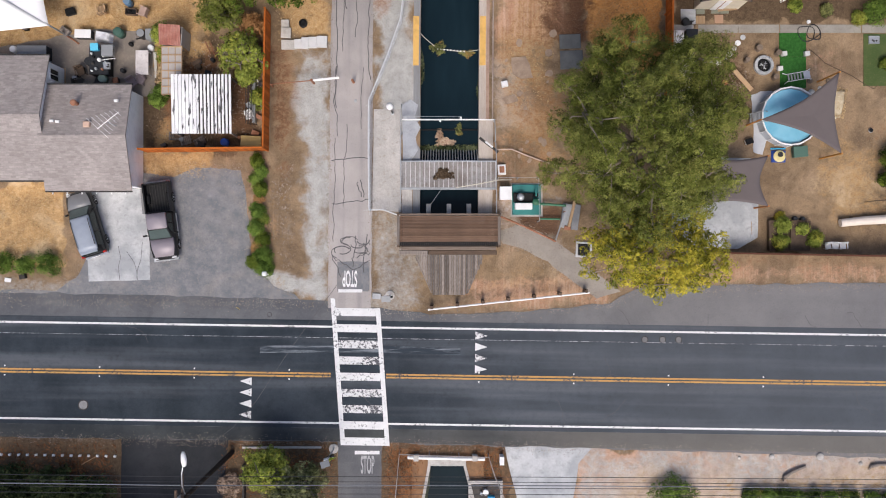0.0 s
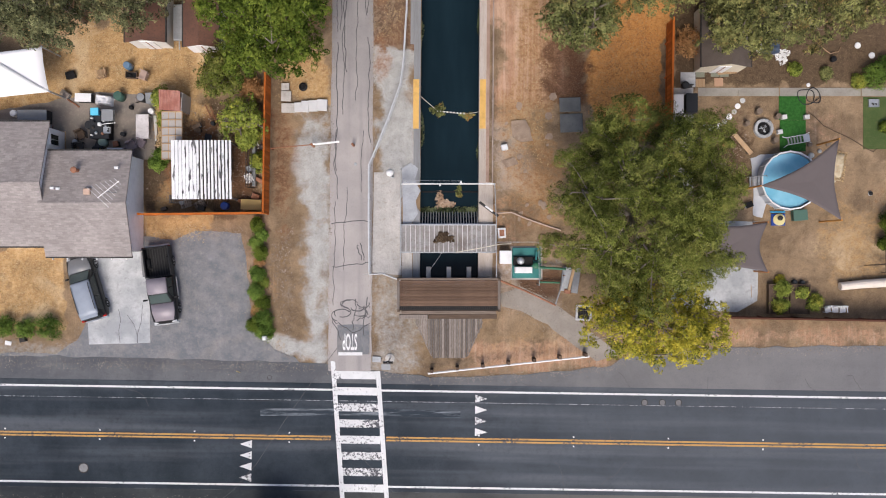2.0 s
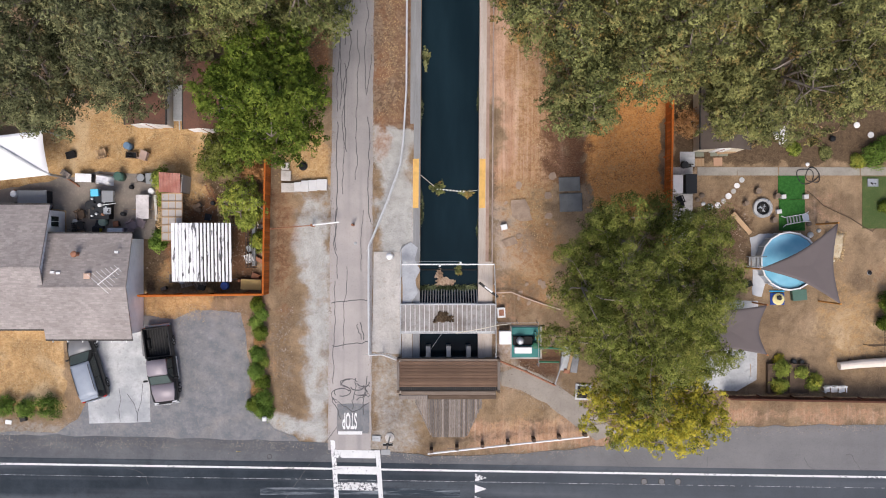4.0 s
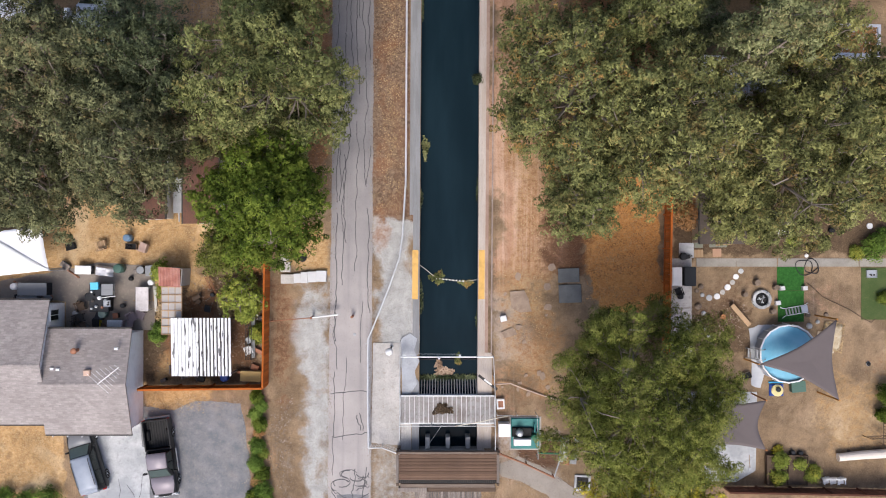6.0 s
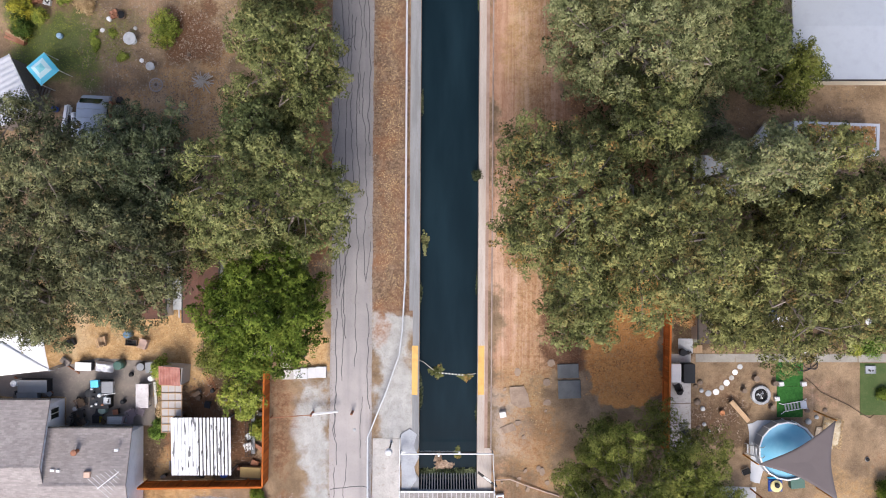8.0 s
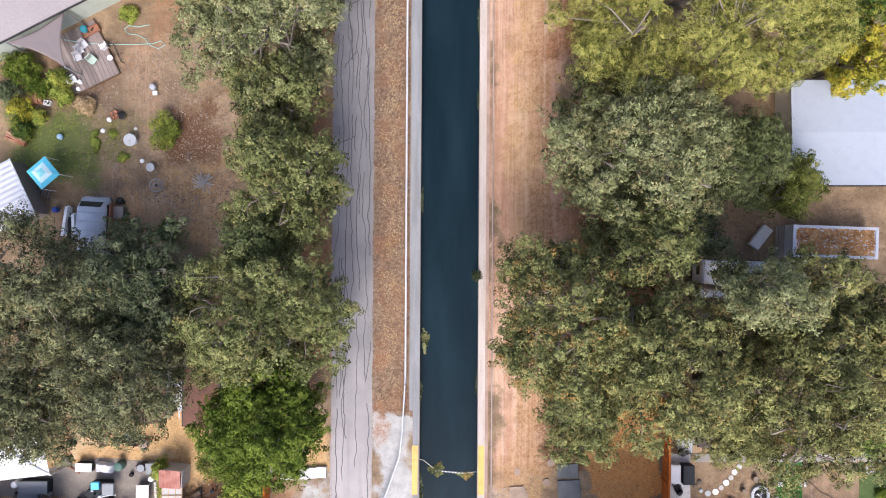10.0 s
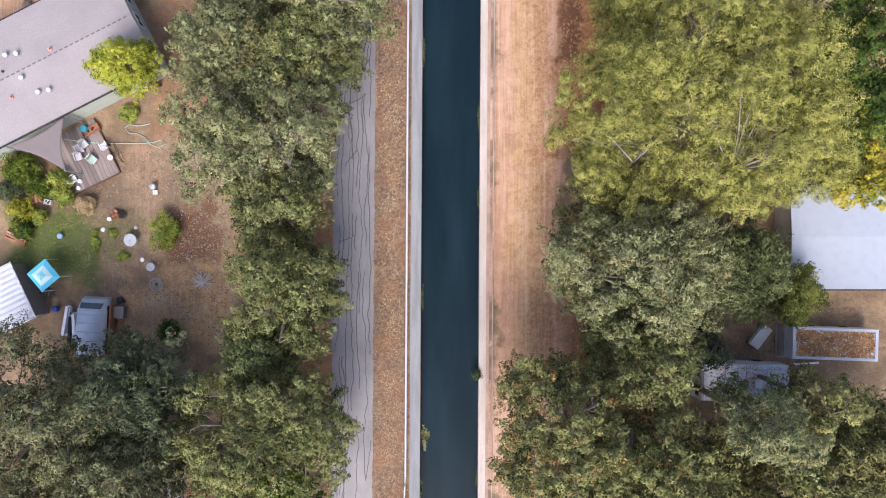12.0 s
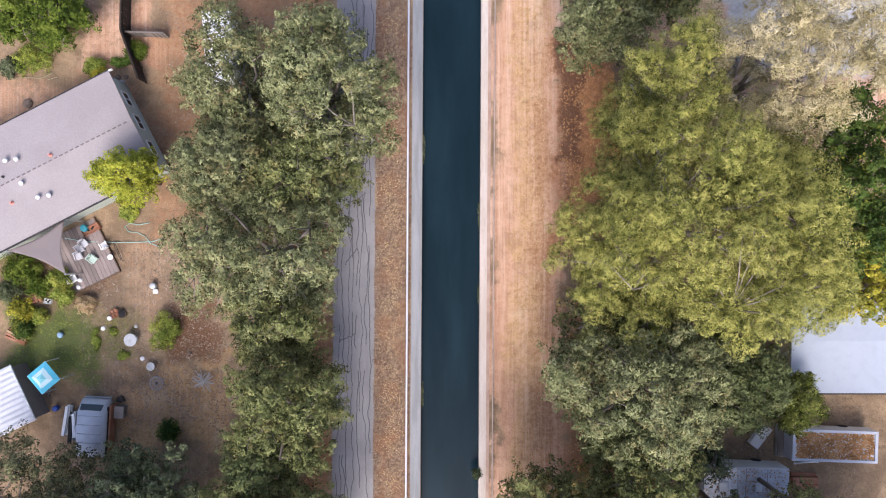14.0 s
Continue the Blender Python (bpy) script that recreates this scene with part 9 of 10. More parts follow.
for i, (x, r) in enumerate(((21.7, 0.65), (22.9, 0.5), (24.0, 0.62), (24.9, 0.45), (26.1, 0.7), (27.3, 0.5), (28.7, 0.75), (30.2, 0.55), (31.4, 0.6))):
    bush("clipped_bush", "low rounded hedge bush in the dry lot", x, -17.3 - 0.04 * i, r, r * 0.9, 0.8, HEDGE if i % 2 else DEEP, 141 + i, 0.1, group="hedge in the dry lot")
for x, y, a, ln in ((24.9, -15.75, 26, 1.7), (31.0, -15.3, 5, 1.4)):
    lg = thing("driftwood_log", "grey weathered log lying on sand", "log", x, y, 0, a)
    part("trunk", M().tube([(-ln / 2, 0, 0.12), (-ln * 0.1, 0.08, 0.15), (ln / 2, 0.02, 0.12)], 0.14, 8, 0.09), OLD_WOOD, lg)
    part("root", M().tube([(-ln / 2, 0, 0.12), (-ln / 2 - 0.2, -0.25, 0.1)], 0.09, 6, 0.05), OLD_WOOD, lg)
for x, y, s in ((23.3, -14.7, 0.2), (26.7, -14.7, 0.28), (29.6, -15.2, 0.15), (21.0, -14.8, 0.12)):
    single("stone", M().lathe(0, 0, [(s, -0.02), (s * 0.9, s * 0.5), (s * 0.4, s * 0.8)], 8), CONCRETE, "small pale stone in the dirt", "stone", x, y)
# ---------------------------------------------------------------- east yard
PATH_GREY = worn("dusty_path_concrete", (0.34, 0.32, 0.28), (0.27, 0.25, 0.22), (0.20, 0.175, 0.145), 0.6, 4, 0.9)
for i, x in enumerate((18.1, 20.95, 23.9, 26.75, 29.7, 32.6)):
    o = sheet("garden_path", [(x, 15.32), (x + 2.88 if i else x + 2.8, 15.32), (x + 2.85, 15.9), (x, 15.9)], 0.02, PATH_GREY, None, "pale concrete garden path slab", "path")
for x, y, w, d, m in ((18.25, 16.95, 0.6, 0.6, DKGREEN), (19.3, 17.0, 0.6, 0.62, DKGREEN), (19.95, 17.0, 0.6, 0.62, DKGREEN), (18.25, 16.25, 0.65, 0.55, PALE_WOOD), (19.55, 16.3, 0.62, 0.58, plain("terracotta_paver", (0.42, 0.26, 0.17), 0.9))):
    single("paver", M().box(-w / 2, w / 2, -d / 2, d / 2, -0.02, 0.03, None, 0.008), plain("mossy_paver", (0.21, 0.22, 0.17), 0.9) if m is DKGREEN else m, "square garden paver by the shed", "paver", x, y, 0, 1, group="pavers by the shed")
for i, (y0, y1) in enumerate(((11.0, 12.35), (12.4, 14.2), (14.25, 15.9), (8.5, 10.95))):
    sheet("side_path", [(16.1, y0), (17.75, y0), (17.75, y1), (16.1, y1)], 0.02 + 0.002 * i, CONCRETE, None, "grey concrete slab beside the fence", "path")
sheet("shed_step", [(16.85, 15.95), (17.9, 15.95), (17.9, 17.0), (16.85, 17.0)], 0.024, CONCRETE_PALE, None, "pale concrete slab by the fence", "path")
crate("grill", "black covered grill by the fence", "grill", 17.35, 14.65, 0.75, 1.3, 0.95, BLACK, 0, CHARCOAL, "black cover")
crate("folding_table", "white folding table by the fence", "table", 16.5, 14.65, 0.65, 1.25, 0.7, WHITE, 0, WHITE)
drum("planter", "dark planter pot by the path", "planter", 17.1, 16.05, 0.25, 0.4, CHARCOAL)
chair("garden_chair", "black folding chair on the path slab", 16.7, 13.6, 200, BLACK, 0.42, 0.45)
chair("garden_chair", "black garden chair beside the path", 17.35, 10.3, 100, BLACK, 0.42, 0.6)
crate("bike_parts", "dark jumble of bicycle parts", "parts", 17.3, 16.0, 0.8, 0.3, 0.4, DARK_STEEL, 10)
for i, (x, y, r, m) in enumerate(((21.25, 15.0, 0.19, CONCRETE_PALE), (20.9, 14.6, 0.2, WHITE), (20.65, 14.2, 0.18, CONCRETE), (20.3, 13.85, 0.22, WHITE), (19.95, 13.5, 0.18, CONCRETE), (19.55, 13.2, 0.22, WHITE), (19.0, 13.1, 0.22, CONCRETE_PALE))):
    single("stepping_stone", M().lathe(0, 0, [(r, -0.02), (r, 0.025), (r - 0.02, 0.035)], 16), m, "round pale stepping stone in the dirt", "stepping stone", x, y, group="stepping stones")
pit = thing("fire_pit", "round stone fire pit full of ashes", "fire pit", 22.68, 13.0)
for i in range(16):
    a = 22.5 * i
    part("ring_stone", M().box(0.47, 0.68, -0.115, 0.115, -0.03, 0.24 + 0.02 * (i % 3), pose(0, 0, 0, 0, 0, a), 0.03), CONCRETE_PALE, pit)
part("ash_bed", M().lathe(0, 0, [(0.5, -0.02), (0.5, 0.05), (0.2, 0.09)], 18), BLACK, pit, "black ash bed")
for i in range(6):
    a = i * 1.05
    part("charred_log", M().tube([(0.3 * math.cos(a), 0.3 * math.sin(a), 0.1), (-0.25 * math.cos(a + 0.5), -0.25 * math.sin(a + 0.5), 0.16)], 0.04, 5), STEEL if i % 2 else DARK_STEEL, pit)
STUMP = worn("cut_stump", (0.22, 0.17, 0.13), (0.14, 0.105, 0.08), (0.33, 0.26, 0.2), 3, 15, 0.9)
for x, y, r in ((22.3, 14.2, 0.22), (23.65, 13.85, 0.2), (21.45, 13.35, 0.18), (23.45, 12.15, 0.2)):
    single("stump_seat", M().lathe(0, 0, [(r * 1.1, -0.02), (r, 0.1), (r, 0.42), (r * 0.9, 0.44)], 12), STUMP, "cut log stump seat by the fire pit", "stump", x, y, group="stump seats round the fire pit")
for x, y in ((24.1, 13.8), (25.7, 13.8), (23.8, 12.75)):
    single("concrete_cube", M().box(-0.17, 0.17, -0.15, 0.15, 0, 0.3, None, 0.02), SLABC, "pale concrete cube by the turf", "block", x, y, 0.03, 5, group="concrete cubes")
bench = thing("log_bench", "plank bench by the fire pit", "bench", 21.1, 11.9, 0, -49)
part("seat", M().box(-0.95, 0.95, -0.16, 0.16, 0.36, 0.43, None, 0.015), PALE_WOOD, bench)
for x in (-0.75, 0.75):
    part("leg", M().box(x - 0.1, x + 0.1, -0.13, 0.13, 0, 0.36), STUMP, bench)


def turf_material():
    k = Nodes("artificial_turf")
    at = k.where()
    col = k.mix(k.band(k.noise(6, at, 4), 0.3, 0.7), (0.018, 0.09, 0.013), (0.034, 0.135, 0.024))
    col = k.mix(k.band(k.noise(50, at, 2), 0.4, 0.8, 0, 0.5), col, (0.015, 0.07, 0.012))
    k.bump(k.noise(60, at, 2), 0.5, 0.02)
    return k.done(col, 0.8, 0, 0.2)


TURF = turf_material()
sheet("turf_mat", [(23.82, 13.62), (25.72, 13.62), (25.72, 15.3), (23.82, 15.3)], 0.028, TURF, None, "bright green artificial turf mat", "turf mat", "thing")
sheet("turf_mat", [(23.88, 11.4), (25.72, 11.4), (25.72, 13.6), (23.88, 13.6)], 0.028, TURF, None, "bright green artificial turf mat", "turf mat", "thing")
OLDTURF = worn("faded_turf", (0.055, 0.09, 0.025), (0.08, 0.11, 0.035), (0.15, 0.14, 0.06), 1.0, 12, 0.9)
sheet("turf_mat", [(29.8, 11.55), (34.0, 11.55), (34.0, 15.25), (29.8, 15.25)], 0.026, OLDTURF, None, "faded green turf mat", "turf mat", "thing")
crate("metal_tray", "grey metal tray on the turf", "tray", 30.5, 14.8, 0.75, 0.55, 0.12, STEEL, 0, z=0.03)
lad = thing("pool_ladder", "white pool ladder lying on turf", "ladder", 25.0, 12.2, 0.03, 10)
for y in (-0.26, 0.26):
    part("rail", M().tube([(-0.95, y * 1.5, 0.1), (-0.7, y, 0.1), (0.7, y, 0.12), (1.0, y * 1.4, 0.12)], 0.025, 6), WHITE, lad)
for i in range(5):
    part("rung", M().box(-0.62 + i * 0.22, -0.52 + i * 0.22, -0.26, 0.26, 0.09, 0.13), GREYP, lad)
part("platform", M().box(0.5, 0.95, -0.26, 0.26, 0.1, 0.16, None, 0.02), plain("pale_blue_grey", (0.45, 0.48, 0.54), 0.5), lad)


def pool_water():
    k = Nodes("pool_water")
    at = k.where()
    col = k.mix(k.band(k.noise(0.8, at, 4), 0.35, 0.7), (0.17, 0.45, 0.62), (0.25, 0.54, 0.70))
    k.bump(k.noise(3, at, 3), 0.1, 0.03)
    return k.done(col, 0.05, 0, 0.5)


pool = thing("swimming_pool", "round above-ground pool with pale blue water", "pool", 24.2, 9.25)
R = 1.98
POOL_WALL = plain("pool_grey_wall", (0.40, 0.43, 0.47), 0.5)
SIDES = 18
for i in range(SIDES):
    a = 360 / SIDES * i
    b = radians(a + 180 / SIDES)
    m = pose(0, 0, 0, 0, 0, a)
    w = R * math.tan(math.pi / SIDES)
    part("wall_panel", M().box(R - 0.05, R, -w, w, 0.0, 1.05, m), POOL_WALL, pool, "grey wall panel")
    part("top_rail", M().box(R - 0.05, R + 0.05, -w, w, 1.04, 1.10, m, 0.01), WHITE, pool, "white top rail")
    part("upright", M().tube([(R * math.cos(b) * 1.04, R * math.sin(b) * 1.04, 0), (R * math.cos(b) * 1.04, R * math.sin(b) * 1.04, 1.08)], 0.03, 6), WHITE, pool)
part("liner", M().lathe(0, 0, [(R - 0.06, 0.02), (R - 0.06, 0.05)], SIDES, pose(0, 0, 0, 0, 0, 10)), plain("pool_liner", (0.10, 0.36, 0.55), 0.5), pool)
part("water", M().lathe(0, 0, [(R - 0.06, 0.06), (R - 0.06, 0.88)], SIDES, pose(0, 0, 0, 0, 0, 10)), pool_water(), pool, "pale blue water")
sheet("pool_tarp", ragged([(22.0, 6.9), (22.6, 6.7), (23.2, 8.5), (22.6, 10.3), (24.0, 11.1), (22.5, 11.2), (21.8, 10.9), (22.0, 9.0)], 0.3, 0.08, 4), 0.026, plain("grey_tarp", (0.50, 0.52, 0.55), 0.6), None, "crumpled grey ground tarp by the pool", "tarp", "thing")
plad = thing("pool_steps", "white tubular pool steps", "ladder", 21.95, 9.2)
for y in (-0.35, 0.35):
    part("rail", M().tube([(-0.35, y, 0), (0.1, y, 1.25), (0.4, y, 1.3), (0.7, y, 0.9)], 0.03, 6), STEEL, plad)
for i in range(4):
    part("rung", M().box(-0.3 + i * 0.1, -0.18 + i * 0.1, -0.35, 0.35, 0.25 * (i + 1) - 0.02, 0.25 * (i + 1) + 0.02), STEEL, plad)
crate("pool_pump", "white pool pump on the ground", "pump", 21.6, 7.6, 0.5, 0.35, 0.3, WHITE, 20, BLACK)
MAUVE = plain("mauve_grey_shade_cloth", (0.135, 0.115, 0.115), 0.9, 0, 0.15, 0.1)
sail("shade_sail", "mauve-grey triangular shade sail over the pool", [(21.5, 8.75, 2.5), (26.55, 11.85, 3.0), (26.7, 6.4, 3.0)], MAUVE, 0.07, postmat=plain("orange_stained_post", (0.50, 0.22, 0.05), 0.7))
sail("shade_sail", "brown square shade sail over the patio", [(16.8, 2.85, 2.4), (22.05, 2.9, 2.4), (22.0, 6.3, 2.5), (16.9, 6.5, 2.5)], MAUVE, 0.15, postmat=plain("orange_stained_post_b", (0.40, 0.16, 0.05), 0.7))
sheet("patio", ragged([(16.2, 0.2), (20.9, 0.0), (22.3, 0.8), (22.4, 6.4), (16.3, 6.6)], 0.5, 0.04, 2), 0.02, CONCRETE_PALE, None, "pale concrete patio under a shade sail", "patio")
crate("patio_chest", "white chest on the patio", "chest", 17.6, 0.9, 0.35, 0.75, 0.5, WHITE, 0, WHITE)
crate("shovel", "pale shovel leaning in the yard", "shovel", 21.9, 0.9, 0.3, 0.3, 0.06, STEEL, 10)
mat_ = thing("woven_mat", "cream woven rug lying beside the pool", "rug", 27.15, 9.9, 0.02, -8)
part("rug", M().prism(ragged([(-0.65, -0.75), (0.6, -0.6), (0.65, 0.85), (-0.55, 0.75)], 0.15, 0.03, 1), 0, 0.03), worn("cream_weave", (0.50, 0.42, 0.32), (0.30, 0.24, 0.18), (0.6, 0.52, 0.42), 6, 20, 0.9), mat_)
part("fringe", M().prism(ragged([(0.42, -0.75), (0.75, -0.6), (0.8, 0.95), (0.5, 0.95)], 0.1, 0.04, 2), 0.005, 0.036), plain("cream_fringe", (0.62, 0.55, 0.42), 0.9), mat_)
toy = thing("spin_seat", "yellow and white round seat on blue base", "play seat", 23.75, 6.55)
part("base", M().box(-0.5, 0.5, -0.42, 0.42, 0, 0.12, None, 0.05), DEEPBLUE, toy)
part("disc", M().lathe(0, 0, [(0.4, 0.12), (0.42, 0.25), (0.3, 0.3)], 18), plain("cream_yellow", (0.68, 0.60, 0.28), 0.5), toy)
part("hub", M().lathe(0, 0.1, [(0.16, 0.28), (0.18, 0.45), (0.1, 0.5)], 12), CHARCOAL, toy)
part("tail", M().box(-0.55, 0.5, 0.5, 0.6, 0.0, 0.12, None, 0.03), BLUE, toy)
crate("storage_chest", "dark green lidded storage chest", "chest", 25.15, 6.85, 0.95, 0.72, 0.45, DKGREEN, 5, plain("green_lid", (0.07, 0.14, 0.11), 0.5), "green lid")
for x in (23.65, 25.15):
    b = thing("raised_bed", "dark timber raised garden bed", "planter", x, 0.95, 0, 0 if x < 24 else -2)
    part("side", M().box(-0.7, 0.7, -1.05, -0.98, -0.05, 0.45).box(-0.7, 0.7, 0.98, 1.05, -0.05, 0.45).box(-0.7, -0.63, -0.98, 0.98, -0.05, 0.45).box(0.63, 0.7, -0.98, 0.98, -0.05, 0.45), TIMBER, b)
    part("soil", M().box(-0.63, 0.63, -0.98, 0.98, -0.05, 0.36), worn("bed_soil", (0.08, 0.055, 0.04), (0.12, 0.085, 0.06), (0.04, 0.03, 0.02), 2, 12, 0.95), b)
for i, (x, y, r, h, m) in enumerate(((23.9, 1.7, 0.55, 0.9, YARDPLANT), (23.7, 0.5, 0.5, 0.9, YARDPLANT), (25.3, 1.4, 0.4, 0.8, YARDPLANT), (26.15, 0.7, 0.6, 0.8, YARDPLANT), (23.8, 2.3, 0.3, 0.4, YELLOWING), (26.4, 0.95, 0.25, 0.5, YELLOWING))):
    bush("garden_plant", "leafy garden plant by the raised beds", x, y, r, r, h, m, 160 + i, 0.11)
for x, y in ((24.85, 2.15), (25.4, 2.1), (25.75, 1.65)):
    drum("plant_pot", "dark plant pot by the raised beds", "pot", x, y, 0.16, 0.3, CHARCOAL)
roll = thing("canvas_roll", "long white rolled canvas lying on supports", "roll", 29.6, 1.95)
part("roll", M().tube([(-1.6, -0.12, 0.3), (0, 0.05, 0.32), (2.4, 0.2, 0.32)], 0.28, 12, 0.33), plain("cream_canvas", (0.72, 0.64, 0.56), 0.85), roll)
part("prop", M().box(-0.8, -0.6, -0.35, 0.35, -0.02, 0.1), TIMBER, roll)
part("prop", M().box(1.2, 1.4, -0.3, 0.45, -0.02, 0.1), TIMBER, roll)
for i, (x, a) in enumerate(((27.1, 8), (27.65, -4), (28.15, 5))):
    chair("wire_chair", "white slatted garden chair by the fence", x, 0.2, a, WHITE, 0.4, 0.42, "chairs by the fence")
mat = thing("straw_mat", "pale straw bale mat beside the pool", "straw bale", 27.7, 10.35, 0, -8)
part("bale", lump(1.25, 1.95, 0.42, 4.0), worn("packed_straw", (0.58, 0.50, 0.36), (0.46, 0.37, 0.24), (0.68, 0.62, 0.48), 2, 9, 0.95, 0, 0.6), mat, "", True)
rng = np.random.default_rng(66)
n = 900
quads("loose_straw", np.stack([rng.uniform(-0.7, 0.7, n), rng.uniform(-1.05, 1.05, n), 0.02 + 0.4 * rng.uniform(0, 1, n) ** 0.4], 1), np.tile([0, 0, 1.0], (n, 1)) + rng.normal(size=(n, 3)) * 0.5, rng.uniform(0.03, 0.07, n), DRYGRASS, mat, "loose pale straw", 3.0, rng)
crate("pergola_post", "brown timber frame in the yard", "frame", 31.1, 3.6, 0.1, 1.6, 1.2, TIMBER, 0)
crate("pergola_post", "brown timber frame in the yard", "frame", 30.7, 3.4, 1.6, 0.08, 1.25, TIMBER, 4)
drum("floor_drain", "small metal drain in the dirt", "drain", 30.3, 8.4, 0.16, 0.08, STEEL, BLACK)
crate("blue_tarp_stack", "dark blue tarp over a box", "tarp", 23.2, 18.85, 1.15, 0.95, 0.6, plain("navy_tarp", (0.03, 0.05, 0.09), 0.5), -4, plain("navy_tarp_top", (0.04, 0.06, 0.10), 0.5), "navy tarp")
floating("foil_scraps", "silver foil scraps on the ground", 24.0, 18.2, 0.5, 0.55, WHITE, 31, 160, 0.14, 0.08, 0.03)
floating("foil_scraps", "silver foil scraps on the ground", 22.4, 18.8, 0.25, 0.35, WHITE, 32, 60, 0.12, 0.05, 0.03)
for i, (x, y, r, h, m) in enumerate(((24.9, 17.2, 0.42, 0.5, YARDPLANT), (27.1, 16.9, 0.4, 0.4, OAK_DRY), (30.4, 16.7, 0.9, 1.2, HEDGE), (29.4, 16.3, 0.45, 0.5, YARDPLANT), (31.3, 17.2, 0.9, 1.0, HEDGE), (31.4, 6.4, 0.8, 1.4, ASH), (31.2, 4.9, 0.5, 1.0, ASH), (31.3, 13.1, 0.4, 0.6, ASH))):
    bush("garden_bush", "green bush in the bare yard", x, y, r, r, h, m, 180 + i, 0.12)
for x, y, r in ((29.4, 18.9, 0.22), (30.4, 18.2, 0.22), (25.9, 16.1, 0.14), (32.0, 18.9, 0.15)):
    single("white_disc", M().lathe(0, 0, [(r, 0.0), (r, 0.06), (r * 0.7, 0.09)], 14), WHITE, "round white lid lying in the yard", "lid", x, y)
branch = thing("fallen_branch", "pale forked branch on the ground", "branch", 27.4, 18.3)
part("branch", M().tube([(-0.6, 0.5, 0.08), (0, 0, 0.12), (0.6, 0.15, 0.1), (0.8, 0.5, 0.08)], 0.05, 6, 0.02), PALE_WOOD, branch)
for x, y in ((27.6, 17.9), (16.9, 13.2)):
    drum("pot", "dark pot on the ground", "pot", x, y, 0.2, 0.3, BLACK)
coil = thing("garden_hose", "dark garden hose looped over the path", "hose", 26.0, 15.3)
pts = [(0.55 * math.sin(i * 0.42) * (1 + 0.05 * i / 10) + 0.35 * math.sin(i * 0.15), 0.55 * math.cos(i * 0.42) + 0.1 * math.sin(i), 0.05) for i in range(36)]
part("hose", M().tube(pts, 0.03, 5), CHARCOAL, coil)
coil = thing("garden_hose", "dark garden hose trailing across the dirt", "hose", 25.9, 14.1)
part("hose", M().tube([(0, 0.1, 0.04), (0.6, -0.4, 0.04), (1.1, -0.9, 0.04), (1.9, -1.3, 0.04), (3.0, -1.8, 0.04), (4.1, -2.5, 0.04), (4.6, -2.75, 0.04), (4.9, -2.5, 0.04)], 0.025, 5), TIMBER, coil)
for i, (x, y, s) in enumerate(((18.4, 13.9, 0.2), (18.5, 13.3, 0.16), (18.2, 12.5, 0.25), (18.6, 12.0, 0.18), (18.3, 10.6, 0.2), (18.7, 10.9, 0.15), (26.0, 11.9, 0.2), (26.1, 11.1, 0.22), (27.3, 11.9, 0.17), (26.7, 11.4, 0.15), (18.1, 13.6, 0.16), (19.0, 10.4, 0.16))):
    single("garden_stone", M().lathe(0, 0, [(s, -0.02), (s * 0.95, s * 0.5), (s * 0.5, s * 0.8)], 9), CONCRETE_PALE if i % 2 else STUMP, "small rough garden stone", "stone", x, y, 0, 0, group="garden stones")
crate("terracotta_pot", "orange terracotta pot on the dirt", "pot", 19.9, 11.75, 0.35, 0.35, 0.3, plain("terracotta", (0.50, 0.22, 0.10), 0.8), 10)
crate("shed_door", "cream fallen shed door", "door", 20.1, 17.05, 1.3, 0.35, 0.1, PALE_WOOD, 5)
bush("dead_shrub", "dead brown shrub between fence and shed", 17.3, 19.0, 1.1, 1.2, 1.4, DRYBROWN, 190, 0.1)
# ---------------------------------------------------------------- north yards
SILVER = plain("silver_tarp", (0.52, 0.54, 0.58), 0.45, 0.1)
deck = thing("patio_deck", "weathered board patio behind the low house", "deck", -25.0, 44.4, 0, 26)
me = M().box(-0.14, 0.14, -2.1, 2.1, -0.02, 0.14, None, 0.008).mesh("deck_board", plank_material("patio_boards", (0.27, 0.22, 0.20), (0.19, 0.155, 0.145), "y", 0.25))
for i in range(12):
    share("deck_board", me, deck, pose(-2.1 + i * 0.29, 0, 0.002 * (i % 2)))
part("edge_board", M().box(1.25, 1.33, -2.15, 2.15, -0.02, 0.2).box(-2.3, 1.25, -2.2, -2.12, -0.02, 0.17), TIMBER, deck)
sail("shade_sail", "taupe triangular shade sail beside the house", [(-29.5, 44.5, 2.7), (-25.55, 46.6, 2.75), (-25.6, 42.9, 2.5)], plain("taupe_cloth", (0.19, 0.16, 0.155), 0.9, 0, 0.15, 0.1), 0.03)
for i, (x, y, a) in enumerate(((-25.6, 44.6, 30), (-25.3, 45.0, 40), (-25.7, 44.1, 20))):
    chair("patio_chair", "pale cushioned patio chair", x, y, a, plain("pale_cushion", (0.55, 0.54, 0.56), 0.8), 0.42, 0.46, "patio chairs")
chair("folding_chair", "white folding chair on the patio", -23.9, 44.9, 210, WHITE, 0.42, 0.45)
chair("folding_chair", "pale green folding chair on the patio", -24.7, 43.9, 50, plain("pale_green_fabric", (0.42, 0.52, 0.45), 0.8), 0.42, 0.5)
chair("patio_chair", "white plastic chair at the patio edge", -26.1, 42.5, 120, WHITE, 0.42, 0.5)
table("side_table", "small white round side table", -23.45, 44.05, 0.4, 0.4, 0.5, WHITE, 0, True)
for x, y in ((-25.7, 42.4), (-25.8, 41.9)):
    drum("pot", "white round pot at the patio edge", "pot", x, y, 0.15, 0.3, WHITE)
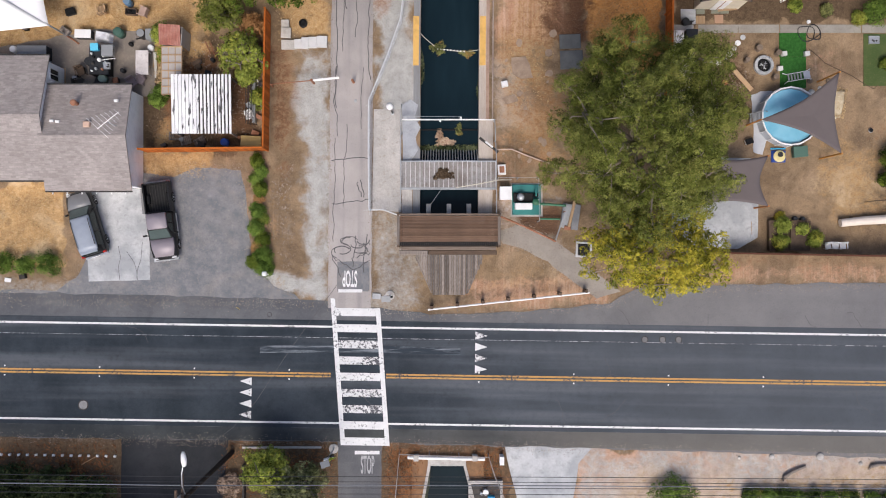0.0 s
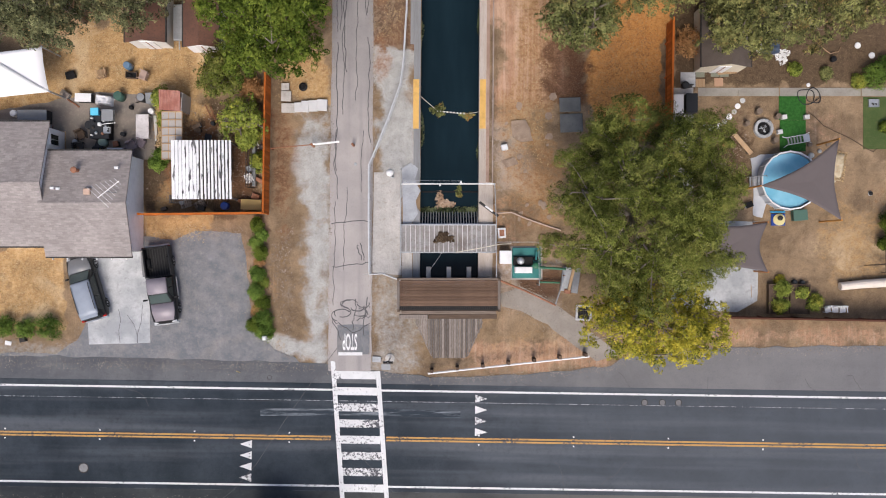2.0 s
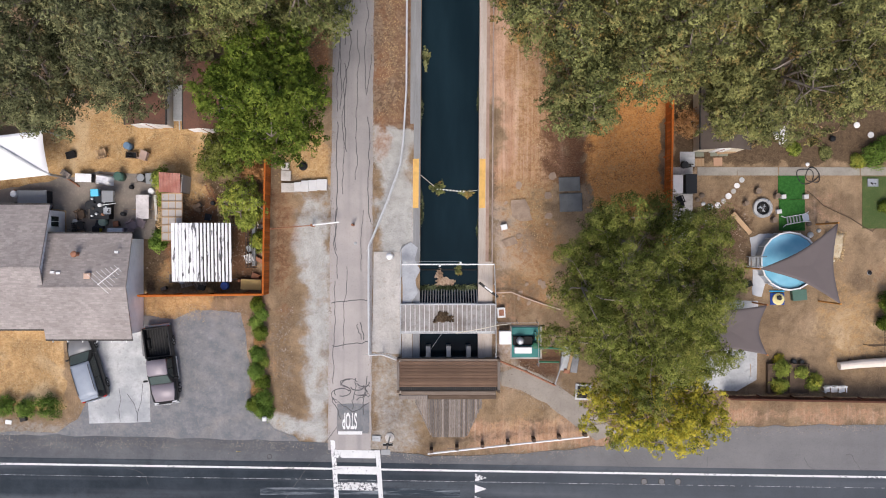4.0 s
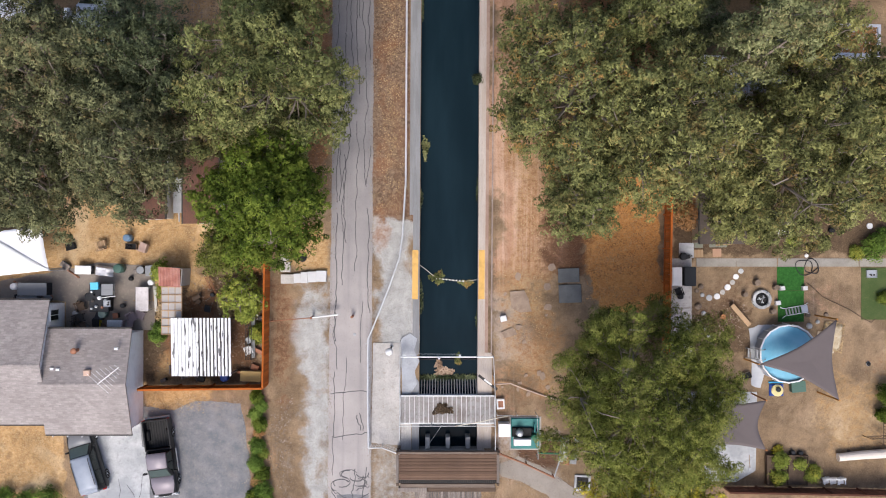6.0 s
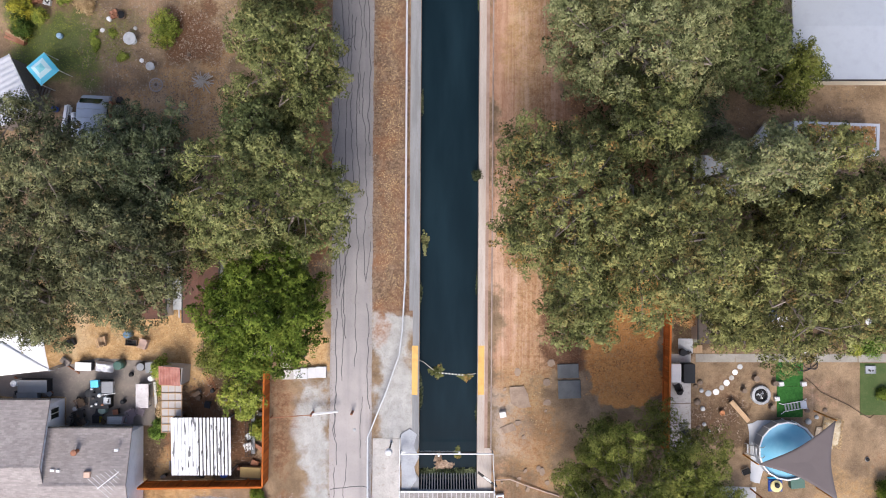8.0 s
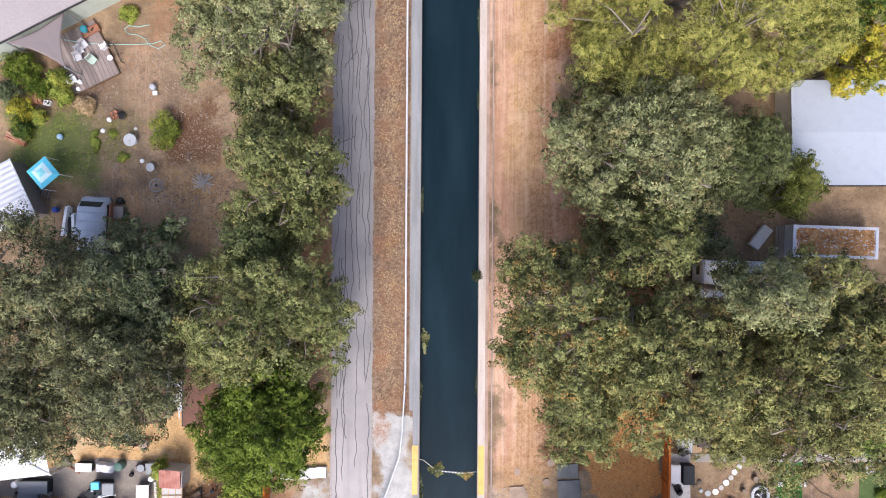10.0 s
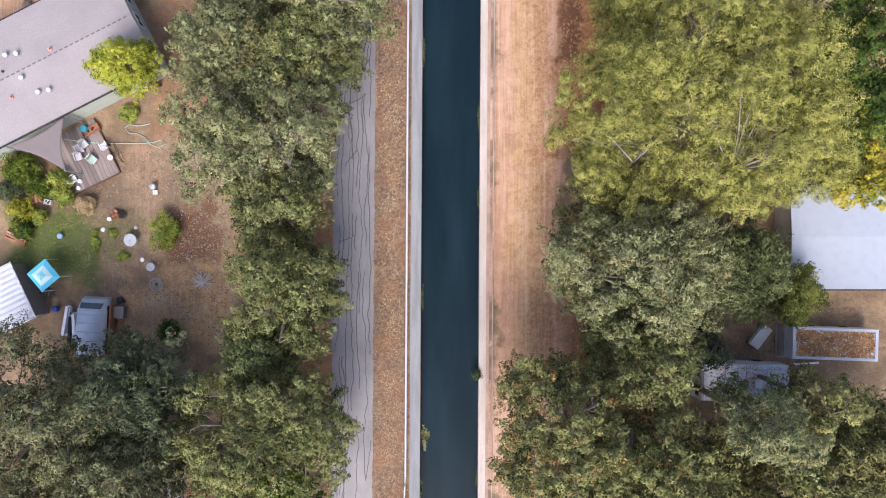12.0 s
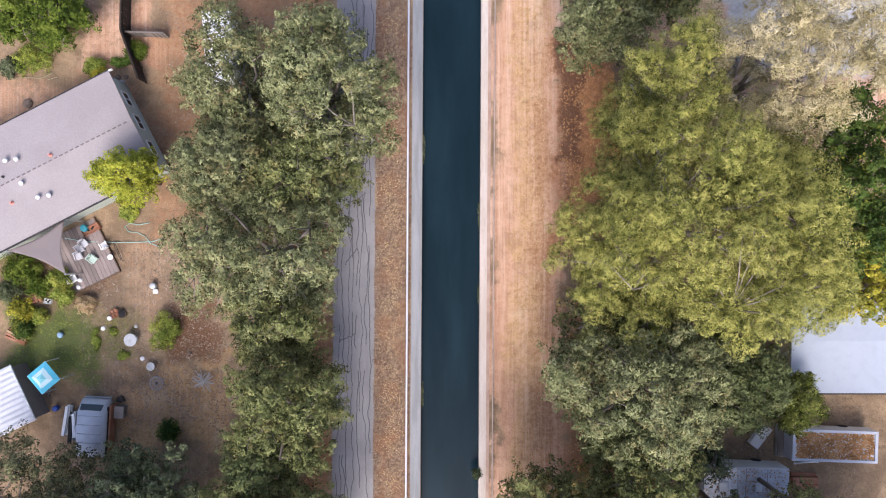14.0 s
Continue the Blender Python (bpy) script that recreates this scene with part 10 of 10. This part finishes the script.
crate("ladder_rack", "dark wire rack at the patio edge", "rack", -22.95, 44.4, 0.3, 1.4, 0.5, DARK_STEEL, 24)
drum("water_cooler", "teal bucket by the house wall", "bucket", -25.35, 46.1, 0.25, 0.5, plain("teal_bucket", (0.03, 0.22, 0.28), 0.5))
crate("planter_box", "rusty brown planter by the wall", "planter", -24.9, 46.0, 1.3, 0.5, 0.4, RUST, 30)
hose = thing("garden_hose", "pale mint garden hose across the yard", "hose", -22.6, 46.4)
part("hose", M().tube([(-4.2, -1.0, 0.2), (-2.8, -1.25, 0.2), (-1.2, -1.3, 0.06), (0.8, -1.3, 0.05), (2.0, -1.25, 0.05), (2.6, -1.05, 0.05), (2.9, -1.35, 0.05), (2.4, -1.6, 0.05), (1.8, -1.35, 0.05), (1.5, -0.9, 0.05), (0.9, -0.6, 0.05), (0.3, -0.55, 0.05), (0.0, -0.2, 0.05), (0.35, 0.05, 0.05), (1.0, -0.05, 0.05), (1.8, 0.1, 0.05)], 0.03, 5), plain("mint_hose", (0.32, 0.50, 0.45), 0.5), hose)
hose = thing("garden_hose", "pale hose in the dirt behind the house", "hose", -29.0, 56.8)
part("hose", M().tube([(-2.0, -0.1, 0.04), (-0.8, 0.1, 0.04), (0.4, 0.0, 0.04), (1.3, 0.4, 0.04), (1.6, 0.1, 0.04), (0.9, -0.1, 0.04)], 0.025, 5), plain("olive_hose", (0.28, 0.27, 0.16), 0.6), hose)
umb = thing("canopy_tent", "pale blue square pop-up canopy", "canopy", -27.4, 35.75, 0, 40)
part("cloth", M().add([(-0.82, -0.82, 1.95), (0.82, -0.82, 1.95), (0.82, 0.82, 1.95), (-0.82, 0.82, 1.95), (0, 0, 2.4)], [(0, 1, 4), (1, 2, 4), (2, 3, 4), (3, 0, 4)]), plain("aqua_cloth", (0.12, 0.52, 0.68), 0.7, 0, 0.2, 0.1), umb, "aqua blue border")
part("panel", M().add([(-0.52, -0.52, 2.125), (0.52, -0.52, 2.125), (0.52, 0.52, 2.125), (-0.52, 0.52, 2.125), (0, 0, 2.415)], [(0, 1, 4), (1, 2, 4), (2, 3, 4), (3, 0, 4)]), plain("pale_aqua_cloth", (0.56, 0.74, 0.76), 0.7, 0, 0.2, 0.1), umb, "pale centre panel")
part("panel", M().add([(-0.25, -0.25, 2.28), (0.25, -0.25, 2.28), (0.25, 0.25, 2.28), (-0.25, 0.25, 2.28), (0, 0, 2.425)], [(0, 1, 4), (1, 2, 4), (2, 3, 4), (3, 0, 4)]), plain("aqua_centre", (0.25, 0.62, 0.66), 0.7, 0, 0.2, 0.1), umb, "aqua middle")
for a in (-1, 1):
    for b in (-1, 1):
        part("leg", M().tube([(a * 0.78, b * 0.78, 0), (a * 0.78, b * 0.78, 1.97)], 0.03, 6), WHITE, umb)
steps = thing("wooden_steps", "grey slatted steps beside the tin shed", "steps", -28.35, 34.6, 0, -20)
for i in range(5):
    part("tread", M().box(-0.5 + i * 0.22, -0.36 + i * 0.22, -0.3, 0.3, 0.1, 0.16), OLD_WOOD, steps)
part("stringer", M().box(-0.5, 0.55, -0.3, -0.25, 0, 0.1).box(-0.5, 0.55, 0.25, 0.3, 0, 0.1), TIMBER, steps)
cart = thing("old_van", "old silver van with a rusty red flank under the trees", "van", -24.35, 32.15, 0, -3)
part("body", loft([(-1.95, [(0.98, 0.5), (1.02, 1.1), (0.9, 1.55), (0, 1.62)]), (-0.6, [(1.02, 0.45), (1.06, 1.2), (0.92, 1.72), (0, 1.8)]), (1.2, [(1.02, 0.45), (1.06, 1.2), (0.9, 1.7), (0, 1.78)]), (1.55, [(1.0, 0.45), (1.02, 1.1), (0.84, 1.42), (0, 1.5)]), (1.95, [(0.92, 0.5), (0.94, 0.9), (0.8, 1.05), (0, 1.1)])]), SILVER, cart, "silver painted body", True)
part("windscreen", pane((-0.78, 1.66, 1.42), (0.78, 1.66, 1.42), (0.74, 1.30, 1.74), (-0.74, 1.30, 1.74), (0, 0.6, 0.6)), GLASS, cart, "dark windscreen")
part("side_board", M().box(1.1, 1.22, -1.9, 1.6, 0.4, 1.25, None, 0.02), RUST, cart, "rusty red side")
part("side_gap", M().box(0.98, 1.09, -1.85, 1.5, 1.0, 1.32, None, 0.01), BLACK, cart, "dark door gap")
for i in range(5):
    part("roof_rib", M().box(-0.82, 0.82, -1.6 + 0.62 * i, -1.56 + 0.62 * i, 1.70, 1.815), STEEL, cart)
part("bumper", M().box(-0.95, 0.95, 1.95, 2.05, 0.4, 0.6, None, 0.03), STEEL, cart)
for x in (-0.98, 1.0):
    for y in (-1.2, 1.25):
        part("wheel", M().lathe(0, 0, [(0.25, -0.1), (0.34, -0.07), (0.34, 0.07), (0.25, 0.1)], 14, pose(x, y, 0.34, 0, 90, 0)), TYRE, cart)
for i, (x, y, m) in enumerate(((-26.55, 32.5, WHITE), (-26.25, 31.9, STEEL), (-25.95, 32.2, WHITE), (-25.7, 31.4, SILVER))):
    crate("door_panel", "old pale panel leaning beside the van", "panels", x, y, 0.22, 2.1 - 0.2 * i, 0.7, m, -8 + 5 * i, BLACK if i == 1 else m, "", "panels beside the van")
crate("side_cabinet", "grey-brown square cabinet in the yard", "cabinet", -22.9, 33.1, 0.95, 0.8, 0.7, OLD_WOOD, -3, plain("taupe_top", (0.30, 0.26, 0.23), 0.8), "taupe top")
mow = thing("push_mower", "old push mower with upright handle", "mower", -22.85, 33.95)
part("deck", M().lathe(0, 0, [(0.25, 0.1), (0.26, 0.25), (0.15, 0.34)], 12), DARK_STEEL, mow)
part("handle", M().tube([(-0.15, 0, 0.3), (-0.4, 0.7, 0.9), (-0.15, 0.75, 0.9), (0.1, 0.05, 0.3)], 0.02, 5), RUST, mow)
for s in (-1, 1):
    part("wheel", M().lathe(0, 0, [(0.1, -0.03), (0.1, 0.03)], 10, pose(s * 0.25, -0.1, 0.1, 0, 90, 0)), TYRE, mow)
drum("blue_bucket", "deep blue bucket beside the tin shed", "bucket", -27.4, 33.3, 0.2, 0.45, DEEPBLUE)
drum("blue_bucket", "pale blue pail on the lawn", "pail", -27.1, 38.5, 0.2, 0.35, plain("steel_blue", (0.25, 0.38, 0.5), 0.5))
crate("firewood_box", "brown wooden crate in the yard", "crate", -26.6, 32.9, 0.5, 0.4, 0.3, TIMBER, 12)
table("round_table", "pale round garden table", -21.95, 38.2, 0.9, 0.9, 0.72, CONCRETE_PALE, 0, True)
table("round_table", "small pale round garden table", -20.6, 36.3, 0.6, 0.6, 0.5, CONCRETE_PALE, 0, True)
single("white_disc", M().lathe(0, 0, [(0.16, 0), (0.16, 0.06), (0.1, 0.1)], 12), WHITE, "small white lid on the ground", "lid", -21.35, 36.8)
single("white_disc", M().lathe(0, 0, [(0.16, 0), (0.16, 0.06), (0.1, 0.1)], 12), WHITE, "small white lid on the grass", "lid", -24.15, 38.95)
wheel = thing("wagon_wheel", "weathered wagon wheel lying on the ground", "wagon wheel", -20.3, 35.05, 0.1)
g = M()
ring = [(0.46 * math.cos(a * math.pi / 12), 0.46 * math.sin(a * math.pi / 12), 0.02) for a in range(25)]
PALEWOOD = plain("bleached_oak", (0.36, 0.33, 0.31), 0.9)
part("rim", M().tube(ring, 0.05, 6), PALEWOOD, wheel)
for i in range(12):
    a = i * math.pi / 6
    part("spoke", M().tube([(0.08 * math.cos(a), 0.08 * math.sin(a), 0.03), (0.45 * math.cos(a), 0.45 * math.sin(a), 0.02)], 0.03, 5), PALEWOOD, wheel)
part("hub", M().lathe(0, 0, [(0.1, -0.08), (0.11, 0.06), (0.06, 0.1)], 12), TIMBER, wheel)
pile = thing("branch_pile", "heap of bleached dry branches", "branch pile", -16.9, 35.3)
rng = np.random.default_rng(8)
for i in range(16):
    a, b = rng.uniform(0, 6.28), rng.uniform(0.4, 0.95)
    z = 0.05 + 0.03 * i
    part("branch", M().tube([(-b * math.cos(a), -b * math.sin(a), z), (rng.normal() * 0.12, rng.normal() * 0.12, z + 0.12), (b * math.cos(a + 0.3), b * math.sin(a + 0.3), z)], 0.05, 5, 0.025), plain("bleached_wood", (0.44, 0.41, 0.38), 0.9), pile) if i == 0 else part("branch", M().tube([(-b * math.cos(a), -b * math.sin(a), z), (rng.normal() * 0.12, rng.normal() * 0.12, z + 0.12), (b * math.cos(a + 0.3), b * math.sin(a + 0.3), z)], 0.05, 5, 0.025), pile.children[0].data.materials[0], pile)
drum("plant_stand", "grey round stand with white block", "stand", -20.45, 42.0, 0.22, 0.5, STEEL)
crate("white_block", "small white block beside the stand", "block", -20.35, 41.6, 0.3, 0.25, 0.2, WHITE)
crate("pot_group", "brown pots grouped on the ground", "pots", -23.2, 40.05, 0.5, 0.4, 0.3, RUST, 20)
drum("pot", "dark round pot on the ground", "pot", -22.75, 40.0, 0.3, 0.25, TIMBER, BLACK)
drum("pot", "white and green pot on the ground", "pot", -23.6, 39.7, 0.16, 0.3, WHITE)
crate("timber_stack", "brown boards stacked by the bushes", "boards", -30.2, 38.4, 1.5, 0.7, 0.4, RUST, -25, PALE_WOOD)
crate("timber_stack", "brown boards under the bushes", "boards", -28.9, 41.6, 1.0, 1.6, 0.5, RUST, 10, RUST)
crate("basin", "white basin under the bushes", "basin", -28.0, 40.9, 0.5, 0.35, 0.3, WHITE, -10)
for i, (x, y, rx, ry, h, m) in enumerate(((-29.6, 43.2, 1.5, 1.2, 1.6, ASH), (-27.0, 42.5, 0.9, 0.9, 1.4, YARDPLANT), (-26.7, 41.4, 0.7, 0.8, 1.3, YARDPLANT), (-28.3, 41.9, 0.8, 0.8, 1.3, ASH), (-29.6, 40.3, 0.9, 0.9, 1.5, YELLOWING), (-29.6, 39.0, 0.7, 0.8, 1.3, DEEP), (-30.6, 41.6, 0.9, 0.9, 1.4, OAK_DARK), (-25.2, 40.7, 0.7, 0.6, 0.9, DRYGRASS), (-28.4, 39.9, 0.5, 0.5, 0.9, YARDPLANT),
                                           (-19.55, 38.8, 1.05, 1.4, 1.6, YARDPLANT), (-19.3, 31.75, 0.85, 0.8, 1.1, DEEP), (-22.7, 37.0, 0.45, 0.25, 0.2, YARDPLANT), (-23.4, 38.7, 0.3, 0.25, 0.25, YARDPLANT), (-24.6, 38.3, 0.18, 0.9, 0.2, YARDPLANT), (-22.2, 47.2, 0.6, 0.6, 0.6, YARDPLANT),
                                           (-29.0, 58.0, 1.6, 1.0, 1.2, YARDPLANT), (-24.6, 57.6, 0.7, 0.6, 0.9, YARDPLANT), (-24.3, 57.0, 0.6, 0.6, 0.8, YELLOWING), (-23.0, 57.9, 0.6, 0.25, 0.3, HEDGE), (-21.6, 58.6, 0.7, 0.7, 1.0, ASH), (-22.3, 58.0, 0.6, 0.2, 0.3, HEDGE), (-30.5, 57.5, 0.8, 0.8, 0.9, OAK_DARK))):
    bush("garden_bush", "leafy garden bush in the north yard", x, y, rx, ry, h, m, 210 + i, 0.13)
for i, (x, y, s) in enumerate(((-24.2, 56.2, 0.3), (-23.8, 56.6, 0.22), (-23.1, 56.9, 0.2), (-22.8, 56.5, 0.22), (-22.5, 56.9, 0.16), (-23.6, 56.0, 0.15), (-29.5, 55.0, 0.35), (-21.8, 39.1, 0.14), (-18.0, 37.2, 0.16))):
    single("garden_stone", M().lathe(0, 0, [(s, -0.02), (s * 0.95, s * 0.5), (s * 0.5, s * 0.8)], 9), CONCRETE if i % 2 else STUMP, "small rough garden stone", "stone", x, y, group="north yard stones")
van = thing("box_trailer", "white box trailer half hidden under trees", "trailer", -15.3, 58.6, 0, 4)
part("box", M().box(-1.0, 1.0, -2.4, 2.4, 0.4, 2.2, None, 0.08), WHITE, van)
part("roof_hatch", M().box(-0.3, 0.3, -0.4, 0.4, 2.2, 2.28, None, 0.02), GREYP, van)
for x in (-0.95, 0.95):
    part("wheel", M().lathe(0, 0, [(0.22, -0.1), (0.32, -0.07), (0.32, 0.07), (0.22, 0.1)], 14, pose(x, 0, 0.32, 0, 90, 0)), TYRE, van)

# campers under the east trees
camper = thing("camper", "white camper with grey roof under an oak", "camper", 20.75, 28.4, 0, -2)
part("body", M().box(-3.0, 3.0, -1.3, 1.3, 0.4, 2.4, None, 0.1), plain("camper_white", (0.66, 0.66, 0.64), 0.5), camper)
part("roof", M().box(-2.95, -0.6, -1.25, 1.25, 2.4, 2.46, None, 0.02), plain("white_roof_coat", (0.74, 0.75, 0.77), 0.6, grime=0.4), camper, "white roof")
part("roof", M().box(-0.55, 2.95, -1.25, 1.25, 2.4, 2.47, None, 0.02), worn("grey_roof_coat", (0.64, 0.66, 0.70), (0.52, 0.54, 0.57), (0.2, 0.2, 0.2), 0.8, 6, 0.6), camper, "grey roof")
part("roof_vent", M().box(0.6, 1.1, -0.3, 0.3, 2.47, 2.6, None, 0.03), WHITE, camper)
for y in (-0.7, 0.6):
    part("window", M().box(-3.03, -3.0, y - 0.35, y + 0.35, 1.3, 1.9), GLASS, camper)
for x in (-1.5, 1.5):
    for y in (-1.25, 1.25):
        part("wheel", M().lathe(0, 0, [(0.25, -0.1), (0.36, -0.07), (0.36, 0.07), (0.25, 0.1)], 14, pose(x, y, 0.36, 90, 0, 0)), TYRE, camper)
part("roof_unit", M().box(-1.9, -1.2, -0.35, 0.35, 2.46, 2.72, None, 0.08), plain("roof_unit_grey", (0.55, 0.56, 0.58), 0.5), camper, "pale roof air unit")
part("roof_rack", M().tube([(-0.4, -1.0, 2.55), (2.7, -1.0, 2.55)], 0.025, 6), STEEL, camper)
part("roof_rack", M().tube([(-0.4, 1.0, 2.55), (2.7, 1.0, 2.55)], 0.025, 6), STEEL, camper)
for i in range(4):
    part("roof_seam", M().box(-2.9 + 1.45 * i, -2.86 + 1.45 * i, -1.24, 1.24, 2.462, 2.485), GREYP, camper)
rng = np.random.default_rng(78)
n = 420
quads("roof_leaves", np.stack([rng.uniform(-2.9, 2.9, n), rng.uniform(-1.2, 1.2, n), 2.48 + rng.uniform(0, 0.04, n)], 1), np.tile([0, 0, 1.0], (n, 1)) + rng.normal(size=(n, 3)) * 0.3, rng.uniform(0.04, 0.12, n), DRYBROWN, camper, "fallen brown leaves", 1.6, rng)
flat = thing("flat_trailer", "white-edged trailer roof covered in brown leaves", "trailer", 27.2, 31.0, 0, -2)
part("body", M().box(-2.95, 2.95, -1.1, 1.1, 0.4, 1.75, None, 0.04), plain("trailer_white", (0.60, 0.62, 0.66), 0.5), flat)
g = M().box(-2.95, 2.95, 0.92, 1.1, 1.75, 1.84).box(-2.95, 2.95, -1.1, -0.92, 1.75, 1.84).box(-2.95, -2.75, -0.92, 0.92, 1.75, 1.84).box(2.75, 2.95, -0.92, 0.92, 1.75, 1.84)
part("rim", g, plain("pale_rim", (0.50, 0.52, 0.57), 0.5), flat, "pale raised rim")
for x in (-1.2, 1.2):
    for y in (-1.05, 1.05):
        part("wheel", M().lathe(0, 0, [(0.25, -0.1), (0.36, -0.07), (0.36, 0.07), (0.25, 0.1)], 14, pose(x, y, 0.36, 90, 0, 0)), TYRE, flat)
rng = np.random.default_rng(77)
n = 2600
quads("leaf_cover", np.stack([rng.uniform(-2.7, 2.7, n), rng.uniform(-0.9, 0.9, n), 1.77 + rng.uniform(0, 0.05, n)], 1), np.tile([0, 0, 1.0], (n, 1)) + rng.normal(size=(n, 3)) * 0.3, rng.uniform(0.06, 0.16, n), DRYBROWN, flat, "fallen brown leaves", rng=rng)
crate("tilted_cabinet", "white cabinet lying in the dirt", "cabinet", 22.6, 31.35, 0.7, 1.7, 0.5, WHITE, -38, plain("dirty_white", (0.55, 0.54, 0.52), 0.6), "stained white side")
crate("door_panels", "grey panels leaning by the trailer", "panels", 24.15, 31.0, 0.7, 2.2, 0.5, plain("grey_panel", (0.42, 0.41, 0.40), 0.7), -3, OLD_WOOD)
crate("red_boards", "reddish boards beside the camper", "boards", 25.8, 28.2, 1.8, 1.0, 0.5, RUST, 0)
crate("white_pipe", "white pipe lying by the trailer", "pipe", 26.0, 29.4, 1.6, 0.15, 0.15, WHITE, 3)
# ---------------------------------------------------------------- uncountable small cover: straw, leaves, weeds
def scatter(name, label, areas, mat, seed, size, lift=0.05, stand=0.5):
    """Loose leaves or grass over areas (west, south, east, north, how many)."""
    rng = np.random.default_rng(seed)
    ps = []
    for x0, y0, x1, y1, n in areas:
        p = np.stack([rng.uniform(x0, x1, n), rng.uniform(y0, y1, n), rng.uniform(0.01, lift, n)], 1)
        keep = np.array([noise.noise((a * 0.8, b * 0.8, seed)) + 0.5 * noise.noise((a * 2.5, b * 2.5, seed + 1)) for a, b, _ in p]) > rng.uniform(-0.6, 0.35, n)
        edge = np.minimum(np.minimum(p[:, 0] - x0, x1 - p[:, 0]), np.minimum(p[:, 1] - y0, y1 - p[:, 1]))
        ps.append(p[keep & (edge > rng.uniform(0, 1.0, n) * min(1.2, 0.4 * min(x1 - x0, y1 - y0)))])
    p = np.concatenate(ps)
    n = len(p)
    nr = np.tile([0, 0, 1.0], (n, 1)) + rng.normal(size=(n, 3)) * stand
    o = quads(name, p, nr, size * rng.uniform(0.5, 1.6, n), mat, aspect=2.2, rng=rng)
    return tagged(o, label, "ground cover", "", "stuff")


scatter("dry_grass", "tufts of dry straw-coloured grass", [(-32, -1.2, -27, 4.4, 6000), (-21, 4.9, -16.8, 6.8, 1500), (-29, 15.6, -17.5, 20.5, 9000), (-4.7, 19, -2.6, 62, 15000), (4.4, 9, 8.2, 62, 9000), (-12, 14.5, -8.3, 19, 2000)], DRYGRASS, 301, 0.04, 0.03, 0.4)
scatter("fallen_leaves", "fallen brown leaves on the earth", [(10, 12.5, 15.4, 22, 6000), (-11, 20, -8, 62, 9000), (9.5, 46, 13, 60, 3500), (8.2, 44, 10.5, 60, 2500), (8.5, 22, 17, 42, 6000)], DRYBROWN, 302, 0.06, 0.025, 0.3)
scatter("leaf_litter", "dull grey-brown leaf litter under trees", [(-28, 20, -14, 31, 7000), (-26, 31, -14, 46, 14000), (17, 24, 31, 37, 6000), (16.5, 9, 22, 13, 1800), (-20, 42, -8, 62, 7000), (-21, 7.5, -13, 15, 2800), (-12.5, -2, -10.5, 6, 1800)], leafy("grey_litter", (0.30, 0.23, 0.17), (0.22, 0.165, 0.12), (0.38, 0.31, 0.25)), 303, 0.06, 0.025, 0.3)
scatter("lawn_grass", "short patchy green grass", [(-31.4, 35.0, -24.0, 41.0, 9000), (-25, 36.3, -21.5, 40.6, 2600)], YARDPLANT, 304, 0.035, 0.04, 0.5)
scatter("mulch_leaves", "dark reddish-brown leaf mulch along the verge", [(-16, -18, -7.5, -13.6, 5000), (-4.2, -18, -1.4, -13.6, 4000), (2.2, -18, 4.4, -13.6, 2500), (-32, -16.5, -23, -13.6, 5000)], leafy("mulch_brown", (0.16, 0.07, 0.03), (0.20, 0.085, 0.036), (0.32, 0.15, 0.065)), 305, 0.06, 0.025, 0.3)


def edge_grit(name, label, lines, mat, seed, per_metre=70, spread=0.22, size=0.035):
    """Loose grit strewn along the broken edges of paving: lines of (x, y)."""
    rng = np.random.default_rng(seed)
    ps = []
    for pts in lines:
        for a, b in zip(pts, pts[1:]):
            d = np.array(b, float) - np.array(a, float)
            n = int(np.linalg.norm(d) * per_metre)
            u = rng.uniform(size=(n, 1))
            q = np.array(a) + d * u + rng.normal(size=(n, 2)) * spread
            ps.append(np.concatenate([q, rng.uniform(0.016, 0.026, (n, 1))], 1))
    p = np.concatenate(ps)
    n = len(p)
    o = quads(name, p, np.tile([0, 0, 1.0], (n, 1)) + rng.normal(size=(n, 3)) * 0.2, size * rng.uniform(0.5, 1.8, n), mat, aspect=1.3, rng=rng)
    return tagged(o, label, "grit", "", "stuff")


DUST = leafy("dusty_grit", (0.20, 0.16, 0.12), (0.30, 0.25, 0.20), (0.42, 0.36, 0.30), None, 0.0, 0.02)
edge_grit("road_grit", "brown grit along the road's broken edge", [[(-36, -3.6), (-22, -3.75), (-9, -3.9)], [(-4.6, -4.35), (-1, -4.7), (3, -4.6), (8, -4.3), (11.8, -3.9), (14, -2.9), (31, -2.5), (38, -2.5)], [(-36, -13.3), (-9, -13.75), (-7.6, -13.8)], [(-4.2, -13.9), (8, -14.1), (36, -14.8)]], DUST, 401)
edge_grit("lane_grit", "pale grit along the service lane's edge", [[(-8.1, -4.2), (-8.0, 8), (-7.8, 20), (-7.7, 40), (-7.4, 66)], [(-5.05, -4.2), (-4.95, 20), (-4.75, 40), (-4.6, 66)]], DUST, 402, 60, 0.13)
edge_grit("drive_grit", "grit along the parking area's edge", [[(-21.5, 5.4), (-19.0, 5.0), (-17.5, 5.8), (-14.3, 5.6), (-13.7, 2.0), (-13.6, -1.2), (-12.0, -2.6), (-10.5, -3.2)], [(-26.75, 3.9), (-25.3, 0.5), (-25.9, -2.2), (-30, -2.9), (-38, -3.0)], [(3.9, 1.2), (5.4, 1.8), (7.8, 0.7), (9.8, -0.8), (11.5, -2.2)], [(4.2, 0.4), (5.5, 0.1), (7.4, -0.9), (9.0, -2.2), (10.9, -3.5)]], DUST, 403)
